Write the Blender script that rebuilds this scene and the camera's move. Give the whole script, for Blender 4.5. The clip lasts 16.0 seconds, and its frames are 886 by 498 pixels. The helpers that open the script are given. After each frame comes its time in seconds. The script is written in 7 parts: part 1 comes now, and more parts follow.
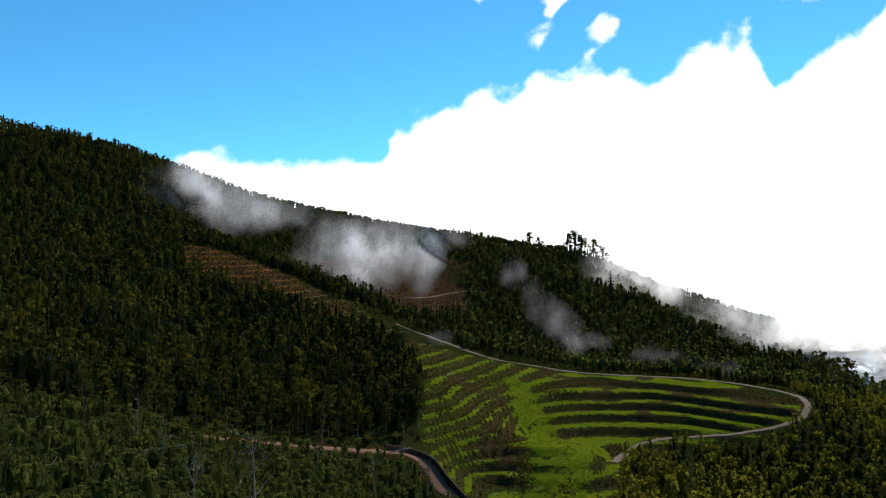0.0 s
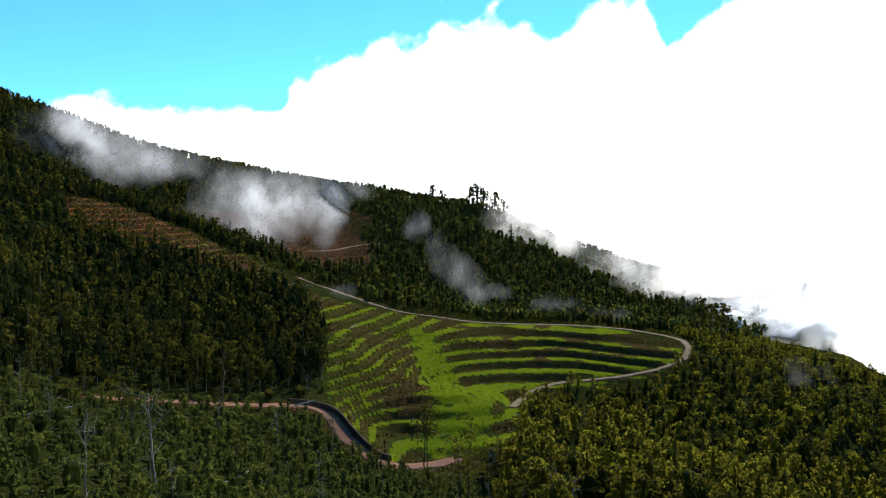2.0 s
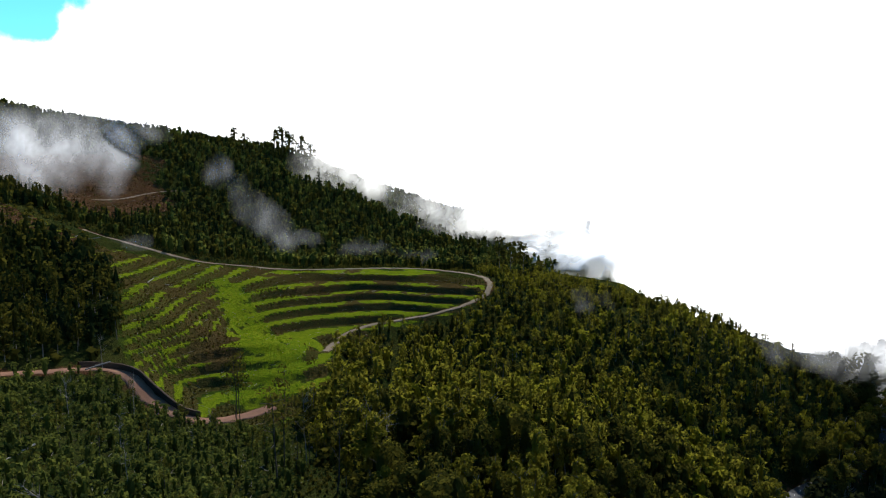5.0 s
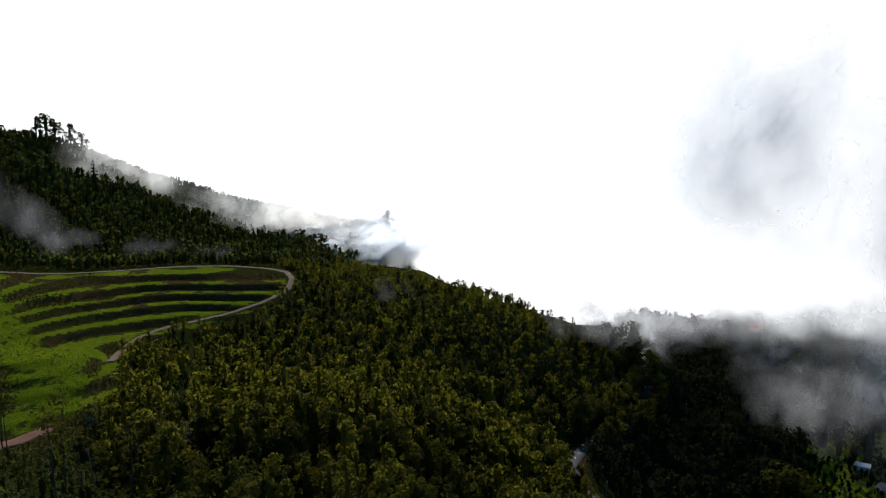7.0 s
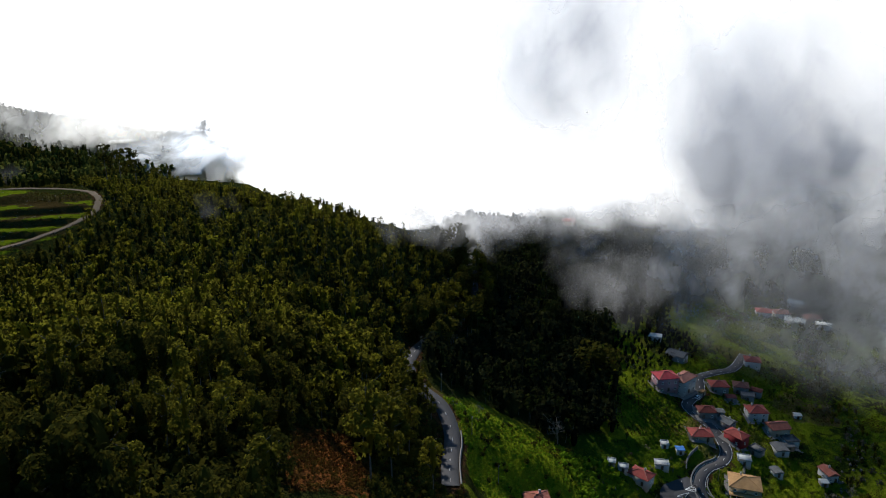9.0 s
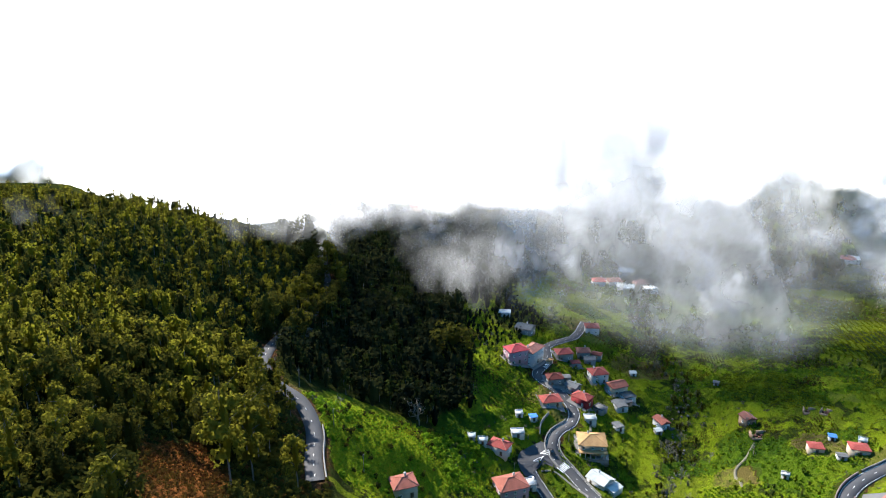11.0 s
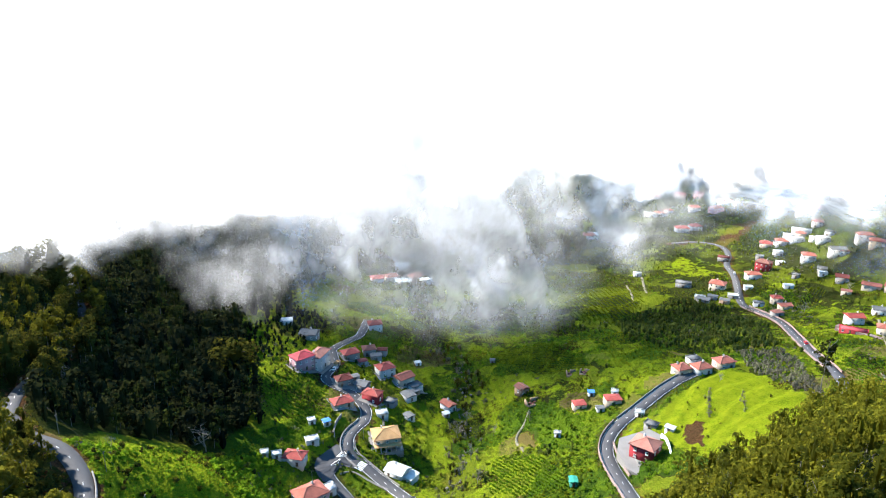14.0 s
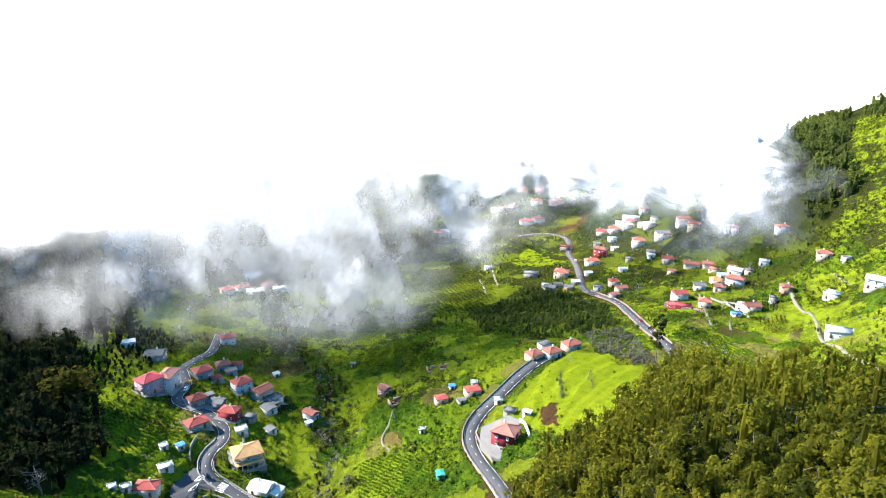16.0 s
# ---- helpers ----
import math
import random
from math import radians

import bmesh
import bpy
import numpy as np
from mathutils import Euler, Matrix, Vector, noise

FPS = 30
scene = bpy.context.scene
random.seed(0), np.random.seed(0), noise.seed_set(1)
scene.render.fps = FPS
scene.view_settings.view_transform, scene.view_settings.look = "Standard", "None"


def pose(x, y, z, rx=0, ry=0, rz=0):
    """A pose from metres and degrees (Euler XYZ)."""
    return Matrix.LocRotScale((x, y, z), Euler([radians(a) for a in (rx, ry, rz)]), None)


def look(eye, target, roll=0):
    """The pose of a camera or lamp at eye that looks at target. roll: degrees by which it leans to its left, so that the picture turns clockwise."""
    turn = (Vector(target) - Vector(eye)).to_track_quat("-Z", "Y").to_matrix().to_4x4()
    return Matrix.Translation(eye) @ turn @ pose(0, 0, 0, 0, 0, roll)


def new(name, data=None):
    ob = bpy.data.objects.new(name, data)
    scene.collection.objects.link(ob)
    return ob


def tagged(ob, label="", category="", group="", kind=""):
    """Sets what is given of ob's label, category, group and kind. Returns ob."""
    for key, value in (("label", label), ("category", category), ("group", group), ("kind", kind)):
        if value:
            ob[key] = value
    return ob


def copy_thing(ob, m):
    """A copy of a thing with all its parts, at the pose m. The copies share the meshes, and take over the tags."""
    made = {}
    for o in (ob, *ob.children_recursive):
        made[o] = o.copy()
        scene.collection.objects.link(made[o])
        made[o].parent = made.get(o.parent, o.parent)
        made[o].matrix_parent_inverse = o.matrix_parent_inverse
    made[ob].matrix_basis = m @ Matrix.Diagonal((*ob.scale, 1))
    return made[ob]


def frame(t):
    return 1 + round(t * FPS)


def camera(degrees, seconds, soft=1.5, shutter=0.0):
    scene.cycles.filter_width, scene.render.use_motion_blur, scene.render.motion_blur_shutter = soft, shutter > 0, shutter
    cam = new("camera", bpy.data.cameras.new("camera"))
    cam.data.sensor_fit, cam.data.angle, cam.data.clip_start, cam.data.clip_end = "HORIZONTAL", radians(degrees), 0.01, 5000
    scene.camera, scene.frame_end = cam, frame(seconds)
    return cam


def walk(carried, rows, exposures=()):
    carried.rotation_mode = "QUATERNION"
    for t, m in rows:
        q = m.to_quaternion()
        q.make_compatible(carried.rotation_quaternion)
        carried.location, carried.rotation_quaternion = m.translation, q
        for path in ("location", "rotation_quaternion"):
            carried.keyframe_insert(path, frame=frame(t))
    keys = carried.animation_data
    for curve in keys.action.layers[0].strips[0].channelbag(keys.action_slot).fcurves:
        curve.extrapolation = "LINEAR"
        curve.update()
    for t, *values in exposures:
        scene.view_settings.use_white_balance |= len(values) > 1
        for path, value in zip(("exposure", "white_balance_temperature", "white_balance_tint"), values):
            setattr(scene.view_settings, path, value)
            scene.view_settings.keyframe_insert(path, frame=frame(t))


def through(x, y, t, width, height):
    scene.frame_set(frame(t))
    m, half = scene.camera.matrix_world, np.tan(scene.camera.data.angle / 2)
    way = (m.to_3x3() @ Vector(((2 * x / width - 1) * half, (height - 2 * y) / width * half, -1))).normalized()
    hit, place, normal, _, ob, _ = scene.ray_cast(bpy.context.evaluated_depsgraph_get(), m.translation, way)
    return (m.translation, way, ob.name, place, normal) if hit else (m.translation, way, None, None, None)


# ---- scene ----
# The camera hovers in one place, 300 m up, and turns from the wooded hillside to the village in the valley.
cam = camera(66.0, 16.0, soft=1.1)
EYE = (0.0, 0.0, 300.0)
# seconds, yaw, pitch, roll
PATH = [
    (0, 0.00, 1.10, -0.06),
    (0.5, -2.05, 0.22, -0.09),
    (1, -4.11, -0.83, -0.14),
    (1.5, -6.10, -1.84, -0.08),
    (2, -8.09, -2.86, -0.06),
    (2.5, -10.08, -3.88, -0.02),
    (3, -12.36, -4.90, -0.04),
    (3.2, -13.19, -5.31, -0.04),
    (5.3, -26.45, -7.85, 0.08),
    (5.5, -28.16, -7.93, 0.11),
    (6, -32.43, -8.06, 0.14),
    (6.5, -36.74, -8.16, 0.06),
    (7, -40.78, -8.25, 0.04),
    (7.5, -44.23, -8.38, -0.00),
    (8, -48.04, -10.14, 0.02),
    (8.5, -51.78, -13.05, 0.06),
    (9, -55.27, -15.96, 0.05),
    (9.2, -56.52, -16.62, 0.06),
    (11.3, -70.41, -16.86, 0.08),
    (11.5, -71.85, -16.86, 0.09),
    (12, -75.48, -16.87, 0.08),
    (12.5, -78.70, -16.86, 0.04),
    (13, -81.71, -16.85, -0.01),
    (13.5, -84.70, -16.82, 0.01),
    (14, -87.71, -16.80, -0.03),
    (14.5, -90.71, -16.77, -0.04),
    (15, -93.74, -16.74, -0.07),
    (15.5, -96.79, -16.70, -0.11),
    (16, -100.40, -16.64, -0.20),
]
EXPOSURES = [(0.0, -0.5), (1.5, -0.25), (3.0, 0.35), (5.5, -0.3), (7.0, -0.85), (8.0, -0.95), (9.0, -0.75), (10.2, 0.3), (11.5, 1.15), (12.5, 1.25), (14.0, 1.35), (16.0, 1.52)]
walk(cam, [(t, pose(*EYE, 90 + pitch, roll, yaw)) for t, yaw, pitch, roll in PATH], EXPOSURES)

# ---- sky, sun ----
SUN_AZ, SUN_EL = 28.0, 36.0
world = bpy.data.worlds.new("sky")
world.use_nodes = True
scene.world = world
_n = world.node_tree.nodes
_sky = _n.new("ShaderNodeTexSky")
_sky.sky_type = "NISHITA"
_sky.sun_disc = False
_sky.sun_elevation = radians(SUN_EL)
_sky.sun_rotation = radians(SUN_AZ)
_sky.altitude = 900
_sky.air_density = 1.0
_sky.dust_density = 0.0
_sky.ozone_density = 4.0
_n["Background"].inputs["Strength"].default_value = 0.15
_tint = _n.new("ShaderNodeMix")  # the clear, deep blue of mountain air
_tint.data_type, _tint.blend_type = "RGBA", "MULTIPLY"
_tint.inputs[0].default_value = 1.0
_tint.inputs[7].default_value = (0.54, 1.35, 1.55, 1)
world.node_tree.links.new(_sky.outputs[0], _tint.inputs[6])
world.node_tree.links.new(_tint.outputs[2], _n["Background"].inputs["Color"])
sun = new("sun", bpy.data.lights.new("sun", "SUN"))
sun.data.energy = 7.5
sun.data.angle = radians(0.6)
sun.data.color = (1.0, 0.95, 0.86)
_d = Vector((math.sin(radians(SUN_AZ)) * math.cos(radians(SUN_EL)), math.cos(radians(SUN_AZ)) * math.cos(radians(SUN_EL)), math.sin(radians(SUN_EL))))
sun.matrix_world = look(_d * 900, (0, 0, 0))
scene.cycles.transparent_max_bounces = 32

# ---- materials ----
def material(name, rough=0.8, spec=0.3, metal=0.0):
    m = bpy.data.materials.new(name)
    m.use_nodes = True
    b = m.node_tree.nodes["Principled BSDF"]
    b.inputs["Roughness"].default_value = rough
    b.inputs["Specular IOR Level"].default_value = spec
    b.inputs["Metallic"].default_value = metal
    return m, m.node_tree.nodes, m.node_tree.links, b


def mixed(nodes, links, fac, a, b):
    """A colour mix; fac, a, b are sockets or values."""
    x = nodes.new("ShaderNodeMix")
    x.data_type = "RGBA"
    for sock, v in ((x.inputs[0], fac), (x.inputs[6], a), (x.inputs[7], b)):
        if isinstance(v, bpy.types.NodeSocket):
            links.new(v, sock)
        else:
            sock.default_value = v if isinstance(v, float) else (*v, 1)
    return x.outputs[2]


def noisy(nodes, links, scale, detail=4.0, lo=0.35, hi=0.65, rough=0.6):
    """Noise at a scale in 1/metres of the object's own space, stretched to 0..1."""
    c = nodes.new("ShaderNodeTexCoord")
    n = nodes.new("ShaderNodeTexNoise")
    n.inputs["Scale"].default_value = scale
    n.inputs["Detail"].default_value = detail
    n.inputs["Roughness"].default_value = rough
    links.new(c.outputs["Object"], n.inputs["Vector"])
    r = nodes.new("ShaderNodeMapRange")
    r.inputs["From Min"].default_value = lo
    r.inputs["From Max"].default_value = hi
    links.new(n.outputs[0], r.inputs["Value"])
    return r.outputs[0]


def bumped(nodes, links, bsdf, height, strength=0.4, distance=0.2):
    b = nodes.new("ShaderNodeBump")
    b.inputs["Strength"].default_value = strength
    b.inputs["Distance"].default_value = distance
    links.new(height, b.inputs["Height"])
    links.new(b.outputs[0], bsdf.inputs["Normal"])


def worn(name, colour, dark=0.6, scale=1.5, rough=0.8, spec=0.3, metal=0.0, fine=None, bump=0.15):
    """A plain surface with stains at one scale and grain at another."""
    m, n, l, b = material(name, rough, spec, metal)
    stain = noisy(n, l, scale * 0.25, 5)
    grain = noisy(n, l, fine or scale * 6, 3)
    c1 = mixed(n, l, stain, tuple(v * dark for v in colour), colour)
    c2 = mixed(n, l, grain, tuple(v * 0.8 for v in colour), tuple(min(1, v * 1.12) for v in colour))
    l.new(mixed(n, l, 0.45, c1, c2), b.inputs["Base Color"])
    bumped(n, l, b, grain, bump, 0.05)
    return m


def attribute(nodes, name):
    a = nodes.new("ShaderNodeAttribute")
    a.attribute_name = name
    return a


def leafy(name, dark, light, tip, through=0.42):
    """Foliage: each clump its own shade, each plant its own tint, light passing through."""
    m = bpy.data.materials.new(name)
    m.use_nodes = True
    n, l = m.node_tree.nodes, m.node_tree.links
    n.remove(n["Principled BSDF"])
    g = n.new("ShaderNodeNewGeometry")
    info, both = n.new("ShaderNodeObjectInfo"), n.new("ShaderNodeMath")
    both.operation = "ADD"
    l.new(attribute(n, "plant").outputs["Fac"], both.inputs[0])
    l.new(info.outputs["Random"], both.inputs[1])
    turn = n.new("ShaderNodeMath")
    turn.operation = "FRACT"
    l.new(both.outputs[0], turn.inputs[0])
    plant = turn.outputs[0]
    c = mixed(n, l, g.outputs["Random Per Island"], tuple(0.65 * p + 0.35 * q for p, q in zip(dark, light)), tuple(0.12 * p + 0.88 * q for p, q in zip(dark, light)))
    c = mixed(n, l, plant, mixed(n, l, 0.55, c, dark), mixed(n, l, 0.6, c, tip))
    c = mixed(n, l, noisy(n, l, 0.02, 3), c, mixed(n, l, 0.5, c, dark))
    c = mixed(n, l, noisy(n, l, 0.043, 3, 0.5, 0.72), c, mixed(n, l, 0.45, c, tip))
    d, t, x, o = n.new("ShaderNodeBsdfDiffuse"), n.new("ShaderNodeBsdfTranslucent"), n.new("ShaderNodeMixShader"), n["Material Output"]
    l.new(c, d.inputs["Color"])
    warm = mixed(n, l, 0.5, c, tip)
    l.new(warm, t.inputs["Color"])
    x.inputs[0].default_value = through
    l.new(d.outputs[0], x.inputs[1])
    l.new(t.outputs[0], x.inputs[2])
    l.new(x.outputs[0], o.inputs["Surface"])
    return m


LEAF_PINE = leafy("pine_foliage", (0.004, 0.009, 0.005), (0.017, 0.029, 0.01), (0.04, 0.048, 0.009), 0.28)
LEAF_EUCALYPT = leafy("eucalyptus_foliage", (0.007, 0.011, 0.004), (0.088, 0.094, 0.017), (0.2, 0.182, 0.018), 0.58)
LEAF_BROAD = leafy("broadleaf_foliage", (0.006, 0.01, 0.004), (0.038, 0.045, 0.011), (0.095, 0.085, 0.012), 0.4)
LEAF_BUSH = leafy("bush_foliage", (0.014, 0.03, 0.006), (0.08, 0.125, 0.008), (0.19, 0.205, 0.01))
LEAF_HILL = leafy("hill_foliage", (0.014, 0.028, 0.011), (0.06, 0.092, 0.026), (0.135, 0.15, 0.026), 0.45)
LEAF_CROP = leafy("crop_leaves", (0.022, 0.06, 0.006), (0.07, 0.16, 0.009), (0.14, 0.22, 0.01))
LEAF_LUSH = leafy("lush_leaves", (0.04, 0.1, 0.008), (0.13, 0.27, 0.012), (0.24, 0.34, 0.016))
LEAF_RUST = leafy("withered_foliage", (0.035, 0.012, 0.005), (0.12, 0.045, 0.014), (0.08, 0.06, 0.01), 0.2)
LEAF_DRY = leafy("dry_growth", (0.03, 0.013, 0.006), (0.105, 0.054, 0.02), (0.07, 0.06, 0.012), 0.2)
LEAF_BUSH_DULL = leafy("olive_scrub", (0.01, 0.014, 0.005), (0.05, 0.055, 0.014), (0.09, 0.08, 0.012), 0.35)
# Broadleaf darkened in colour: carries the cloud shade over the valley wood.
LEAF_DARK = leafy("shade_darkened_foliage", (0.004, 0.007, 0.006), (0.013, 0.019, 0.011), (0.04, 0.043, 0.013), 0.3)
# Lighter, yellower copy of the eucalyptus leaf: the sunlit look is in its colour.
LEAF_GROVE = leafy("sun_toned_eucalyptus", (0.008, 0.014, 0.004), (0.09, 0.105, 0.016), (0.22, 0.205, 0.016), 0.6)
LEAF_SLOPE = leafy("slope_scrub", (0.016, 0.028, 0.01), (0.062, 0.085, 0.022), (0.12, 0.13, 0.022), 0.45)
LEAF_GREY = leafy("bare_twigs", (0.06, 0.05, 0.04), (0.16, 0.14, 0.11), (0.12, 0.13, 0.06), 0.1)
BARK = worn("bark", (0.06, 0.05, 0.04), 0.45, 2.0, 0.9, 0.1)
BARK_PALE = worn("pale_bark", (0.15, 0.135, 0.115), 0.5, 2.0, 0.9, 0.1)
DEAD_WOOD = worn("dead_wood", (0.2, 0.18, 0.155), 0.55, 2.0, 0.9, 0.1)


def ground_material():
    m, n, l, b = material("ground_cover", 1.0, 0.0)
    sep = n.new("ShaderNodeSeparateColor")
    l.new(attribute(n, "cover").outputs["Color"], sep.inputs[0])
    big, mid, fine = noisy(n, l, 0.03, 5), noisy(n, l, 0.22, 6), noisy(n, l, 1.6, 4)
    litter = mixed(n, l, mid, (0.006, 0.007, 0.002), (0.02, 0.016, 0.006))
    scrub = mixed(n, l, fine, litter, mixed(n, l, big, (0.014, 0.026, 0.006), (0.034, 0.04, 0.009)))
    grass = mixed(n, l, fine, (0.05, 0.08, 0.004), (0.13, 0.17, 0.007))
    grass = mixed(n, l, mid, grass, mixed(n, l, 0.5, grass, (0.18, 0.19, 0.01)))
    soil = mixed(n, l, fine, (0.014, 0.007, 0.004), (0.07, 0.034, 0.017))
    soil = mixed(n, l, mid, soil, mixed(n, l, 0.5, soil, (0.062, 0.042, 0.018)))
    rust = mixed(n, l, fine, (0.05, 0.018, 0.006), (0.2, 0.075, 0.02))

    def patchy(weight, tex):
        """Ragged edges: where the cover's weight passes the grain."""
        a = n.new("ShaderNodeMath")
        a.operation = "MULTIPLY_ADD"
        l.new(tex, a.inputs[0])
        a.inputs[1].default_value = -0.6
        l.new(weight, a.inputs[2])
        r = n.new("ShaderNodeMapRange")
        r.inputs["From Min"].default_value, r.inputs["From Max"].default_value = 0.05, 0.3
        l.new(a.outputs[0], r.inputs["Value"])
        return r.outputs[0]

    c = mixed(n, l, patchy(sep.outputs[0], mid), scrub, grass)
    c = mixed(n, l, patchy(sep.outputs[1], mid), c, soil)
    c = mixed(n, l, patchy(sep.outputs[2], mid), c, rust)
    plot = attribute(n, "plot").outputs["Fac"]
    dry, lush = mixed(n, l, 0.62, c, (0.1, 0.075, 0.03)), mixed(n, l, 0.72, c, (0.028, 0.06, 0.005))
    ramp = n.new("ShaderNodeMapRange")
    ramp.inputs["From Min"].default_value, ramp.inputs["From Max"].default_value = 0.86, 0.93
    l.new(plot, ramp.inputs["Value"])
    ramp2 = n.new("ShaderNodeMapRange")
    ramp2.inputs["From Min"].default_value, ramp2.inputs["From Max"].default_value = 0.45, 0.1
    l.new(plot, ramp2.inputs["Value"])
    ramp3 = n.new("ShaderNodeMapRange")
    ramp3.inputs["From Min"].default_value, ramp3.inputs["From Max"].default_value = 0.56, 0.66
    l.new(plot, ramp3.inputs["Value"])
    c = mixed(n, l, ramp3.outputs[0], c, mixed(n, l, 0.5, c, mixed(n, l, fine, (0.09, 0.13, 0.006), (0.17, 0.2, 0.012))))
    c = mixed(n, l, ramp.outputs[0], c, dry)
    c = mixed(n, l, ramp2.outputs[0], c, lush)
    l.new(c, b.inputs["Base Color"])
    bumped(n, l, b, fine, 0.7, 0.6)
    return m


GROUND = ground_material()


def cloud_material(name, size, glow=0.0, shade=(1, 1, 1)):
    """Cloud: the mesh's 'dens' sets how thick it is, noise of two sizes frays it. size: metres of a billow. glow: light
    the cloud emits itself, in place of sun on it. shade: tone painted into its darker billows.
    """
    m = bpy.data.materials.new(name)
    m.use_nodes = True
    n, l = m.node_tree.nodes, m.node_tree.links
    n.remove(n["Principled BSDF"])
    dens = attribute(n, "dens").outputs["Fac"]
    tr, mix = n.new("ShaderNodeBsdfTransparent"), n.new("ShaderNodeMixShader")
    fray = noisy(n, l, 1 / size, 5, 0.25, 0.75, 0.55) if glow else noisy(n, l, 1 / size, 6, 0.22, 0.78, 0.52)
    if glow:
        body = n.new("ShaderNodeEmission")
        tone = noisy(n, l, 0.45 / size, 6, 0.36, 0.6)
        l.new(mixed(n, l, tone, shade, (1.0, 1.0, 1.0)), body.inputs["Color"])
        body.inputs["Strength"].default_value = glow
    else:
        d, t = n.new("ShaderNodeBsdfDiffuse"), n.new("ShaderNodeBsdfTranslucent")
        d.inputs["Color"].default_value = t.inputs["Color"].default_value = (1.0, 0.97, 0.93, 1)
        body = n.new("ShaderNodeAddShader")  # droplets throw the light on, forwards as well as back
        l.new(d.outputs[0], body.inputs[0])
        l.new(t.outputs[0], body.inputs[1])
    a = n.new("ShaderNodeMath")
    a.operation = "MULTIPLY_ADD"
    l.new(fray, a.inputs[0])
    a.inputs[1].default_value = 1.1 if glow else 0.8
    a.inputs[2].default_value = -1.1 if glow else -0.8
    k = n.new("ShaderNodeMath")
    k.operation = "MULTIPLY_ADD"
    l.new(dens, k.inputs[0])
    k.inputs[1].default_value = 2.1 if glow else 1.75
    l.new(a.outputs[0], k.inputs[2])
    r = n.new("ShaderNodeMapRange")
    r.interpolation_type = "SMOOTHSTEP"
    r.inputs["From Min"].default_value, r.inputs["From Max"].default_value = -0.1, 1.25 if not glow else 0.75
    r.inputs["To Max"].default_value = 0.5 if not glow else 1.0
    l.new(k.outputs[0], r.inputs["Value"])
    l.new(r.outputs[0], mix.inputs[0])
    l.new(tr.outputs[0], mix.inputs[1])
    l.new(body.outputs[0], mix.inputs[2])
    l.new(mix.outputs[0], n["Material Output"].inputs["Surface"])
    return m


def mist_material(name, size, tone):
    """Thin mist: 'dens' is how much of the view it takes, finer noise frays it; lit from both sides."""
    m = bpy.data.materials.new(name)
    m.use_nodes = True
    n, l = m.node_tree.nodes, m.node_tree.links
    n.remove(n["Principled BSDF"])
    where, grow, warp = n.new("ShaderNodeTexCoord"), n.new("ShaderNodeMapping"), n.new("ShaderNodeTexNoise")
    grow.inputs["Scale"].default_value = (1 / size, 1 / size, 0.75 / size)  # wisps are drawn out upwards
    warp.inputs["Scale"].default_value, warp.inputs["Detail"].default_value = 1.0, 5.0
    warp.inputs["Roughness"].default_value, warp.inputs["Distortion"].default_value = 0.52, 0.35
    l.new(where.outputs["Object"], grow.inputs["Vector"])
    l.new(grow.outputs[0], warp.inputs["Vector"])
    fray = n.new("ShaderNodeMapRange")
    fray.interpolation_type = "SMOOTHSTEP"
    fray.inputs["From Min"].default_value, fray.inputs["From Max"].default_value = 0.3, 0.7
    fray.inputs["To Min"].default_value, fray.inputs["To Max"].default_value = 0.4, 1.5
    l.new(warp.outputs[0], fray.inputs["Value"])
    a = n.new("ShaderNodeMath")
    a.operation = "MULTIPLY"
    a.use_clamp = True
    l.new(attribute(n, "dens").outputs["Fac"], a.inputs[0])
    l.new(fray.outputs[0], a.inputs[1])
    d, t, body = n.new("ShaderNodeBsdfDiffuse"), n.new("ShaderNodeBsdfTranslucent"), n.new("ShaderNodeAddShader")
    d.inputs["Color"].default_value = t.inputs["Color"].default_value = (*tone, 1)
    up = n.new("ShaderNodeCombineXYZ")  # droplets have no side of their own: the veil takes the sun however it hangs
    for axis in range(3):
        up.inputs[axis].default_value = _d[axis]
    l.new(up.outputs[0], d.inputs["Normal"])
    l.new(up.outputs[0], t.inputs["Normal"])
    l.new(d.outputs[0], body.inputs[0])  # droplets throw the light on, forwards as well as back
    l.new(t.outputs[0], body.inputs[1])
    tr, mix = n.new("ShaderNodeBsdfTransparent"), n.new("ShaderNodeMixShader")
    l.new(a.outputs[0], mix.inputs[0])
    l.new(tr.outputs[0], mix.inputs[1])
    l.new(body.outputs[0], mix.inputs[2])
    l.new(mix.outputs[0], n["Material Output"].inputs["Surface"])
    return m


# Both clouds glow: emission stands in for the sun on them.
CLOUD_FAR = cloud_material("glowing_cloud", 210, 2.4, (0.95, 0.97, 1.0))
CLOUD_NEAR = cloud_material("glowing_low_cloud", 150, 2.4, (0.84, 0.87, 0.93))
MIST = mist_material("white_mist", 24, (0.86, 0.91, 0.98))
# Greyer copy of the mist: the tall cloud's shading is put into its colour.
MIST_COLUMN = mist_material("shade_grey_cloud", 110, (0.34, 0.37, 0.43))
MIST_HILL = mist_material("hillside_mist", 26, (0.64, 0.7, 0.82))
MIST_THIN = mist_material("thin_mist", 22, (0.42, 0.45, 0.51))

ASPHALT = worn("asphalt", (0.05, 0.05, 0.054), 0.75, 0.5, 0.85, 0.25)
DIRT = worn("dirt_track", (0.13, 0.095, 0.06), 0.6, 0.8, 0.95, 0.1, bump=0.5)
RED_DIRT = worn("reddish_dirt", (0.17, 0.095, 0.065), 0.6, 0.8, 0.95, 0.0, bump=0.5)
PAINT_LINE = worn("road_paint", (0.75, 0.75, 0.72), 0.85, 2.0, 0.7, 0.2)
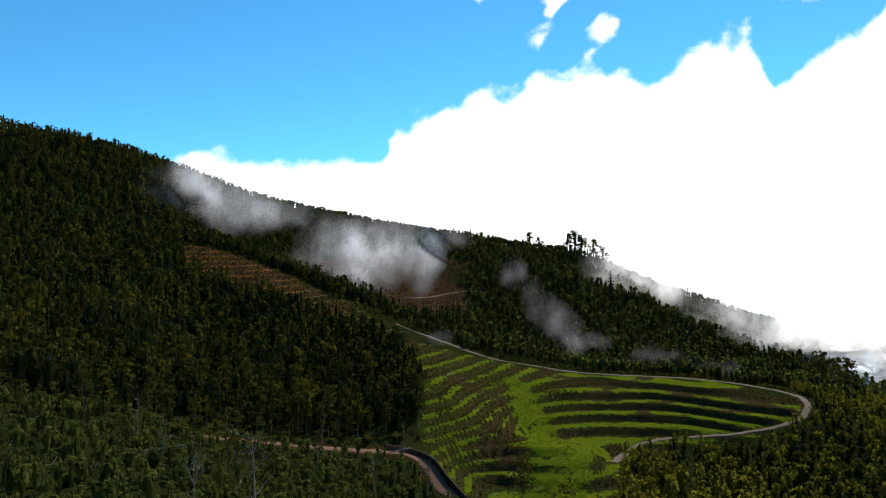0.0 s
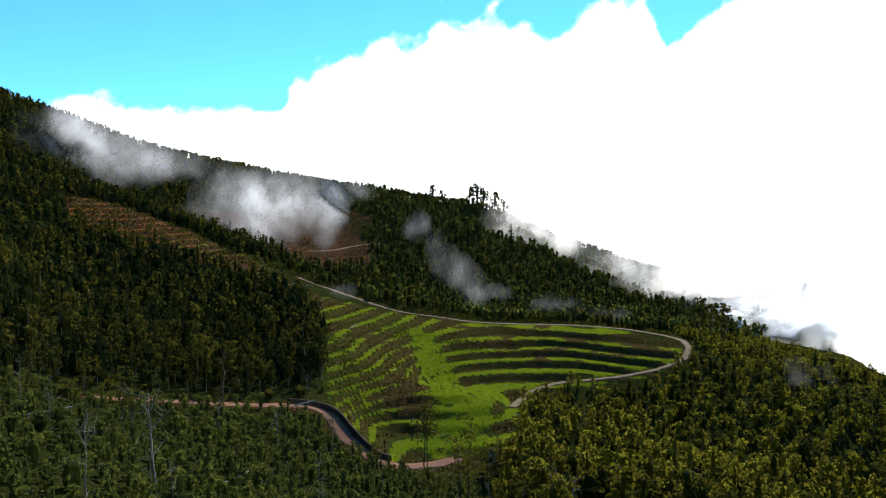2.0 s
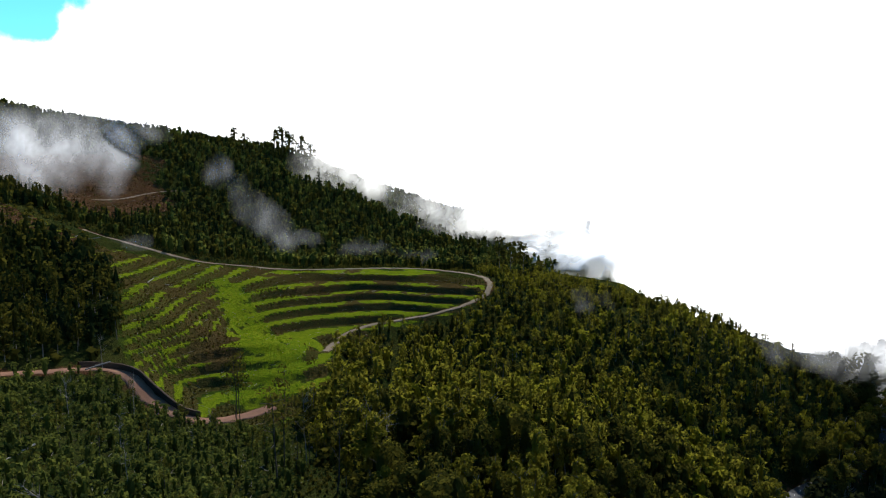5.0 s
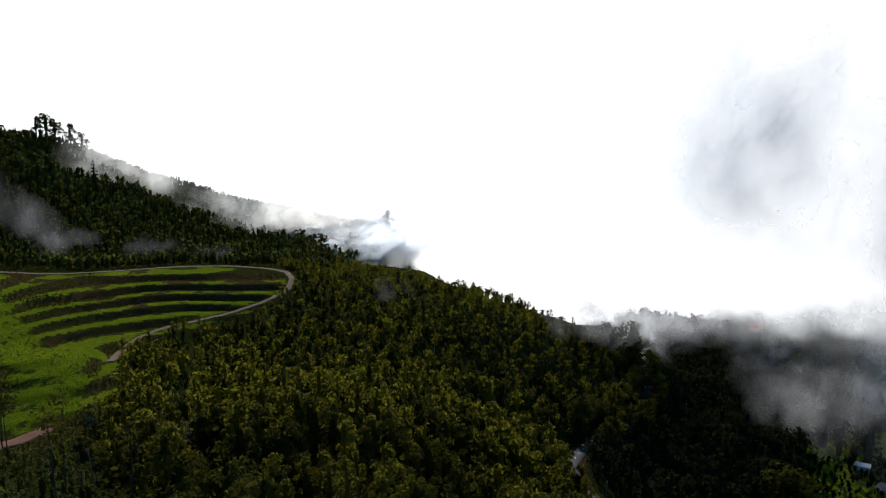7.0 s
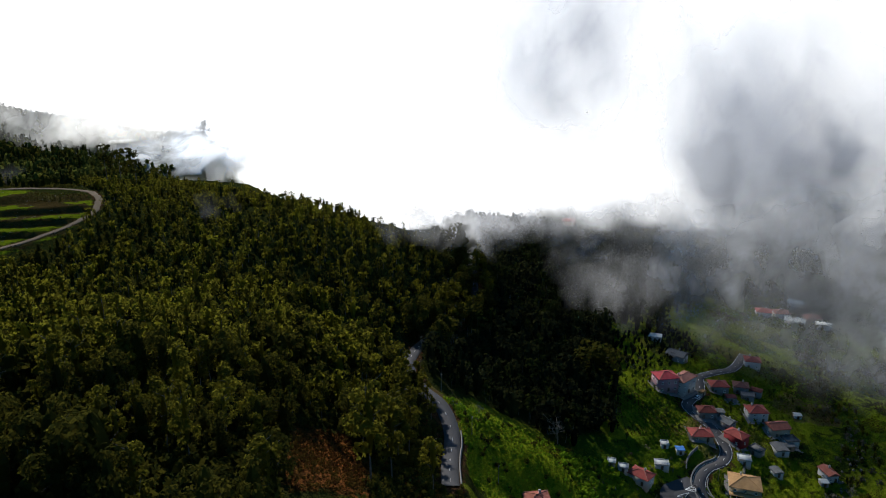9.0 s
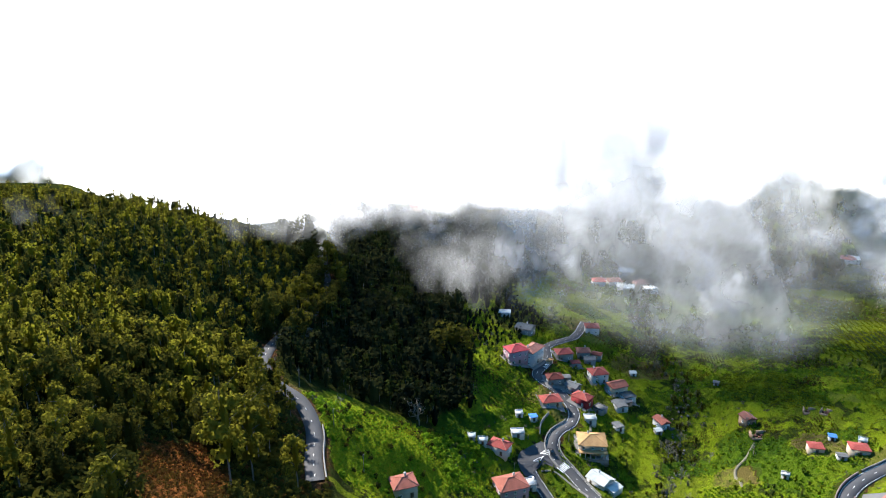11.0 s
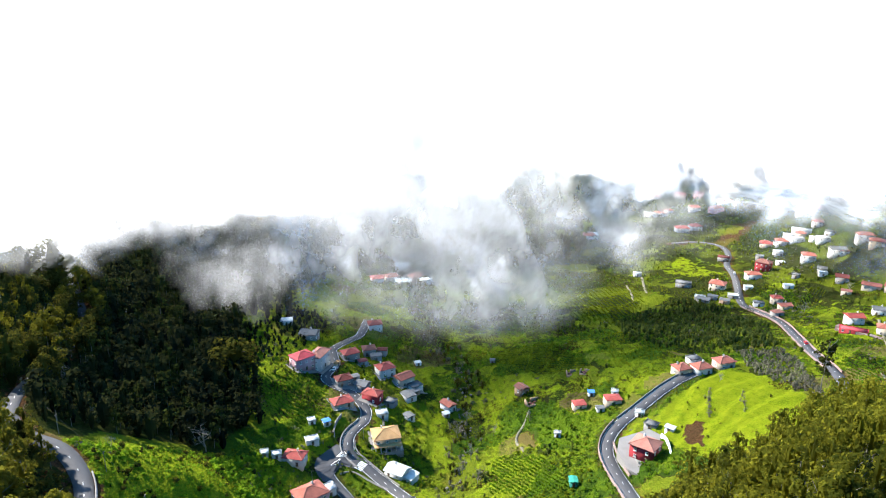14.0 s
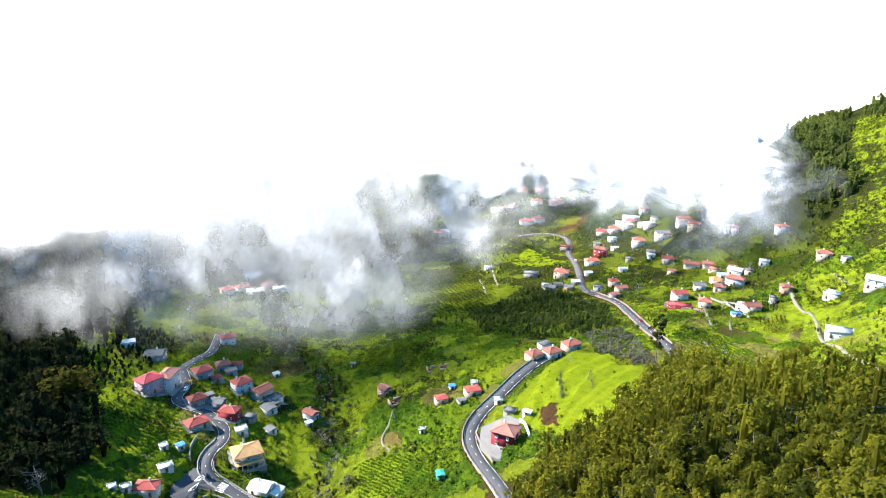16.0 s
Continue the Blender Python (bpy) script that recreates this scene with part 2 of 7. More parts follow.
CONCRETE = worn("concrete", (0.17, 0.16, 0.15), 0.65, 0.8)
STONE_WALL = worn("pinkish_stone_wall", (0.2, 0.14, 0.125), 0.6, 1.2, 0.9, 0.2, bump=0.6)
EARTH = worn("dark_earth", (0.045, 0.028, 0.018), 0.5, 1.0, 0.95, 0.1, bump=0.6)
ROCK = worn("grey_rock", (0.14, 0.13, 0.12), 0.5, 0.8, 0.9, 0.2, bump=0.6)
GLASS = worn("window_glass", (0.03, 0.035, 0.04), 0.7, 0.5, 0.12, 0.6, bump=0.0)
TYRE = worn("tyre_rubber", (0.02, 0.02, 0.02), 0.8, 4.0, 0.9, 0.1)
CHROME = worn("wheel_rim", (0.5, 0.5, 0.52), 0.8, 4.0, 0.35, 0.5, 0.8)
DOOR_WOOD = worn("door_paint", (0.12, 0.07, 0.04), 0.6, 3.0, 0.6)
PALE_PATH = worn("pale_path", (0.15, 0.135, 0.095), 0.6, 1.0, 0.95, 0.1, bump=0.4)
WHITE_WALL = worn("whitewashed_wall", (0.72, 0.7, 0.67), 0.75, 0.8)
WALLS = {k: worn(k + "_render", c, 0.72, 0.9) for k, c in dict(white=(0.45, 0.44, 0.42), cream=(0.4, 0.33, 0.25), grey=(0.2, 0.19, 0.18), crimson=(0.22, 0.015, 0.02), rose=(0.42, 0.25, 0.28), brown=(0.27, 0.18, 0.12), green=(0.03, 0.2, 0.15)).items()}
ROOFS = {k: worn(k + "_roof", c, 0.55, 1.4, 0.85, 0.2, bump=0.4) for k, c in dict(red=(0.28, 0.055, 0.045), orange=(0.3, 0.095, 0.066), old=(0.18, 0.07, 0.055), dark=(0.11, 0.025, 0.02), tan=(0.4, 0.23, 0.1), salmon=(0.34, 0.14, 0.105), grey=(0.12, 0.12, 0.12), pale=(0.42, 0.44, 0.43), white=(0.46, 0.46, 0.45), blue=(0.06, 0.2, 0.5), green=(0.03, 0.25, 0.18), crimson=(0.4, 0.05, 0.06)).items()}
CAR_PAINTS = {k: worn(k + "_car_paint", c, 0.9, 1.0, 0.25, 0.6, bump=0.0) for k, c in dict(white=(0.75, 0.75, 0.75), black=(0.02, 0.02, 0.025), red=(0.5, 0.01, 0.015), teal=(0.02, 0.25, 0.28), grey=(0.2, 0.2, 0.21)).items()}
# ---- the lie of the land: spot heights along slopes, ridges and the valley, in metres ----
LEFT_SLOPE = [
    (-382, 586, 408), (-323, 666, 408), (-275, 730, 392), (-247, 412, 310), (-227, 512, 323), (-130, 270, 273),
    (-87, 146, 264), (-84, 225, 250), (-42, 96, 257), (-23, 148, 239), (-56, 305, 235), (-96, 347, 255),
    (-21, 299, 236),
]
TERRACED_SPUR = [
    (-180, 488, 310), (-102, 469, 284), (-31, 439, 254), (30, 429, 238), (77, 433, 230), (149, 414, 230),
    (192, 362, 226), (138, 338, 215), (83, 319, 210), (43, 335, 215), (20, 361, 233), (0, 325, 237),
    (3, 288, 223), (8, 285, 211), (19, 244, 208), (-10, 265, 224), (57, 264, 210), (53, 300, 220),
    (47, 200, 210),
]
FAR_RIDGE = [
    (-161, 865, 362), (12, 900, 336), (173, 883, 312), (354, 784, 230), (348, 775, 224), (533, 725, 191),
    (-8, 680, 271), (-117, 629, 287), (77, 565, 231), (143, 541, 214), (229, 511, 214), (222, 492, 214),
]
FOREST_HILL = [
    (213, 350, 218), (237, 297, 215), (271, 259, 206), (328, 246, 182), (118, 265, 202), (128, 191, 207),
    (67, 151, 207), (94, 117, 212), (67, 156, 213), (61, 103, 215), (195, 172, 178), (356, 241, 173),
    (113, 120, 194),
]
VALLEY_WEST = [
    (191, 128, 167), (158, 106, 170), (213, 166, 169), (269, 191, 160), (340, 210, 150), (405, 257, 154),
    (285, 145, 129), (346, 131, 127), (217, 103, 146), (305, 80, 116), (196, 95, 135), (295, 41, 107),
    (282, 60, 105), (253, 68, 101), (362, 87, 117), (425, 63, 112), (556, 68, 98), (551, 284, 133),
    (722, 239, 98), (261, 22, 105),
]
VALLEY_FLOOR = [
    (335, -1, 94), (415, 8, 99), (500, 21, 96), (285, 13, 95), (354, -31, 111), (414, -68, 114),
    (518, -40, 93), (278, -30, 115),
]
EAST_BANK = [
    (259, -70, 131), (256, -58, 129), (334, -121, 134), (305, -126, 139), (243, -97, 143), (256, -136, 151),
    (217, -61, 136), (295, -178, 142), (372, -194, 131), (358, -220, 139), (351, -313, 150), (294, -272, 151),
    (269, -208, 146), (427, -296, 134), (585, -259, 105), (534, -201, 109), (782, -247, 90), (768, -387, 115),
    (1026, -396, 104), (476, -365, 156), (560, -452, 201), (509, -466, 231), (508, -110, 97),
]
GROVE = [
    (164, -96, 184), (132, -123, 198), (176, -71, 158), (94, -71, 203), (76, -77, 216),
]
OUTER = [
    (0, 70, 240), (49, 49, 222), (70, -6, 205), (156, -109, 200), (276, -329, 200), (514, -613, 300),
    (-230, 193, 300), (-613, 514, 440), (-750, 1299, 400), (260, 1477, 180), (1061, 1061, 90), (1576, 278, 60),
    (1674, -295, 120), (1589, -845, 235), (0, -300, 300), (0, -1200, 450), (-260, -150, 330), (-1039, -600, 500),
    (-1300, 3571, 300), (2443, 2911, 20), (3800, 0, 40), (2911, -2443, 150), (-1300, -3571, 500), (-3742, 660, 500),
]
SPOTS = np.array(LEFT_SLOPE + TERRACED_SPUR + FAR_RIDGE + FOREST_HILL + VALLEY_WEST + VALLEY_FLOOR + EAST_BANK + GROVE + OUTER, float)


def mesh(name, verts, faces, mats=(), smooth=False, index=None, attrs=None):
    """A mesh from arrays of corners and faces (all with the same number of corners)."""
    verts, faces = np.asarray(verts, np.float32), np.asarray(faces, np.int32)
    me = bpy.data.meshes.new(name)
    n, k = faces.shape
    me.vertices.add(len(verts))
    me.vertices.foreach_set("co", verts.ravel())
    me.loops.add(n * k)
    me.loops.foreach_set("vertex_index", faces.ravel())
    me.polygons.add(n)
    me.polygons.foreach_set("loop_start", np.arange(0, n * k, k, dtype=np.int32))
    if smooth:
        me.polygons.foreach_set("use_smooth", np.ones(n, bool))
    for m in mats:
        me.materials.append(m)
    if index is not None:
        me.polygons.foreach_set("material_index", np.asarray(index, np.int32))
    for key, values in (attrs or {}).items():
        values = np.asarray(values, np.float32)
        if values.ndim == 2:
            me.attributes.new(key, "FLOAT_COLOR", "POINT").data.foreach_set("color", np.c_[values, np.ones(len(values))].astype(np.float32).ravel())
        else:
            me.attributes.new(key, "FLOAT", "POINT").data.foreach_set("value", values)
    me.update(calc_edges=True)
    return me


def lattice(ix, iy, seed):
    h = (ix.astype(np.int64) * 374761393 + iy.astype(np.int64) * 668265263 + seed * 974634777) & 0x7FFFFFFF
    h = ((h ^ (h >> 13)) * 1274126177) & 0x7FFFFFFF
    return ((h ^ (h >> 16)) & 0xFFFF) / 65535.0


def rough_noise(x, y, size, octaves=3, seed=0):
    """Value noise between -1 and 1 of lumps of the given size in metres."""
    out, amp, total = 0.0, 1.0, 0.0
    for o in range(octaves):
        u, v = np.asarray(x, float) / size, np.asarray(y, float) / size
        iu, iv = np.floor(u), np.floor(v)
        fu, fv = u - iu, v - iv
        fu, fv = fu * fu * (3 - 2 * fu), fv * fv * (3 - 2 * fv)
        a, b = lattice(iu, iv, seed + o), lattice(iu + 1, iv, seed + o)
        c, d = lattice(iu, iv + 1, seed + o), lattice(iu + 1, iv + 1, seed + o)
        out = out + amp * (2 * ((a * (1 - fu) + b * fu) * (1 - fv) + (c * (1 - fu) + d * fu) * fv) - 1)
        total, amp, size = total + amp, amp * 0.5, size * 0.5
    return out / total


def _reach(d):
    return -np.sqrt(d * d + 0.01)


_xy = SPOTS[:, :2] / 100
_k = _reach(np.linalg.norm(_xy[:, None] - _xy[None], axis=-1)) + 0.03 * np.eye(len(_xy))
_p = np.c_[np.ones(len(_xy)), _xy]
_w = np.linalg.solve(np.block([[_k, _p], [_p.T, np.zeros((3, 3))]]), np.r_[SPOTS[:, 2], np.zeros(3)])


def lie(x, y):
    """The smooth height of the land."""
    q = np.stack([np.asarray(x, float), np.asarray(y, float)], -1) / 100
    out = np.empty(q.shape[:-1])
    flat, res = q.reshape(-1, 2), out.reshape(-1)
    for i in range(0, len(flat), 40000):
        some = flat[i : i + 40000]
        d = np.sqrt(((some[:, None] - _xy) ** 2).sum(-1))
        res[i : i + 40000] = _reach(d) @ _w[:-3] + _w[-3] + some @ _w[-2:]
    return res.reshape(q.shape[:-1])


def inside(x, y, poly):
    """Which points lie in a polygon of the plan."""
    hit = np.zeros(np.shape(x), bool)
    for (ax, ay), (bx, by) in zip(poly, poly[1:] + poly[:1]):
        cross = ((ay > y) != (by > y)) & (x < (bx - ax) * (y - ay) / ((by - ay) or 1e-9) + ax)
        hit ^= cross
    return hit


def edge_distance(x, y, line):
    """The distance to a polyline of the plan, and the part of its length at the nearest point."""
    best, along = np.full(np.shape(x), 1e9), np.zeros(np.shape(x))
    done = 0.0
    for (ax, ay), (bx, by) in zip(line, line[1:]):
        dx, dy = bx - ax, by - ay
        length = math.hypot(dx, dy) or 1e-9
        u = np.clip(((x - ax) * dx + (y - ay) * dy) / length**2, 0, 1)
        d = np.hypot(x - ax - u * dx, y - ay - u * dy)
        near = d < best
        best, along = np.where(near, d, best), np.where(near, done + u * length, along)
        done += length
    return best, along


def soft_inside(x, y, poly, soft):
    """1 inside a polygon, falling to 0 across the given metres at its edge."""
    d, _ = edge_distance(x, y, poly + poly[:1])
    return np.clip(0.5 + np.where(inside(x, y, poly), d, -d) / soft, 0, 1)


def eased(line, times=2):
    """A polyline with its corners rounded."""
    pts = [np.array(p, float) for p in line]
    for _ in range(times):
        out = [pts[0]]
        for a, b in zip(pts, pts[1:]):
            out += [a * 0.75 + b * 0.25, a * 0.25 + b * 0.75]
        pts = out + [pts[-1]]
    return [tuple(p) for p in pts]


# parts of the plan
TERRACE_STEP = 3.3
TERRACES = [(-10, 348), (-24, 430), (30, 431), (78, 437), (150, 425), (190, 375), (186, 352), (160, 333), (110, 333), (80, 306), (68, 258), (42, 236), (11, 243), (0, 262), (-9, 290), (-8, 320)]
ORANGE_TERRACES = [(-188, 486), (-159, 527), (-106, 503), (-56, 467), (-19, 428), (-12, 400), (-51, 425), (-94, 428), (-135, 426), (-162, 432)]
BROWN_CLEARING = [(-138, 660), (-60, 740), (-3, 780), (37, 770), (15, 714), (30, 652), (-20, 560), (-60, 540), (-103, 580)]
VALLEY = [(196, 128), (203, 142), (225, 138), (262, 108), (300, 105), (335, 125), (420, 150), (560, 120), (800, 160), (1150, -100), (1100, -440), (800, -440), (560, -420), (470, -375), (400, -390), (330, -370), (240, -300), (190, -210), (240, -160), (256, -136), (236, -92), (222, -58), (195, 0), (180, 60), (160, 95)]
ROADS = {}


def ground_height(x, y, detail=True):
    x, y = np.asarray(x, float), np.asarray(y, float)
    z = lie(x, y)
    if detail:
        far = np.clip(np.hypot(x, y) / 300, 0.3, 3)
        z = z + 1.6 * far * rough_noise(x, y, 45, 4, 5) * (1 - 0.92 * soft_inside(x, y, TERRACES, 20))
        for poly, step, sharp, steep in ((TERRACES, TERRACE_STEP, 0.8, 0.78), (ORANGE_TERRACES, 3.4, 0.6, 0.5), (BROWN_CLEARING, 7.0, 0.7, 0.5), (VALLEY, 2.6, 0.82, 0.75)):
            m = soft_inside(x, y, poly, 8)
            if poly is TERRACES:
                m = m * (1 - 0.55 * soft_inside(x, y, GREEN_SWATH, 14))
            s = (z + 1.2 * rough_noise(x, y, 60, 2, 9)) / step
            f = s - np.floor(s)
            tread = np.clip((f - sharp) / (1 - sharp), 0, 1)
            lip = 0.16 * np.clip(1 - np.abs(f - 0.08) / 0.12, 0, 1)
            z = z + m * step * (steep * (tread - f) + lip + 0.25)
    for line, level, width in ROADS.values():
        d, s = edge_distance(x, y, line)
        w = np.clip(1.6 - d / width, 0, 1)
        w = w * w * (3 - 2 * w)
        z = z * (1 - w) + w * (np.interp(s, level[0], level[1]) - 0.25)
    return z


def add_road(name, line, width):
    line = eased(line)
    p = np.array(line)
    s = np.r_[0, np.cumsum(np.hypot(*np.diff(p, axis=0).T))]
    z = lie(p[:, 0], p[:, 1])
    for _ in range(3):
        z[1:-1] = (z[:-2] + z[1:-1] + z[2:]) / 3
    ROADS[name] = (line, (s, z), width)


# ---- roads and tracks on the plan ----
add_road("east_road", [(198, -62), (224, -63), (245, -61), (263, -61), (278, -65), (290, -73), (301, -85), (313, -97), (324, -110), (329, -119), (338, -130)], 6)
add_road("upper_road", [(271, -166), (305, -184), (328, -190), (353, -192), (393, -201), (434, -210), (461, -206), (482, -202), (526, -217), (588, -237), (622, -242), (650, -256), (691, -264), (723, -249), (727, -220)], 5.8)
add_road("village_road", [(243, 18), (266, 31), (276, 41), (283, 49), (290, 58), (298, 60), (307, 58), (315, 54), (327, 54), (336, 59), (343, 66), (346, 77), (352, 83), (368, 79), (382, 83), (389, 86), (407, 77), (416, 71), (453, 72)], 6.2)
add_road("lower_street", [(256, 49), (267, 57), (274, 64), (280, 68), (289, 64)], 5.4)
add_road("hill_road", [(151, 102), (168, 114), (181, 121), (190, 129), (198, 139), (201, 152), (212, 166), (226, 175), (246, 184), (271, 191), (305, 198), (337, 208), (355, 223), (400, 256)], 5.8)
add_road("farm_track", [(74, 300), (87, 325), (98, 335), (113, 339), (141, 337), (163, 338), (180, 344), (191, 357), (200, 381), (198, 395), (185, 411), (151, 419), (118, 437), (82, 439), (57, 444), (31, 434), (2, 455), (-33, 473)], 3.2)
add_road("clearing_track", [(-105, 600), (-60, 612), (-20, 640), (10, 690), (40, 700)], 3.6)
add_road("lower_track", [(-74, 206), (-57, 229), (-38, 248), (-18, 264), (-8, 269), (-2, 257), (6, 244), (17, 243), (28, 246), (43, 252)], 6.0)


# ---- fields on the plan ----
MOUND = [(282, -85), (298, -97), (313, -111), (330, -130), (326, -148), (291, -157), (252, -140), (232, -115), (237, -95), (254, -88)]
GREEN_BANK = [(203, 141), (221, 128), (257, 110), (272, 94), (268, 79), (234, 77), (166, 103), (185, 122)]
FAR_MEADOW = [(611, -180), (675, -214), (585, -231), (578, -200)]
BARE_PLOTS = [
    [(258, -92), (274, -98), (271, -105), (249, -97)],
    [(304, -25), (313, -29), (305, -36), (289, -33)],
    [(288, 12), (291, 4), (268, 1), (275, 10)],
    [(785, -306), (790, -338), (696, -279), (692, -255)],
    [(337, -225), (345, -237), (322, -246), (316, -233)],
]
SCRUB_BANK = [(462, -104), (511, -173), (427, -198), (362, -178), (367, -131), (404, -99)]
STREAM = [(264, 7), (298, 2), (328, -2), (348, 4), (367, 0), (405, 6), (428, 17), (440, 29), (520, 40), (640, 60)]
VINE_ROWS = [(421, -22), (415, -55), (363, -72), (363, -48), (402, -13)]
VINE_ROWS_FAR = [(485, -76), (579, -101), (583, -148), (521, -142), (445, -100)]
VINE_ROWS_YARD = [(293, 56), (293, 42), (287, 43), (284, 52)]
CROP_ROWS = [(295, -13), (275, -36), (241, -43), (241, -24), (254, -10)]
CROP_ROWS_EAST = [(337, -196), (340, -221), (299, -226), (270, -200), (295, -191)]
SHADED_ROWS = [(340, 118), (335, 78), (316, 72), (298, 84), (312, 104)]
GREEN_SWATH = [(36, 400), (50, 398), (54, 360), (60, 330), (66, 300), (56, 262), (38, 244), (26, 262), (36, 290), (40, 327), (36, 357)]
EAST_FIELD = [(432, -430), (362, -370), (330, -300), (380, -290), (427, -361), (445, -390), (500, -440), (600, -520), (560, -540), (495, -490)]
RUST_SLOPE = [(121, 139), (136, 131), (128, 114), (103, 95), (84, 98)]
ROAD_BANK = [(121, 139), (150, 122), (178, 134), (186, 126), (166, 110), (150, 96), (128, 84), (103, 80), (84, 90), (103, 95), (128, 114), (136, 131)]
BRUSH_BANK = [(364, -153), (361, -178), (318, -174), (283, -163), (303, -155), (329, -149)]
FOOTPATHS = [
    ([(378, -306), (351, -291), (325, -283), (301, -265), (264, -249), (195, -201)], 2.4),
    ([(373, -332), (350, -325)], 2.0),
    ([(326, -212), (295, -202)], 1.2),
    ([(316, -218), (301, -211)], 1.2),
    ([(286, -204), (242, -182)], 1.4),
    ([(599, -159), (542, -149)], 1.8),
    ([(582, -142), (527, -135)], 1.8),
    ([(416, -263), (357, -234), (344, -228)], 1.6),
    ([(351, -244), (335, -235)], 1.2),
    ([(346, 55), (336, 48), (318, 44), (300, 42)], 1.2),
    ([(330, -34), (318, -30), (306, -24), (290, -28)], 1.2),
]


# ---- patchwork of small plots: each has its own tone ----
_rng = np.random.default_rng(91)
PLOT_SEEDS = np.stack([_rng.uniform(150, 720, 900), _rng.uniform(-420, 180, 900)], -1)
PLOT_SEEDS = np.concatenate([PLOT_SEEDS, np.stack([_rng.uniform(700, 1150, 260), _rng.uniform(-460, 180, 260)], -1)])
PLOT_TONES = _rng.random(len(PLOT_SEEDS))


def plot_tone(x, y):
    out = np.empty(len(x))
    wx, wy = x + 2.5 * rough_noise(x, y, 14, 2, 93), y + 2.5 * rough_noise(x, y, 14, 2, 95)
    for i in range(0, len(x), 20000):
        d = (wx[i : i + 20000, None] - PLOT_SEEDS[:, 0]) ** 2 + (wy[i : i + 20000, None] - PLOT_SEEDS[:, 1]) ** 2
        out[i : i + 20000] = PLOT_TONES[np.argmin(d, 1)]
    return out


# ---- the ground, one sheet to the horizon ----
def build_ground():
    az = np.radians(np.r_[np.arange(-60, 135, 0.35), np.arange(135, 300, 3.0)])
    r = np.r_[0.0, np.geomspace(3, 60, 12), np.geomspace(62, 228, 80), np.arange(230, 450, 1.9), np.arange(452, 560, 2.4), np.geomspace(562, 1000, 66), np.geomspace(1030, 4700, 40)]
    a, q = np.meshgrid(az, r)
    x, y = q * np.sin(a), q * np.cos(a)
    z = ground_height(x, y)
    n, k = len(r), len(az)
    verts = np.stack([x, y, z], -1).reshape(-1, 3)
    i, j = np.meshgrid(np.arange(n - 1), np.arange(k), indexing="ij")
    jn = (j + 1) % k
    faces = np.stack([i * k + j, (i + 1) * k + j, (i + 1) * k + jn, i * k + jn], -1).reshape(-1, 4)[:, ::-1]
    x, y, z = verts.T
    terr, rust = soft_inside(x, y, TERRACES, 6), soft_inside(x, y, ORANGE_TERRACES, 8)
    s = (lie(x, y) + 1.6 * np.clip(np.hypot(x, y) / 300, 0.3, 3) * rough_noise(x, y, 45, 4, 5) * (1 - 0.92 * soft_inside(x, y, TERRACES, 20)) + 1.2 * rough_noise(x, y, 60, 2, 9)) / TERRACE_STEP
    f = s - np.floor(s)
    patch = rough_noise(x, y, 30, 3, 21)
    small = rough_noise(x, y, 9, 3, 23)
    valley = soft_inside(x, y, VALLEY, 14)
    grass = np.maximum(terr * np.where((f > 0.02) & (f < np.interp(x, [25, 65], [0.45, 0.6]) + 0.14 * small + 0.1 * patch), 1.0, 0.05), valley * (np.interp(np.hypot(x, y), [400, 480, 620], [0.52, 0.3, 0.08]) + 0.35 * patch + 0.25 * small))
    grass = np.maximum(grass, soft_inside(x, y, GREEN_SWATH, 6) * (0.6 + 0.5 * small))
    for poly, full in ((MOUND, 1.1), (GREEN_BANK, 1.1), (FAR_MEADOW, 0.55 + 0.3 * small), (EAST_FIELD, 0.42 + 0.4 * small + 0.3 * patch)):
        grass = np.maximum(grass, soft_inside(x, y, poly, 5) * full)
    grass = grass * (1 - 0.75 * soft_inside(x, y, SCRUB_BANK, 12))
    gully = np.clip(1 - edge_distance(x, y, STREAM)[0] / 14, 0, 1)
    grass = grass * (1 - 0.8 * gully)
    soil = terr * (1 - soft_inside(x, y, GREEN_SWATH, 5)) * np.where(f > np.interp(x, [25, 65], [0.49, 0.64]) + 0.14 * small, 1.0, np.clip(2.5 * (patch + 0.5 * small - np.interp(x, [10, 60], [0.14, 0.24])), 0, 1)) + soft_inside(x, y, BROWN_CLEARING, 20) * np.clip(0.75 + 0.6 * patch, 0.2, 1)
    for poly in BARE_PLOTS:
        soil = np.maximum(soil, soft_inside(x, y, poly, 2.5))
    for line, _, width in ROADS.values():
        soil = np.maximum(soil, 0.7 * np.clip(1.5 - edge_distance(x, y, line)[0] / width, 0, 1))
    f2 = s * TERRACE_STEP / 3.4
    f2 = f2 - np.floor(f2)
    soil = np.maximum(soil, rust * np.where(f2 > 0.6, 1.0, 0.45))
    grass = np.maximum(grass, rust * np.where((f2 < 0.45) & (x > -110), 0.75, 0.0))
    rust = np.maximum(rust * np.where(f2 < 0.5, 0.7 + 0.5 * small, 0.0) * np.clip((-60 - x) / 60, 0, 1), 0.8 * soft_inside(x, y, RUST_SLOPE, 8))
    plot = np.full(len(x), 0.5)
    sel = np.where(valley > 0)[0]
    plot[sel] = 0.5 + (plot_tone(x[sel], y[sel]) - 0.5) * np.interp(np.hypot(x[sel], y[sel]), [430, 600], [1, 0.3])
    plot = np.where(terr > 0.3, 0.32 + 0.1 * patch, plot)
    for poly in (MOUND, GREEN_BANK, FAR_MEADOW):
        plot = np.where(inside(x, y, poly), 0.5, plot)
    me = mesh("ground", verts, faces, [GROUND], True, attrs={"cover": np.stack([grass, soil, rust], -1), "plot": plot})
    ob = new("ground", me)
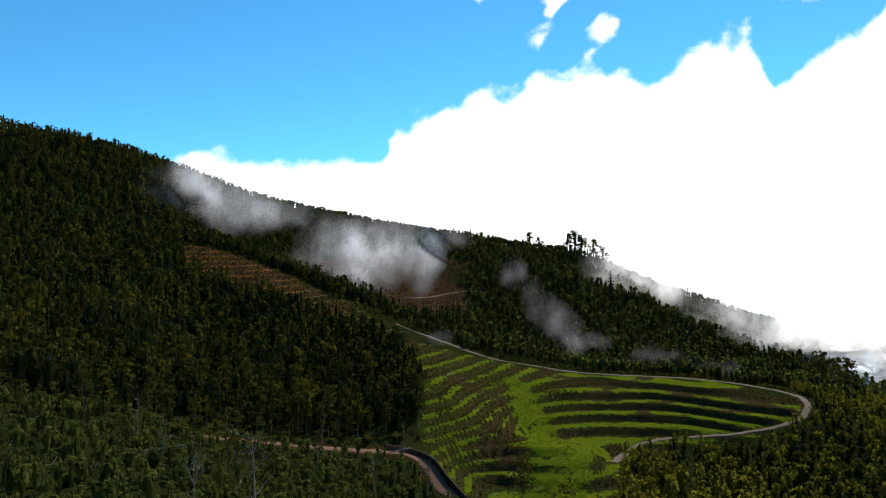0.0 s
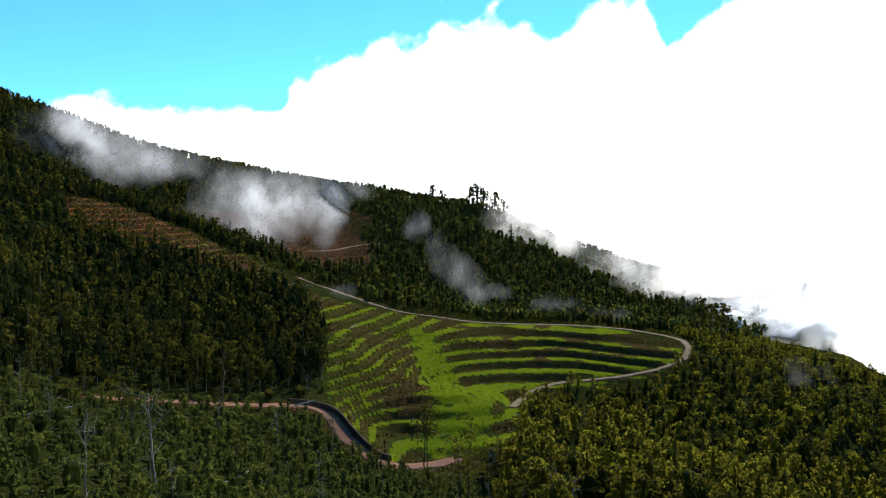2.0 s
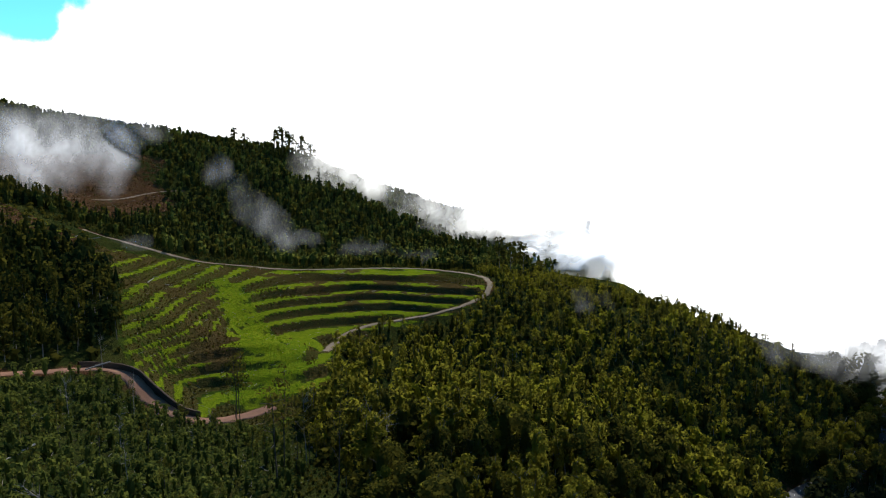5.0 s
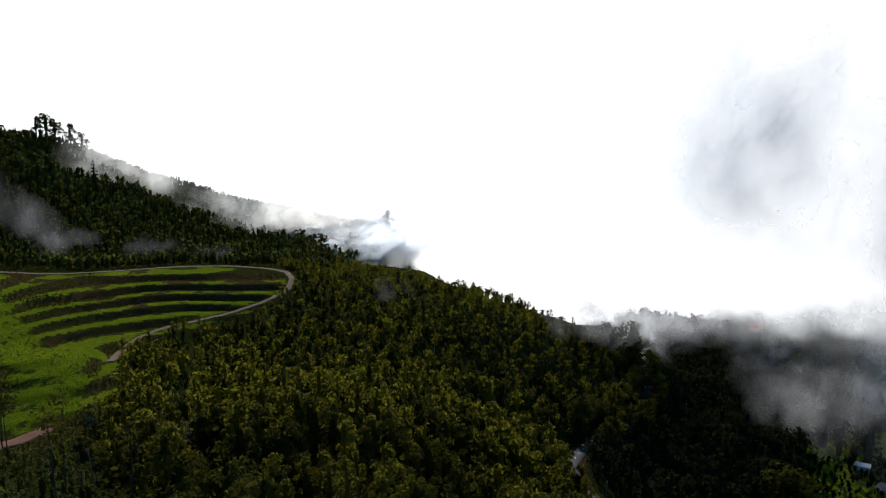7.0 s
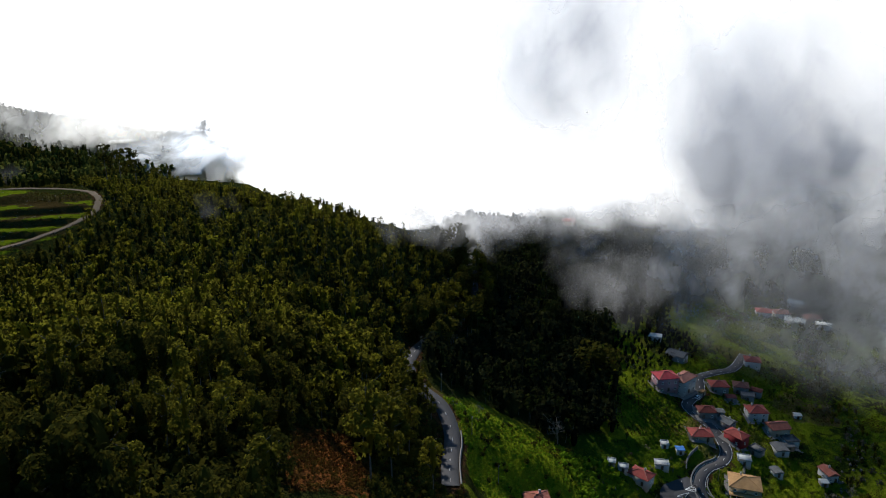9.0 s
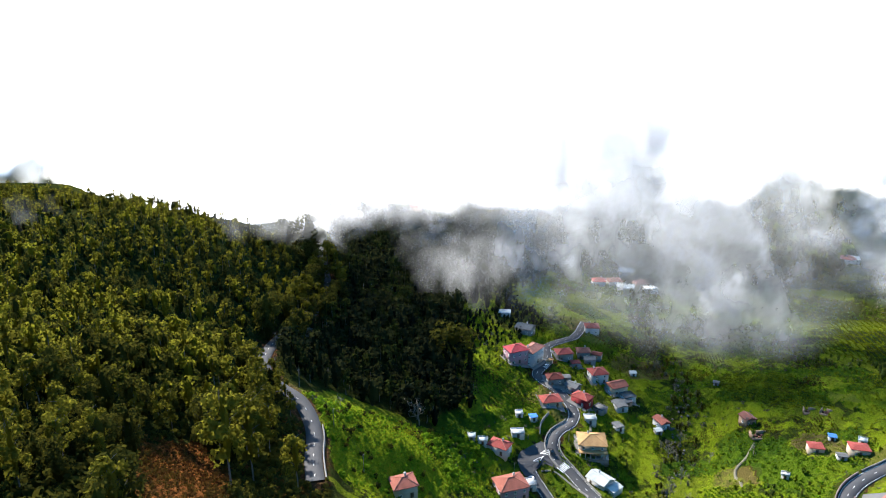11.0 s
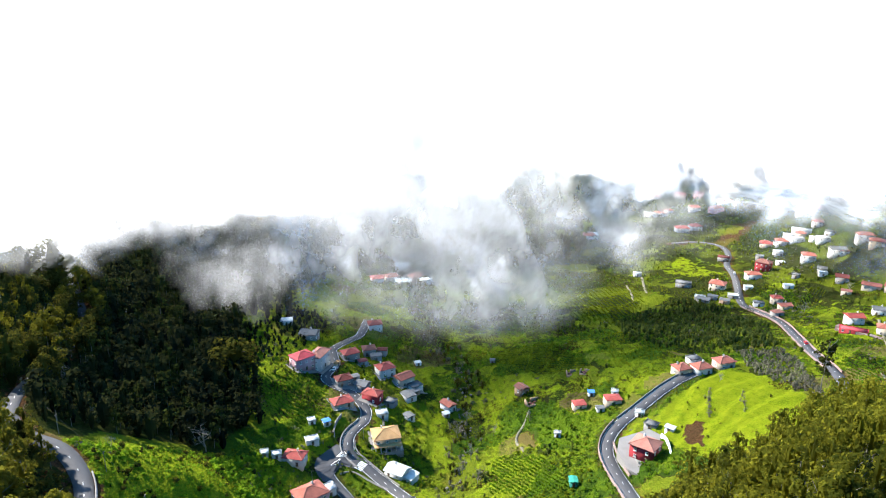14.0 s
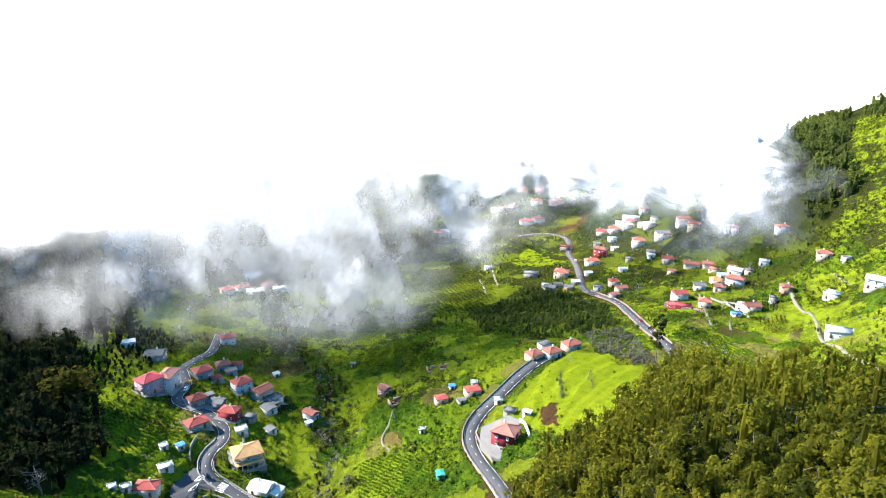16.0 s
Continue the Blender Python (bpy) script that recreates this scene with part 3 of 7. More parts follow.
    return tagged(ob, "green and brown mountain land with terraces and a valley", "ground", kind="structure")


build_ground()


# ---- roads and tracks ----
def road_frame(name, step=2.0):
    """Points along a road with their sideways direction and level."""
    line, level, width = ROADS[name]
    p = np.array(line)
    s = np.r_[0, np.cumsum(np.hypot(*np.diff(p, axis=0).T))]
    q = np.arange(0, s[-1], step)
    x, y = np.interp(q, s, p[:, 0]), np.interp(q, s, p[:, 1])
    z = np.interp(q, level[0], level[1])
    tx, ty = np.gradient(x), np.gradient(y)
    n = np.hypot(tx, ty)
    return x, y, z, ty / n, -tx / n, q, width


def ribbon(name, x, y, zs, sx, sy, profile, mats, smooth=False):
    """A strip with the given cross-section: (offset to the right, height) corner by corner."""
    k = len(profile)
    verts = np.stack([np.stack([x + sx * o, y + sy * o, zs + h], -1) for o, h in profile], 1).reshape(-1, 3)
    n = len(x)
    i, j = np.meshgrid(np.arange(n - 1), np.arange(k - 1), indexing="ij")
    faces = np.stack([i * k + j, i * k + j + 1, (i + 1) * k + j + 1, (i + 1) * k + j], -1).reshape(-1, 4)
    return mesh(name, verts, faces, mats, smooth)


def box_arrays(boxes):
    """Corners and faces of boxes (cx, cy, cz, sx, sy, sz)."""
    vs, fs = [], []
    for b, (cx, cy, cz, sx, sy, sz) in enumerate(boxes):
        for dz in (-0.5, 0.5):
            for dx, dy in ((-0.5, -0.5), (0.5, -0.5), (0.5, 0.5), (-0.5, 0.5)):
                vs.append((cx + dx * sx, cy + dy * sy, cz + dz * sz))
        o = 8 * b
        fs += [(o, o + 3, o + 2, o + 1), (o + 4, o + 5, o + 6, o + 7)] + [(o + i, o + (i + 1) % 4, o + 4 + (i + 1) % 4, o + 4 + i) for i in range(4)]
    return np.array(vs), np.array(fs)


def boxes_mesh(name, boxes, mats):
    return mesh(name, *box_arrays(boxes), mats)


DASH = boxes_mesh("dash", [(0, 0, 0, 0.15, 2.2, 0.03)], [PAINT_LINE])


def asphalt_road(name, label, dashed=True, edge=True):
    x, y, z, sx, sy, q, w = road_frame(name)
    h = w / 2
    road = tagged(new("road", ribbon("road", x, y, z, sx, sy, [(-h - 0.1, -0.9), (-h, 0), (0, 0.06), (h, 0), (h + 0.1, -0.9)], [ASPHALT])), label, "road", kind="structure")
    if edge:
        for side in (-1, 1):
            o = side * (h - 0.35)
            line = new("edge_line", ribbon("edge_line", x, y, z, sx, sy, [(o - 0.06, 0.045), (o + 0.06, 0.045)], [PAINT_LINE]))
            line.parent = road
    if dashed:
        for i in range(2, len(q) - 2, 4):
            d = new("dash", DASH)
            d.parent = road
            d.matrix_basis = Matrix.Translation((x[i], y[i], z[i] + 0.09)) @ Matrix.Rotation(math.atan2(sy[i], sx[i]), 4, "Z")
    return road


asphalt_road("east_road", "grey asphalt road with white dashes climbing past the houses")
asphalt_road("upper_road", "narrow grey asphalt road across the slope", edge=False)
asphalt_road("village_road", "grey asphalt village road with white markings")
asphalt_road("lower_street", "short grey asphalt side street", dashed=False)
asphalt_road("hill_road", "grey asphalt road with white dashes winding along the wooded hill", edge=False)


def dirt_track(name, label, soil=DIRT):
    x, y, z, sx, sy, q, w = road_frame(name, 1.5)
    wob = 0.35 * np.sin(q * 0.31) + 0.25 * np.sin(q * 0.83 + 1)
    h = w / 2
    prof = [(-h - 0.4, -0.7), (-h, 0.0), (-h * 0.55, -0.1), (0, 0.06), (h * 0.55, -0.1), (h, 0.02), (h + 0.4, -0.7)]
    me = ribbon("track", x + sx * wob, y + sy * wob, z, sx, sy, prof, [soil], True)
    return tagged(new("track", me), label, "dirt track", kind="structure")


dirt_track("farm_track", "pale rutted dirt track looping round the terraces")
dirt_track("clearing_track", "pale dirt track crossing the brown clearing")
dirt_track("lower_track", "reddish dirt track cut into the foot of the terraces", RED_DIRT)


def wall_along(name, road, start, end, side, top, depth, thick, mat, label):
    x, y, z, sx, sy, q, w = road_frame(road)
    k = (q >= start) & (q <= end)
    a = side * (w / 2 + 0.25)
    b = a + side * thick
    prof = [(a, -0.3), (a, top), (b, top), (b + side * 0.5, -depth)]
    if side > 0:
        prof = prof[::-1]
    return tagged(new(name, ribbon(name, x[k], y[k], z[k], sx[k], sy[k], prof, [mat])), label, "wall", kind="structure")


wall_along("retaining_wall", "east_road", 0, 95, -1, 0.9, 6.5, 0.5, STONE_WALL, "pinkish stone retaining wall under the road")
wall_along("kerb_wall", "east_road", 95, 190, -1, 0.7, 3.0, 0.4, CONCRETE, "low pale concrete road wall")
wall_along("cut_bank", "lower_track", 78, 128, -1, 1.9, 0.6, 1.0, EARTH, "dark earth bank cut above the dirt track")
wall_along("retaining_wall", "upper_road", 60, 215, -1, 0.8, 7.0, 0.5, STONE_WALL, "tall pinkish retaining wall below the upper road")
wall_along("retaining_wall", "upper_road", 60, 215, 1, 0.8, 7.0, 0.5, STONE_WALL, "tall pinkish retaining wall below the upper road")
wall_along("retaining_wall", "village_road", 52, 92, -1, 0.9, 3.5, 0.5, CONCRETE, "curved grey retaining wall at the bend")
wall_along("kerb_wall", "village_road", 30, 70, 1, 0.5, 2.0, 0.4, CONCRETE, "low concrete wall beside the village road")
wall_along("retaining_wall", "hill_road", 0, 40, 1, 0.8, 2.5, 0.4, CONCRETE, "low grey roadside wall")


# ---- the road junction in the hamlet ----
def draped(name, outline, lift, mat, label="", parent=None, category="", kind=""):
    """A flat piece lying on the road surface, its outline given on the plan."""
    p = np.array(outline, float)
    mid = p.mean(0)
    q = np.vstack([p, (p + mid) / 2, mid[None]])
    z = ground_height(q[:, 0], q[:, 1]) + 0.25 + lift
    n = len(p)
    f = [(i, (i + 1) % n, n + (i + 1) % n, n + i) for i in range(n)]
    t = [(n + i, n + (i + 1) % n, 2 * n) for i in range(n)]
    me = bpy.data.meshes.new(name)
    me.from_pydata([(*a, b) for a, b in zip(q, z)], [], f + t)
    me.materials.append(mat)
    ob = new(name, me)
    if parent is not None:
        ob.parent = parent
        return ob
    return tagged(ob, label, category, kind=kind)


JUNCTION = eased([(295, 65), (288, 70), (282, 73), (277, 72), (273, 69), (270, 65), (278, 62), (282, 60), (280, 54), (280, 47), (283, 46), (286, 53), (289, 57), (294, 58), (295, 65)])[:-1]
junction = draped("junction", JUNCTION, 0.08, ASPHALT, "wide grey asphalt junction with white road markings", category="road", kind="structure")


def stripe(ax, ay, bx, by, width):
    d = Vector((bx - ax, by - ay)).normalized() * width / 2
    n = max(2, int(math.hypot(bx - ax, by - ay) / 2) + 1)
    left = [(ax + (bx - ax) * i / (n - 1) - d.y, ay + (by - ay) * i / (n - 1) + d.x) for i in range(n)]
    right = [(ax + (bx - ax) * i / (n - 1) + d.y, ay + (by - ay) * i / (n - 1) - d.x) for i in range(n)]
    return left + right[::-1]


for i in range(6):  # zebra crossing
    u = i / 5
    cx, cy = 280.2 + 4.6 * u, 51.8 - 2.2 * u
    draped("zebra_stripe", stripe(cx - 0.8, cy - 1.7, cx + 0.8, cy + 1.7, 0.5), 0.12, PAINT_LINE, parent=junction)
for a, b in (((286, 63), (291, 60)), ((286, 63), (286.5, 58.5)), ((286.5, 58.5), (291, 60)), ((286.3, 61.4), (288, 59.2)), ((286.2, 62.6), (289.6, 59.6))):  # painted island
    draped("island_stripe", stripe(*a, *b, 0.28), 0.12, PAINT_LINE, parent=junction)
for a, b in (((280.6, 65), (284.5, 61)), ((280.6, 65), (281.2, 61.8)), ((281.2, 61.8), (284.5, 61)), ((277.5, 66.5), (284.5, 69)), ((284.5, 69), (291, 66)), ((283.5, 57), (286, 55.5))):
    draped("give_way_line", stripe(*a, *b, 0.28), 0.12, PAINT_LINE, parent=junction)


def even_line(points, step=1.5):
    """A rounded line of the plan in even steps, with the smoothed ground under it and its sideways direction."""
    p = np.array(eased(points, 3))
    s = np.r_[0, np.cumsum(np.hypot(*np.diff(p, axis=0).T))]
    q = np.linspace(0, s[-1], max(3, int(s[-1] / step)))
    x, y = np.interp(q, s, p[:, 0]), np.interp(q, s, p[:, 1])
    z = ground_height(x, y)
    z = np.convolve(np.pad(z, 2, mode="edge"), np.ones(5) / 5, "valid")
    tx, ty = np.gradient(x), np.gradient(y)
    n = np.hypot(tx, ty)
    return x, y, z, ty / n, -tx / n


def wall_path(name, points, top, thick, mat, label):
    """A wall on the ground along a line of the plan."""
    x, y, z, sx, sy = even_line(points)
    h = thick / 2
    return tagged(new(name, ribbon(name, x, y, z, sx, sy, [(-h - 0.05, -3), (-h, top), (h, top), (h + 0.05, -3)], [mat])), label, "wall", kind="structure")


wall_path("garden_wall", [(267, -85.5), (258, -86), (249, -84.5)], 1.8, 0.45, WHITE_WALL, "tall curved whitewashed wall beside the crimson house")
wall_path("driveway_wall", [(272, -66), (260, -65.5), (246, -65.5), (240, -66)], 1.4, 0.5, STONE_WALL, "pinkish wall between the road and the driveway")
wall_path("driveway_wall", [(275, -72), (267, -69), (256, -69), (247, -71)], 0.9, 0.4, CONCRETE, "low curved pale wall along the driveway")
wall_path("garden_wall", [(297, 66), (305, 68), (316, 66)], 1.6, 0.5, CONCRETE, "curved grey wall at the bend of the village road")
wall_path("garden_wall", [(277, 60), (279, 54), (268, 36)], 0.7, 0.4, CONCRETE, "low grey wall round the green island")
for line in ([(401, -262), (388, -266), (372, -272)], [(384, -263), (372, -262), (352, -258)]):
    wall_path("field_wall", line, 1.0, 0.5, CONCRETE, "pale field wall across the green slope")


def footpath(points, width, label):
    x, y, z, sx, sy = even_line(points)
    h = width / 2
    return tagged(new("footpath", ribbon("footpath", x, y, z, sx, sy, [(-h - 0.3, -0.9), (-h, 0.3), (h, 0.3), (h + 0.3, -0.9)], [PALE_PATH])), label, "path", kind="structure")


for line, width in FOOTPATHS:
    footpath(line, width, "narrow pale path between the green plots")


# ---- woods ----
def crown_template(rng, kind, count, size):
    """Corners (count, 4, 3) of leaf clumps for a plant one metre high."""
    lobes = []
    if kind == "pine":
        for h in np.linspace(0.25, 0.97, 7):
            w = 0.03 + 0.24 * (1 - h) ** 0.8
            for _ in range(3):
                a = rng.uniform(0, 6.28)
                lobes.append((w * 0.5 * math.cos(a), w * 0.5 * math.sin(a), h, w * 0.75, 0.07))
    elif kind == "eucalypt":
        for i in range(10):
            a, h = rng.uniform(0, 6.28), 0.34 + 0.6 * (i + rng.random()) / 10
            w = 0.17 * math.sin(math.pi * min(1, max(0.08, (h - 0.18) / 0.84)))
            lobes.append((w * math.cos(a), w * math.sin(a), h, rng.uniform(0.075, 0.125), rng.uniform(0.06, 0.1)))
    elif kind in ("bush", "tuft"):
        for _ in range(6):
            a, q = rng.uniform(0, 6.28), rng.uniform(0, 0.4)
            lobes.append((q * math.cos(a), q * math.sin(a), rng.uniform(0.25, 0.65), rng.uniform(0.25, 0.4), rng.uniform(0.2, 0.35)))
    elif kind == "open":
        for _ in range(24):
            a, h = rng.uniform(0, 6.28), rng.uniform(0.42, 0.97)
            w = rng.uniform(0.03, 0.2) * (1.3 - 0.75 * h)
            lobes.append((w * math.cos(a), w * math.sin(a), h, rng.uniform(0.04, 0.085), rng.uniform(0.025, 0.05)))
    else:
        for _ in range(12):
            a, h = rng.uniform(0, 6.28), rng.uniform(0.3, 0.85)
            w = 0.26 * math.sin(math.pi * min(1, max(0.2, (h - 0.12) / 0.85)))
            lobes.append((w * math.cos(a), w * math.sin(a), h, rng.uniform(0.1, 0.2), rng.uniform(0.09, 0.16)))
    lobes = np.array(lobes)
    pick = lobes[rng.choice(len(lobes), count, p=lobes[:, 3] ** 2 / (lobes[:, 3] ** 2).sum())]
    way = rng.normal(size=(count, 3))
    way /= np.linalg.norm(way, axis=1, keepdims=True)
    way[:, 2] = np.where(rng.random(count) < 0.6, np.abs(way[:, 2]), way[:, 2])
    centre = pick[:, :3] + way * pick[:, [3, 3, 4]] * rng.uniform(0.55, 1.05, (count, 1))
    normal = way + rng.normal(0, 0.4, (count, 3)) + [0, 0, 0.3]
    normal /= np.linalg.norm(normal, axis=1, keepdims=True)
    u = np.cross(normal, rng.normal(size=(count, 3)))
    u /= np.linalg.norm(u, axis=1, keepdims=True)
    v = np.cross(normal, u)
    s = size * rng.uniform(0.6, 1.35, (count, 1))
    ratio = rng.uniform(0.45, 0.9, (count, 1))
    leaves = np.stack([centre - u * s, centre - v * s * ratio, centre + u * s, centre + v * s * ratio * 0.8], 1)
    return np.concatenate([leaves, crown_core(rng, kind, 0.55 if count >= 45 else 0.9)])


# height and radius up the dense inside of a crown
CORES = {
    "pine": ((0.14, 0.12), (0.45, 0.095), (0.96, 0.004)),
    "eucalypt": ((0.32, 0.03), (0.46, 0.08), (0.7, 0.085), (0.88, 0.045), (0.94, 0.01)),
    "broad": ((0.06, 0.12), (0.3, 0.23), (0.6, 0.235), (0.8, 0.13), (0.88, 0.02)),
    "bush": ((-0.05, 0.3), (0.34, 0.27), (0.56, 0.1)),
}


def crown_core(rng, kind, full):
    """The dense inside of a crown, a lumpy body under the leaf clumps."""
    if kind not in CORES:
        return np.zeros((0, 4, 3))
    n = 4 if kind in ("bush", "pine") else 5
    rings = []
    for h, r in CORES[kind]:
        a = np.arange(n) * 2 * math.pi / n + rng.uniform(0, 0.5)
        q = full * r * rng.uniform(0.7, 1.25, n)
        rings.append(np.stack([q * np.cos(a), q * np.sin(a), h + rng.normal(0, 0.02, n)], -1))
    quads = []
    for p, q in zip(rings, rings[1:]):
        quads += [[p[k], p[(k + 1) % n], q[(k + 1) % n], q[k]] for k in range(n)]
    return np.array(quads)


def trunk_template(rng, kind, top, radius, sides=5):
    """A tapered, slightly bent trunk for a plant one metre high, as quads."""
    hs = np.array([-0.06, 0.25, 0.55, 1.0]) * top
    bend = np.cumsum(rng.normal(0, 0.012, (4, 2)), axis=0)
    bend[0] = 0
    rad = radius * np.array([1.25, 0.9, 0.65, 0.2])
    a = np.arange(sides) * 2 * math.pi / sides
    ring = lambda i: np.stack([bend[i, 0] + rad[i] * np.cos(a), bend[i, 1] + rad[i] * np.sin(a), np.full(sides, hs[i])], -1)
    quads = []
    for i in range(3):
        p, q = ring(i), ring(i + 1)
        for k in range(sides):
            quads.append([p[k], p[(k + 1) % sides], q[(k + 1) % sides], q[k]])
    return np.array(quads)


SHAPES = {}


def shapes(kind, count, size, trunk, variants=5):
    key = (kind, count, size, trunk)
    if key not in SHAPES:
        rng = np.random.default_rng(len(kind) * 131 + count * 7)
        SHAPES[key] = [(crown_template(rng, kind, count, size), trunk_template(rng, kind, 0.85, trunk) if trunk else np.zeros((0, 4, 3))) for _ in range(variants)]
    return SHAPES[key]


def grow(name, label, spots, heights, kind, leaf, bark, count, size, trunk=0.014, category="wood", seed=3):
    """Many plants as one mesh. spots: (n, 2) places on the plan."""
    rng = np.random.default_rng(seed)
    spots = np.asarray(spots)
    if not len(spots):
        return None
    base = ground_height(spots[:, 0], spots[:, 1])
    pick = rng.integers(0, 5, len(spots))
    crowns, trunks, tint, tint2 = [], [], [], []
    for v, (crown, stem) in enumerate(shapes(kind, count, size, trunk)):
        sel = np.where(pick == v)[0]
        if not len(sel):
            continue
        a, h = rng.uniform(0, 6.28, len(sel)), heights[sel]
        wide = h * rng.uniform(0.65, 1.05, len(sel))
        c, s = np.cos(a), np.sin(a)
        hue = rng.random(len(sel))
        for src, out, tt in ((crown, crowns, tint), (stem, trunks, tint2)):
            if not len(src):
                continue
            p = np.empty((len(sel), *src.shape), np.float32)
            p[..., 0] = (c[:, None, None] * src[..., 0] - s[:, None, None] * src[..., 1]) * wide[:, None, None] + spots[sel, 0][:, None, None]
            p[..., 1] = (s[:, None, None] * src[..., 0] + c[:, None, None] * src[..., 1]) * wide[:, None, None] + spots[sel, 1][:, None, None]
            p[..., 2] = src[..., 2] * h[:, None, None] + base[sel][:, None, None] - 0.15
            out.append(p.reshape(-1, 3))
            tt.append(np.repeat(hue, src.shape[0] * 4))
    verts = np.concatenate(crowns + trunks)
    n1 = sum(len(c) for c in crowns) // 4
    faces = np.arange(len(verts)).reshape(-1, 4)
    index = np.r_[np.zeros(n1), np.ones(len(faces) - n1)]
    me = mesh(name, verts, faces, [leaf, bark], False, index, {"plant": np.concatenate(tint + tint2)})
    return tagged(new(name, me), label, category, kind="stuff")


def scatter(poly, spacing, seed=1, keep_out=(), thin=1.0, roads=5.0):
    """Jittered places inside a polygon of the plan, outside others and off the roads."""
    rng = np.random.default_rng(seed)
    p = np.array(poly)
    gx, gy = np.meshgrid(np.arange(p[:, 0].min(), p[:, 0].max(), spacing), np.arange(p[:, 1].min(), p[:, 1].max(), spacing))
    x = (gx + rng.uniform(-0.5, 0.5, gx.shape) * spacing * 0.95).ravel()
    y = (gy + rng.uniform(-0.5, 0.5, gy.shape) * spacing * 0.95).ravel()
    ok = inside(x, y, poly) & (rng.random(len(x)) < thin)
    for other in keep_out:
        ok &= ~inside(x, y, other)
    for line, _, width in ROADS.values():
        ok &= edge_distance(x, y, line)[0] > width / 2 + roads
    return np.stack([x[ok], y[ok]], -1)


def heights_of(spots, low, high, seed=2):
    rng = np.random.default_rng(seed)
    patch = 0.5 + 0.5 * rough_noise(spots[:, 0], spots[:, 1], 35, 2, 31)
    return low + (high - low) * np.clip(0.35 * patch + 0.75 * rng.random(len(spots)) ** 1.4, 0, 1)



FOREST_LEFT = [(-460, 560), (-360, 760), (-250, 800), (-150, 720), (-100, 590), (-30, 550), (-60, 470), (-14, 425), (0, 345), (-2, 298), (-14, 272), (-60, 215), (-110, 150), (-160, 130), (-330, 300)]
FOREST_NEAR_LEFT = [(-130, 150), (-62, 218), (-14, 262), (-4, 250), (12, 232), (40, 225), (42, 190), (20, 120), (-20, 85), (-70, 95)]
FOREST_FAR = [(-260, 800), (-150, 720), (-100, 590), (-60, 500), (-30, 482), (31, 448), (60, 456), (118, 449), (190, 425), (215, 435), (300, 470), (420, 600), (600, 700), (560, 800), (400, 860), (170, 960), (0, 980), (-160, 940)]
FOREST_HILL_WOOD = [(68, 262), (80, 306), (112, 330), (160, 330), (190, 350), (203, 385), (215, 430), (300, 430), (330, 330), (350, 250), (330, 214), (300, 205), (262, 196), (228, 186), (206, 168), (190, 140), (150, 110), (128, 120), (120, 136), (84, 100), (60, 80), (46, 110), (44, 190), (46, 232)]
DARK_WOOD = [(212, 154), (224, 166), (250, 178), (300, 190), (345, 204), (410, 255), (480, 330), (620, 360), (680, 250), (520, 190), (440, 165), (400, 145), (350, 128), (320, 108), (292, 100), (262, 112), (232, 140)]
GROVE_WOOD = [(200, -62), (211, -84), (211, -97), (231, -128), (262, -155), (250, -166), (178, -134), (166, -150), (132, -153), (95, -165), (60, -90), (80, -55), (160, -50)]
HILL_EAST_WOOD = [(612, -430), (704, -514), (769, -600), (700, -600), (606, -535), (507, -456), (450, -425), (428, -374), (470, -366), (526, -388)]
FAR_MOUNTAIN_WOOD = [(900, -480), (1500, -650), (1900, -1100), (1300, -1300), (800, -900), (640, -560)]
FAR_SLOPE_WOOD = [(620, 180), (600, 100), (700, 20), (640, -60), (720, -130), (860, -160), (900, -230), (1080, -260), (1080, 0), (950, 200), (760, 300)]

sp = scatter(FOREST_LEFT, 5.2, 11, [ORANGE_TERRACES, TERRACES])
edge = edge_distance(sp[:, 0], sp[:, 1], FOREST_LEFT + FOREST_LEFT[:1])[0]
sp = sp[edge > 9 + 11 * rough_noise(sp[:, 0], sp[:, 1], 16, 2, 39)]
near = np.hypot(*sp.T) < 340
pick = np.random.default_rng(4).random(len(sp)) + 0.25 * rough_noise(sp[:, 0], sp[:, 1], 60, 2, 35)
for mask, words, low, high, kind, leaf, bark, count, size, trunk in (
    (near & (pick < 0.2), "slender dark pines on the hillside", 7, 14, "pine", LEAF_PINE, BARK, 24, 0.09, 0.012),
    (near & (pick >= 0.2) & (pick < 0.62), "dense dark green trees with rounded crowns on the hillside", 6, 13, "broad", LEAF_PINE, BARK, 50, 0.078, 0.012),
    (near & (pick >= 0.62), "olive eucalyptus trees on the hillside", 8, 17, "eucalypt", LEAF_BROAD, BARK_PALE, 50, 0.066, 0.012),
    (~near & (pick < 0.22), "dark pines climbing to the crest", 7, 14, "pine", LEAF_PINE, BARK, 10, 0.12, 0),
    (~near & (pick >= 0.22) & (pick < 0.68), "dense dark green wood climbing to the crest", 6, 13, "broad", LEAF_PINE, BARK, 12, 0.14, 0),
    (~near & (pick >= 0.68), "tall eucalyptus trees along the crest", 8, 17, "eucalypt", LEAF_BROAD, BARK_PALE, 18, 0.09, 0),
):
    grow("hillside_wood", words, sp[mask], heights_of(sp[mask], low, high), kind, leaf, bark, count, size, trunk)
sp = scatter(FOREST_LEFT, 7.4, 47, [ORANGE_TERRACES, TERRACES])
grow("undergrowth", "dark undergrowth beneath the hillside pines", sp, heights_of(sp, 2, 5.5), "bush", LEAF_BROAD, BARK, 7, 0.3, 0, "shrub")
sp = scatter([(-60, 470), (-30, 474), (31, 442), (82, 446), (150, 428), (200, 400), (215, 435), (118, 470), (31, 490), (-40, 520)], 3.2, 48, [TERRACES], roads=0.4)
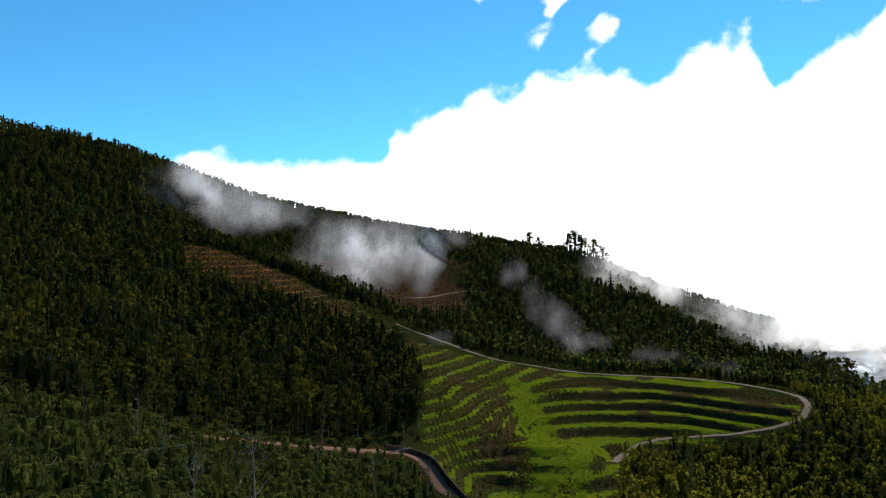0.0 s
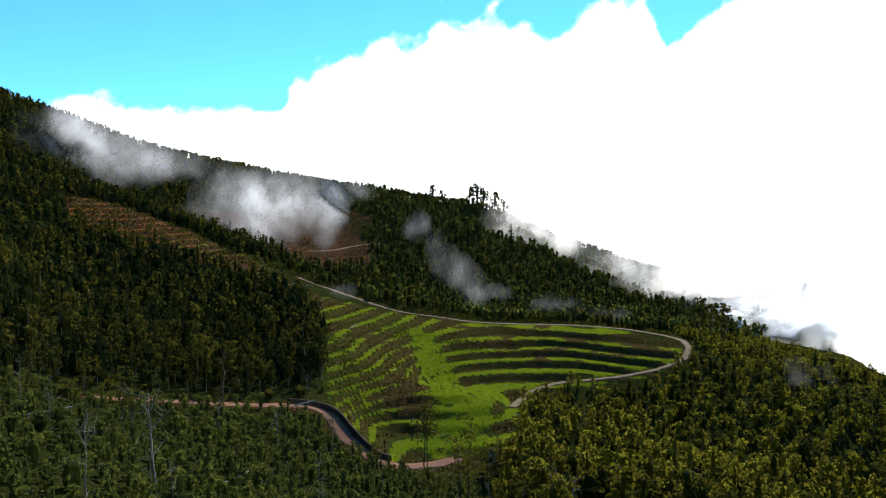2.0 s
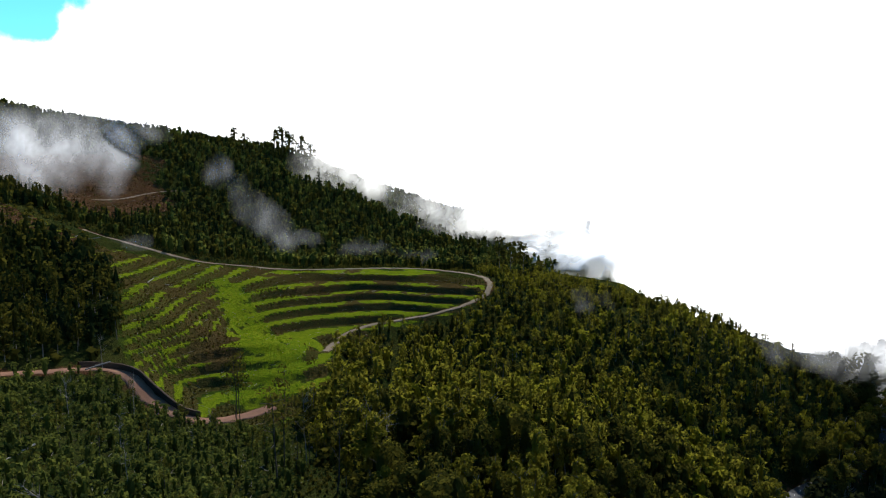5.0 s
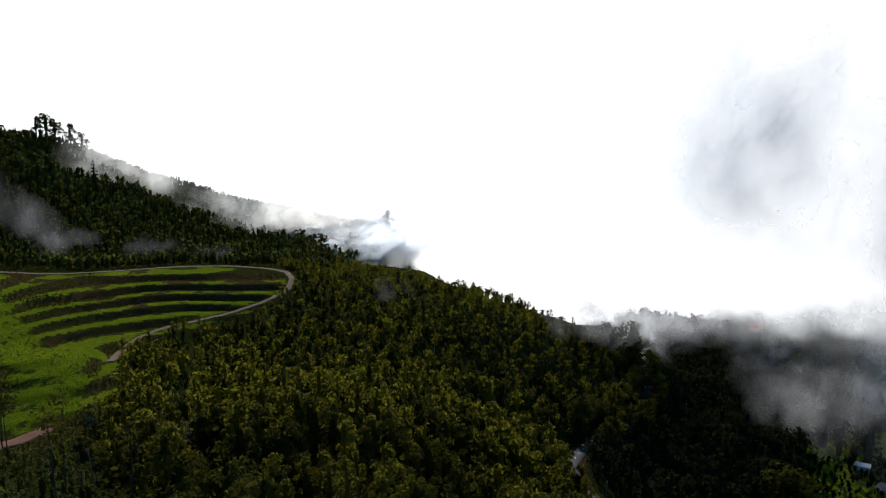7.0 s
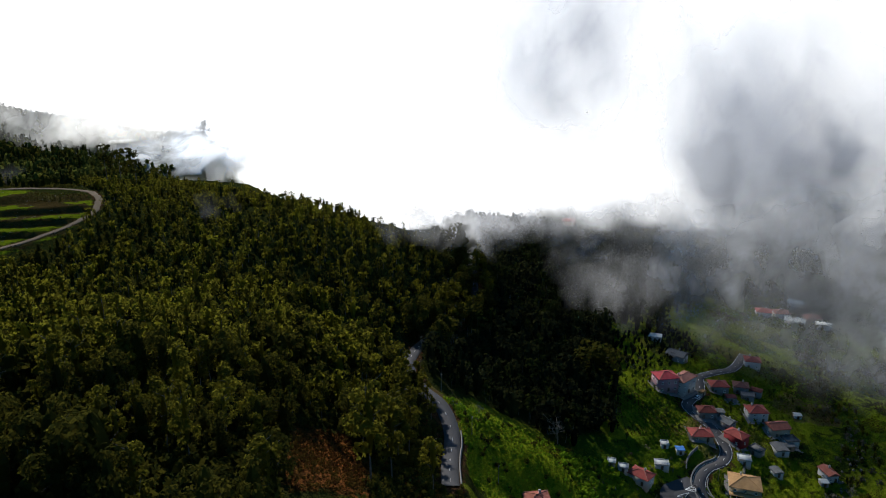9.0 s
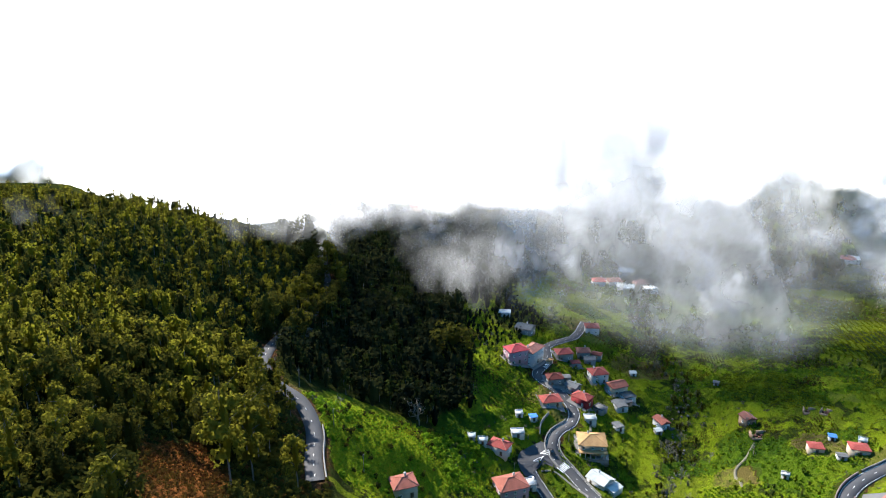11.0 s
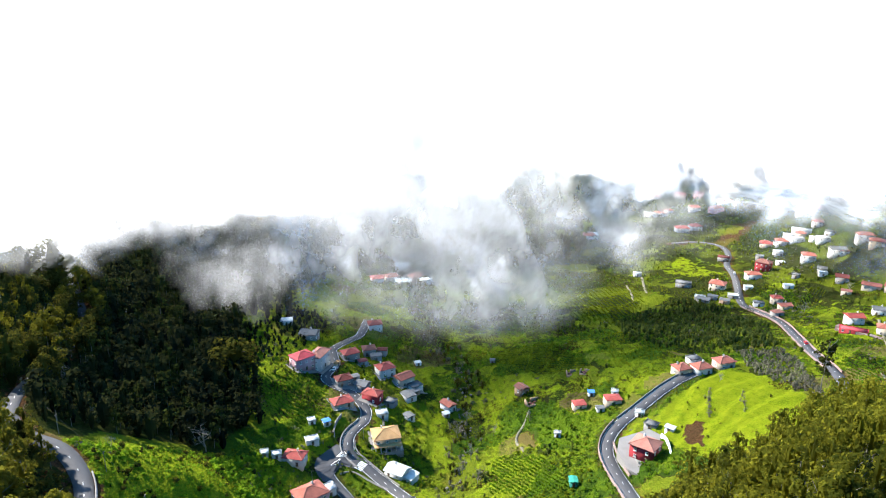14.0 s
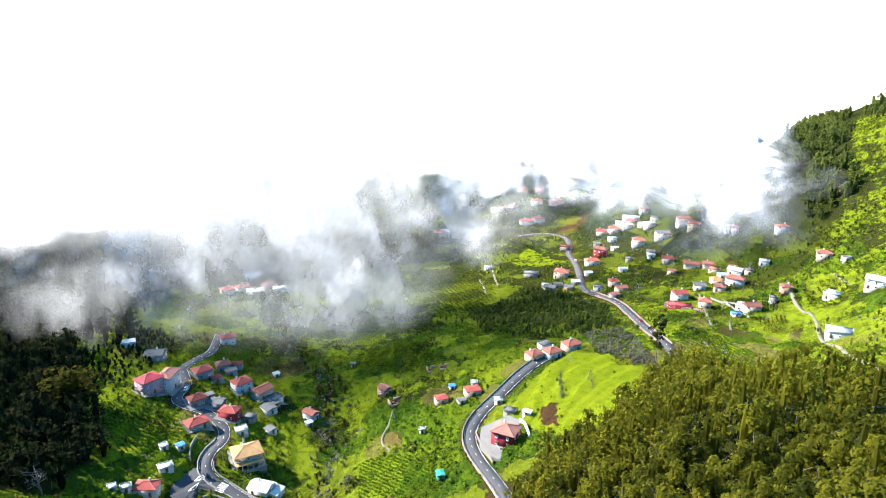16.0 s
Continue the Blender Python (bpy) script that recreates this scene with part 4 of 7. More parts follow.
grow("undergrowth", "olive scrub beyond the farm track", sp, heights_of(sp, 1, 3.2), "bush", LEAF_BUSH_DULL, BARK, 8, 0.3, 0, "shrub")
sp = scatter(FOREST_NEAR_LEFT, 3.7, 12, [TERRACES], 0.93, 1.0)
grow("slope_wood", "young mixed trees and scrub on the slope", sp, heights_of(sp, 1.8, 6.5), "broad", LEAF_SLOPE, BARK, 48, 0.095, 0.012)
sp = scatter(FOREST_FAR, 6.9, 13, [BROWN_CLEARING, TERRACES])
pick = np.random.default_rng(5).random(len(sp)) + 0.35 * rough_noise(sp[:, 0], sp[:, 1], 90, 2, 37)
for mask, words, low, high, kind, leaf, bark, count, size in (
    (pick < 0.16, "dark pines on the far ridge", 7, 13, "pine", LEAF_PINE, BARK, 8, 0.14),
    ((pick >= 0.16) & (pick < 0.6), "dark rounded trees on the far ridge", 5, 11, "broad", LEAF_BROAD, BARK, 10, 0.15),
    (pick >= 0.6, "olive green trees on the far ridge", 5, 11, "broad", LEAF_SLOPE, BARK_PALE, 10, 0.15),
):
    grow("ridge_wood", words, sp[mask], heights_of(sp[mask], low, high), kind, leaf, bark, count, size, 0)
HILL_TREES = scatter(FOREST_HILL_WOOD, 6.9, 14, [TERRACES, RUST_SLOPE], roads=0.5)
HILL_TREES = HILL_TREES[rough_noise(HILL_TREES[:, 0], HILL_TREES[:, 1], 22, 2, 83) < 0.34]
HILL_SINGLE = np.hypot(*HILL_TREES.T) < 205
sp = scatter(FOREST_HILL_WOOD, 5.6, 14, [TERRACES, RUST_SLOPE], roads=0.5)
sp = sp[(np.hypot(*sp.T) >= 205) & (rough_noise(sp[:, 0], sp[:, 1], 22, 2, 83) < 0.4)]
low = np.interp(np.hypot(*sp.T), [205, 260, 320, 400], [1.0, 0.9, 0.66, 0.55])  # the wood is young towards the crest
pick = np.random.default_rng(6).random(len(sp)) + 0.3 * rough_noise(sp[:, 0], sp[:, 1], 40, 2, 85)
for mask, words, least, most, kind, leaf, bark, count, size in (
    # Crest crowns take the leaf whose colour carries the sunlit look.
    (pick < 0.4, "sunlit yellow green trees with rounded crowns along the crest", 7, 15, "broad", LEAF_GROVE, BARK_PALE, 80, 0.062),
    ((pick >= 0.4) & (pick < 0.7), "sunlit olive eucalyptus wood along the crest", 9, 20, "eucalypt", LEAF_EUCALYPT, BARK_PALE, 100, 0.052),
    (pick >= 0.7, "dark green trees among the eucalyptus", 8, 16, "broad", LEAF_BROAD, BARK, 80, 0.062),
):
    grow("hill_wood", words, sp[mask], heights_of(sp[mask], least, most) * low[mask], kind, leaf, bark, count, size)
sp = scatter(FOREST_HILL_WOOD, 5.6, 24, [TERRACES, RUST_SLOPE])
grow("undergrowth", "dark undergrowth beneath the hill trees", sp, heights_of(sp, 2, 5), "bush", LEAF_BROAD, BARK, 12, 0.2, 0, "shrub")
sp = scatter(FOREST_HILL_WOOD, 4.0, 49, [TERRACES, RUST_SLOPE], roads=0.3)
sp = sp[np.hypot(*sp.T) < 250]
grow("undergrowth", "dense green bushes between the trunks", sp, heights_of(sp, 2.5, 6), "bush", LEAF_BROAD, BARK, 12, 0.24, 0, "shrub")
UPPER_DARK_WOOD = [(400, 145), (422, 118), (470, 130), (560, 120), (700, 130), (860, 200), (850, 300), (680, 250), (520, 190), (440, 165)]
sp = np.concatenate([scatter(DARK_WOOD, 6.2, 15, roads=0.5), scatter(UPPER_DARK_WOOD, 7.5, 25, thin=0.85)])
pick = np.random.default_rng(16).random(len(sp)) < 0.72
# Dark leaf colours stand in for the cloud shade on this wood.
grow("valley_wood", "broadleaved wood on the valley side, its leaves coloured dark for shade", sp[pick], heights_of(sp[pick], 8, 18), "broad", LEAF_DARK, BARK, 52, 0.078, 0.012)
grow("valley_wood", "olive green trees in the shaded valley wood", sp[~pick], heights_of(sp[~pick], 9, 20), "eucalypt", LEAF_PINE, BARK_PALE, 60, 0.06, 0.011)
GROVE_TREES = scatter(GROVE_WOOD, 6.0, 16)
GROVE_SINGLE = np.hypot(*GROVE_TREES.T) < 165
sp = GROVE_TREES[~GROVE_SINGLE]
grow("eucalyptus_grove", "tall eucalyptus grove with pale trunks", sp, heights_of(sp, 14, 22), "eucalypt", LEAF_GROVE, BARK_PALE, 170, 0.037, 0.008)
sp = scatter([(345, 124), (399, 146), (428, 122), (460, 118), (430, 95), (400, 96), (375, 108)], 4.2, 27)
# This scrub shares the leaf darkened for cloud shade.
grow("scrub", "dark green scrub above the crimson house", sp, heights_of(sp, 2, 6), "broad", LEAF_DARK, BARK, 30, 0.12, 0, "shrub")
sp = scatter(HILL_EAST_WOOD, 7.4, 17)
sp = sp[(edge_distance(sp[:, 0], sp[:, 1], HILL_EAST_WOOD + HILL_EAST_WOOD[:1])[0] > 8 + 22 * rough_noise(sp[:, 0], sp[:, 1], 34, 2, 43)) & (rough_noise(sp[:, 0], sp[:, 1], 30, 2, 45) < 0.45)]
grow("hill_wood", "green broadleaved wood on the far hill", sp, heights_of(sp, 7, 19), "broad", LEAF_HILL, BARK, 60, 0.085, 0.012)
sp = scatter([(545, -500), (640, -565), (610, -620), (500, -570), (470, -520)], 8.0, 23, thin=0.8)
grow("hill_wood", "olive green trees along the top of the far hill", sp, heights_of(sp, 7, 17), "broad", LEAF_HILL, BARK, 60, 0.085, 0.012)
sp = scatter(FAR_MOUNTAIN_WOOD, 26.0, 19)
grow("mountain_wood", "dark woods on the far mountain", sp, heights_of(sp, 8, 13), "broad", LEAF_BROAD, BARK, 8, 0.2, 0)

sp = scatter(FAR_SLOPE_WOOD, 13.0, 20)
grow("far_slope_wood", "dark woods on the slope behind the mist", sp, heights_of(sp, 8, 16), "broad", LEAF_BROAD, BARK, 12, 0.17, 0)
sp = scatter([(850, -330), (800, -390), (860, -430), (960, -430), (940, -360)], 10.0, 26)
grow("far_slope_wood", "dark woods above the far houses", sp, heights_of(sp, 6, 12), "broad", LEAF_BROAD, BARK, 12, 0.17, 0)

sp = scatter([(37, 190), (54, 185), (48, 158), (26, 157)], 2.2, 66)
grow("undergrowth", "low brown and green brush round the felled logs", sp, heights_of(sp, 0.8, 2.4), "bush", LEAF_BUSH_DULL, BARK, 14, 0.22, 0, "shrub")

# bushes and crops over the valley
OPEN = [MOUND, FAR_MEADOW, *BARE_PLOTS, VINE_ROWS, VINE_ROWS_FAR, VINE_ROWS_YARD, CROP_ROWS]
sp = scatter(VALLEY, 3.1, 18, OPEN, roads=1.0)
r = np.hypot(*sp.T)
clump = rough_noise(sp[:, 0], sp[:, 1], 26, 3, 77)
tone = plot_tone(sp[:, 0], sp[:, 1])
sp = sp[(clump > np.where(tone < 0.25, -0.5, np.where(tone < 0.62, -0.2, 0.22)) + np.interp(r[:], [440, 640], [0, 0.3])) & (r < 640)]
pick = rough_noise(sp[:, 0], sp[:, 1], 18, 2, 79) > 0.05
grow("bushes", "yellow green bushes and tall weeds over the fields", sp[pick], heights_of(sp[pick], 0.6, 2.0), "tuft", LEAF_BUSH, BARK, 12, 0.33, 0, "shrub")
grow("bushes", "leafy green garden plants and shrubs", sp[~pick], heights_of(sp[~pick], 0.6, 2.0), "tuft", LEAF_CROP, BARK, 12, 0.33, 0, "shrub")
sp = scatter(VALLEY, 7.0, 28, OPEN, 0.8, 3)
sp = sp[(np.hypot(*sp.T) < 1100) & (rough_noise(sp[:, 0], sp[:, 1], 34, 3, 87) > np.interp(np.hypot(*sp.T), [300, 480, 700], [0.26, 0.12, -0.1]))]
half = rough_noise(sp[:, 0], sp[:, 1], 20, 2, 97) > 0
grow("fruit_trees", "small dark green trees scattered among the plots", sp[half], heights_of(sp[half], 1.5, 4.5), "broad", LEAF_HILL, BARK, 9, 0.2, 0, "tree")
grow("fruit_trees", "yellow green bushy trees scattered among the plots", sp[~half], heights_of(sp[~half], 1.5, 4.0), "broad", LEAF_BUSH, BARK, 9, 0.2, 0, "tree")
sp = scatter(VALLEY, 2.5, 98, [MOUND, *BARE_PLOTS, CROP_ROWS, VINE_ROWS], roads=0.8)
sp = sp[(np.hypot(*sp.T) < 430) & (rough_noise(sp[:, 0], sp[:, 1], 12, 3, 99) > -0.25)]
half = rough_noise(sp[:, 0], sp[:, 1], 9, 2, 94) > 0.1
grow("meadow_tufts", "tall yellow green grass over the plots", sp[half], heights_of(sp[half], 0.3, 0.9), "tuft", LEAF_BUSH, BARK, 5, 0.5, 0, "grass")
grow("meadow_tufts", "fresh green weeds over the plots", sp[~half], heights_of(sp[~half], 0.3, 0.9), "tuft", LEAF_CROP, BARK, 5, 0.5, 0, "grass")
sp = scatter(SCRUB_BANK, 4.5, 29)
grow("scrub", "dark green scrub on the shaded bank", sp, heights_of(sp, 2, 6), "broad", LEAF_HILL, BARK, 40, 0.12, 0, "shrub")
sp = scatter(VALLEY, 6.0, 61, OPEN, 0.8, 1.5)
sp = sp[(np.hypot(*sp.T) < 700) & (rough_noise(sp[:, 0], sp[:, 1], 28, 3, 89) > np.interp(np.hypot(*sp.T), [380, 520], [0.3, 0.14]))]
grow("brushwood", "pale grey leafless bushes among the plots", sp, heights_of(sp, 1.2, 3.4), "tuft", LEAF_GREY, BARK, 17, 0.17, 0, "shrub")
x, y = [], []
rng = np.random.default_rng(33)
for (ax, ay), (bx, by) in zip(STREAM, STREAM[1:]):
    for u in np.arange(0, 1, 1.6 / math.hypot(bx - ax, by - ay)):
        x.append(ax + (bx - ax) * u + rng.normal(0, 6))
        y.append(ay + (by - ay) * u + rng.normal(0, 6))
sp = np.stack([x, y], -1)
half = rng.random(len(sp)) < 0.55
grow("streamside_scrub", "dark scrub along the stream gully", sp[half], heights_of(sp[half], 2, 6), "broad", LEAF_BROAD, BARK, 50, 0.11, 0, "shrub")
grow("streamside_scrub", "leafless grey brushwood along the stream", sp[~half], heights_of(sp[~half], 2, 5), "bush", LEAF_GREY, BARK, 60, 0.1, 0.01, "shrub")
sp = scatter(BRUSH_BANK, 3.0, 31)
grow("brushwood", "pale leafless brushwood behind the meadow", sp, heights_of(sp, 2, 5), "bush", LEAF_GREY, BARK, 60, 0.1, 0.01, "shrub")
sp = scatter(RUST_SLOPE, 1.5, 34)
grow("withered_bracken", "rust brown withered bracken on the slope", sp, heights_of(sp, 0.8, 2.2), "tuft", LEAF_RUST, BARK, 26, 0.2, 0, "shrub")
sp = scatter(ROAD_BANK, 2.0, 38, roads=0.6)
pick = np.random.default_rng(39).random(len(sp)) < 0.35
grow("withered_bracken", "rust brown bracken on the bank beside the hill road", sp[pick], heights_of(sp[pick], 0.8, 2.0), "tuft", LEAF_RUST, BARK, 26, 0.2, 0, "shrub")
grow("undergrowth", "dark olive bushes on the bank beside the hill road", sp[~pick], heights_of(sp[~pick], 1.0, 3.5), "tuft", LEAF_BROAD, BARK, 30, 0.2, 0, "shrub")
sp = scatter(GREEN_BANK, 2.0, 35, roads=1.0)
pick = rough_noise(sp[:, 0], sp[:, 1], 16, 2, 59) > -0.12
grow("crops", "tall yellow green weeds on the bank", sp[pick], heights_of(sp[pick], 0.5, 1.5), "tuft", LEAF_LUSH, BARK, 18, 0.36, 0, "crop")
sp = sp[~pick]
grow("crops", "lush green vegetable plants on the bank", sp, heights_of(sp, 1.4, 3.2), "bush", LEAF_LUSH, BARK, 60, 0.2, 0, "crop")
sp = scatter(GREEN_BANK, 5.0, 41, roads=1.5, thin=0.35)
grow("shrubs", "dark green shrubs among the crops on the bank", sp, heights_of(sp, 1.6, 3.6), "bush", LEAF_BROAD, BARK, 60, 0.17, 0, "shrub")
sp = scatter(EAST_FIELD, 4.0, 37)
grow("bushes", "green bushes on the steep terraced field", sp, heights_of(sp, 0.8, 3.0), "tuft", LEAF_BUSH, BARK, 12, 0.33, 0, "shrub")
sp = scatter(MOUND, 9.0, 36, thin=0.25)
grow("bushes", "few dark bushes on the bright meadow", sp, heights_of(sp, 0.8, 2.0), "bush", LEAF_BROAD, BARK, 40, 0.18, 0, "shrub")


# rough growth on the banks between the green strips of the spur
sp = scatter(TERRACES, 1.6, 41, [GREEN_SWATH], roads=0.3)
f = (lie(sp[:, 0], sp[:, 1]) + 1.6 * np.clip(np.hypot(sp[:, 0], sp[:, 1]) / 300, 0.3, 3) * rough_noise(sp[:, 0], sp[:, 1], 45, 4, 5) * 0.08 + 1.2 * rough_noise(sp[:, 0], sp[:, 1], 60, 2, 9)) / TERRACE_STEP
f = f - np.floor(f)
bank = (f > np.interp(sp[:, 0], [25, 65], [0.54, 0.64])) | (rough_noise(sp[:, 0], sp[:, 1], 24, 2, 57) > 0.36)
brown = np.random.default_rng(42).random(len(sp)) < 0.6
grow("bank_scrub", "brown withered growth on the terrace banks", sp[bank & brown], heights_of(sp[bank & brown], 0.4, 1.2), "tuft", LEAF_DRY, BARK, 8, 0.4, 0, "shrub")
grow("bank_scrub", "dark green growth on the terrace banks", sp[bank & ~brown], heights_of(sp[bank & ~brown], 0.4, 1.3), "tuft", LEAF_BROAD, BARK, 8, 0.4, 0, "shrub")
sp = scatter(GREEN_SWATH, 2.2, 46)
grow("meadow_tufts", "green tufts of grass on the slope", sp, heights_of(sp, 0.3, 1.0), "tuft", LEAF_CROP, BARK, 8, 0.36, 0, "grass")
sp = scatter(ORANGE_TERRACES, 2.2, 43)
f = (lie(sp[:, 0], sp[:, 1]) + 1.6 * np.clip(np.hypot(sp[:, 0], sp[:, 1]) / 300, 0.3, 3) * rough_noise(sp[:, 0], sp[:, 1], 45, 4, 5) * (1 - 0.92 * soft_inside(sp[:, 0], sp[:, 1], TERRACES, 20)) + 1.2 * rough_noise(sp[:, 0], sp[:, 1], 60, 2, 9)) / 3.4
bank = f - np.floor(f) > 0.58
brown = ~bank & (np.random.default_rng(44).random(len(sp)) < 0.16)
grow("bank_scrub", "rust brown bracken on the upper terraces", sp[brown], heights_of(sp[brown], 0.5, 1.2), "tuft", LEAF_RUST, BARK, 9, 0.32, 0, "shrub")
grow("bank_scrub", "dark weeds on the banks of the upper terraces", sp[bank], heights_of(sp[bank], 1.0, 2.4), "tuft", LEAF_BROAD, BARK, 8, 0.34, 0, "shrub")
sp = scatter(BROWN_CLEARING, 4.5, 45)
grow("bank_scrub", "sparse brown brush on the felled clearing", sp, heights_of(sp, 0.6, 2.2), "bush", LEAF_DRY, BARK, 9, 0.32, 0, "shrub")
for line in (((305, -118), (290, -113), (276, -109)), ((298, -131), (276, -124))):
    p = np.array(line, float)
    sp = np.concatenate([a + (b - a) * np.linspace(0, 1, 9)[:, None] for a, b in zip(p, p[1:])]) + np.random.default_rng(3).normal(0, 0.5, (9 * (len(p) - 1), 2))
    grow("brushwood", "row of pale leafless shrubs across the meadow", sp, heights_of(sp, 1.5, 3), "bush", LEAF_GREY, BARK, 50, 0.1, 0.01, "shrub")


def rows(poly, turn, spacing, gap):
    """Places along straight planted rows inside a plot."""
    p = np.array(poly, float)
    c, s = math.cos(radians(turn)), math.sin(radians(turn))
    m = p.mean(0)
    u, v = np.meshgrid(np.arange(-90, 90, gap), np.arange(-90, 90, spacing))
    x, y = m[0] + u * c - v * s, m[1] + u * s + v * c
    ok = inside(x, y, poly)
    return np.stack([x[ok], y[ok]], -1)


rng = np.random.default_rng(62)
spots = scatter(VALLEY, 24.0, 63, OPEN, 0.6, 10)
spots = spots[(np.hypot(*spots.T) > 235) & (np.hypot(*spots.T) < 560)]
plots = ([], [], [])
for cx, cy in spots:
    w, d, turn = rng.uniform(6, 11), rng.uniform(5, 9), rng.uniform(0, 180)
    c, s = math.cos(radians(turn)), math.sin(radians(turn))
    box = [(cx + c * u * w - s * v * d, cy + s * u * w + c * v * d) for u, v in ((-1, -1), (1, -1), (1, 1), (-1, 1))]
    plots[int(rng.integers(0, 3))].append(rows(box, turn, rng.uniform(1.5, 2.4), 1.1))
for group, leaf, words in zip(plots, (LEAF_CROP, LEAF_BUSH, LEAF_DRY), ("rows of green vegetables in small plots", "yellow green crops in rows on small plots", "dry brown stalks in rows on small plots")):
    sp = np.concatenate(group)
    grow("plot_rows", words, sp, heights_of(sp, 0.5, 1.2), "tuft", leaf, BARK, 4, 0.5, 0, "crop")
for poly, turn, spacing, leaf, words in (
    (VINE_ROWS, 75, 3.0, LEAF_BUSH, "low trained vines in straight rows"),
    (VINE_ROWS_FAR, 15, 4.0, LEAF_BUSH, "long vineyard rows on the far bank"),
    (VINE_ROWS_YARD, 70, 2.0, LEAF_CROP, "short vine rows in a walled garden"),
    (CROP_ROWS, 40, 2.2, LEAF_CROP, "dark green vegetable rows"),
    (CROP_ROWS_EAST, 20, 3.0, LEAF_CROP, "green planted strips on the slope"),
    (SHADED_ROWS, 60, 3.0, LEAF_CROP, "terraced green crop rows below the wood"),
):
    sp = rows(poly, turn, spacing, 0.9)
    grow("crop_rows", words, sp, heights_of(sp, 0.8, 1.5), "tuft", leaf, BARK, 8, 0.4, 0, "crop")


# mist: bearing, elevation and range of each puff from the camera's place, width and height in degrees, thickness
PUFFS_RIDGE = [
    (14.7, -0.7, 800, 6.2, 3.8, 0.42), (18.6, -1.9, 790, 7.6, 3.3, 0.52), (22.7, -4.2, 760, 5.2, 3.3, 0.42),
    (27.0, -5.9, 720, 9.5, 4.8, 0.63), (31.3, -7.1, 720, 10.4, 5.7, 0.66),
]
PUFFS_TERRACES = [
    (9.6, -4.6, 520, 3.0, 3.4, 0.14), (10.8, -6.2, 520, 2.2, 3.2, 0.14), (13.0, -6.4, 500, 4.5, 1.6, 0.1),
    (6.4, -0.8, 620, 2.0, 3.4, 0.09), (7.6, -3.2, 560, 2.0, 4.0, 0.09), (5.2, -1.6, 600, 1.8, 4.3, 0.07),
    (-1.0, -6.3, 425, 6.0, 1.4, 0.08), (4.1, -7.4, 410, 5.0, 1.2, 0.06), (8.4, -9.0, 360, 3.0, 2.6, 0.05),
    (17.0, -7.2, 500, 7.0, 1.6, 0.1), (22.0, -8.0, 480, 6.0, 1.6, 0.08),
]
# The last two are wide veils added over the valley to tint it hazy blue.
PUFFS_WOOD_AND_HAZE = [
    (35.2, -11.8, 345, 10.4, 3.3, 0.07), (25.1, -14.3, 270, 7.1, 2.4, 0.05), (62.0, -18.5, 330, 17.0, 9.0, 0.04), (50.0, -14.5, 330, 9.0, 4.0, 0.08), (80.0, -24.0, 240, 50.0, 16.0, 0.02), (106.0, -20.0, 240, 44.0, 14.0, 0.02),
]
# These puffs get the mist greyed to show the cloud's shaded body.
PUFFS_OVERHEAD = [
    (65.0, -1.4, 560, 16.1, 15.2, 0.7), (69.1, 4.7, 560, 15.2, 15.2, 0.7), (78.5, -8.5, 560, 14.2, 14.2, 0.7),
    (79.6, -1.0, 560, 17.1, 14.2, 0.7), (85.4, -8.0, 560, 14.2, 12.3, 0.7),
]
PUFFS_HILLSIDE = [
    (-18.1, 5.2, 600, 8.1, 4.3, 0.36), (-20.6, 6.2, 640, 4.8, 2.9, 0.27), (-14.6, 4.1, 590, 7.1, 2.9, 0.24),
]
PUFFS_CLEARING = [
    (-8.0, 1.1, 560, 7.1, 5.2, 0.37), (-6.8, -0.7, 560, 5.7, 5.2, 0.25), (-4.0, 1.2, 540, 4.3, 4.8, 0.3),
    (-1.4, 0.2, 530, 2.4, 5.7, 0.3), (0.8, 2.1, 600, 4.3, 2.4, 0.15),
]
PUFFS_VALLEY = [
    (57.3, -16.0, 430, 3.3, 5.7, 0.4), (73.2, -17.0, 470, 6.2, 8.1, 0.3), (68.5, -14.0, 470, 7.6, 4.8, 0.22),
    (57.4, -16.2, 440, 2.6, 8.6, 0.3), (56.8, -14.2, 380, 9.0, 3.2, 0.35), (60.4, -14.0, 460, 7.1, 2.6, 0.35),
    (66.8, -16.0, 420, 5.6, 7.0, 0.24), (74.1, -16.4, 420, 6.2, 4.8, 0.52), (70.5, -18.5, 420, 6.1, 10.0, 0.26),
    (78.5, -16.8, 420, 7.1, 6.2, 0.7), (81.9, -14.9, 420, 9.5, 7.1, 0.68), (87.3, -14.8, 420, 11.4, 10.4, 0.87),
    (92.2, -17.8, 420, 10.4, 10.9, 0.87), (95.7, -20.2, 420, 6.2, 7.1, 0.39), (86.6, -21.8, 420, 12.3, 5.7, 0.37),
    (79.0, -21.8, 420, 11.4, 5.7, 0.24), (70.2, -23.2, 420, 2.4, 6.7, 0.34), (90.9, -11.8, 420, 9.5, 7.1, 0.59),
    (98.2, -17.7, 420, 5.2, 8.1, 0.24),
]
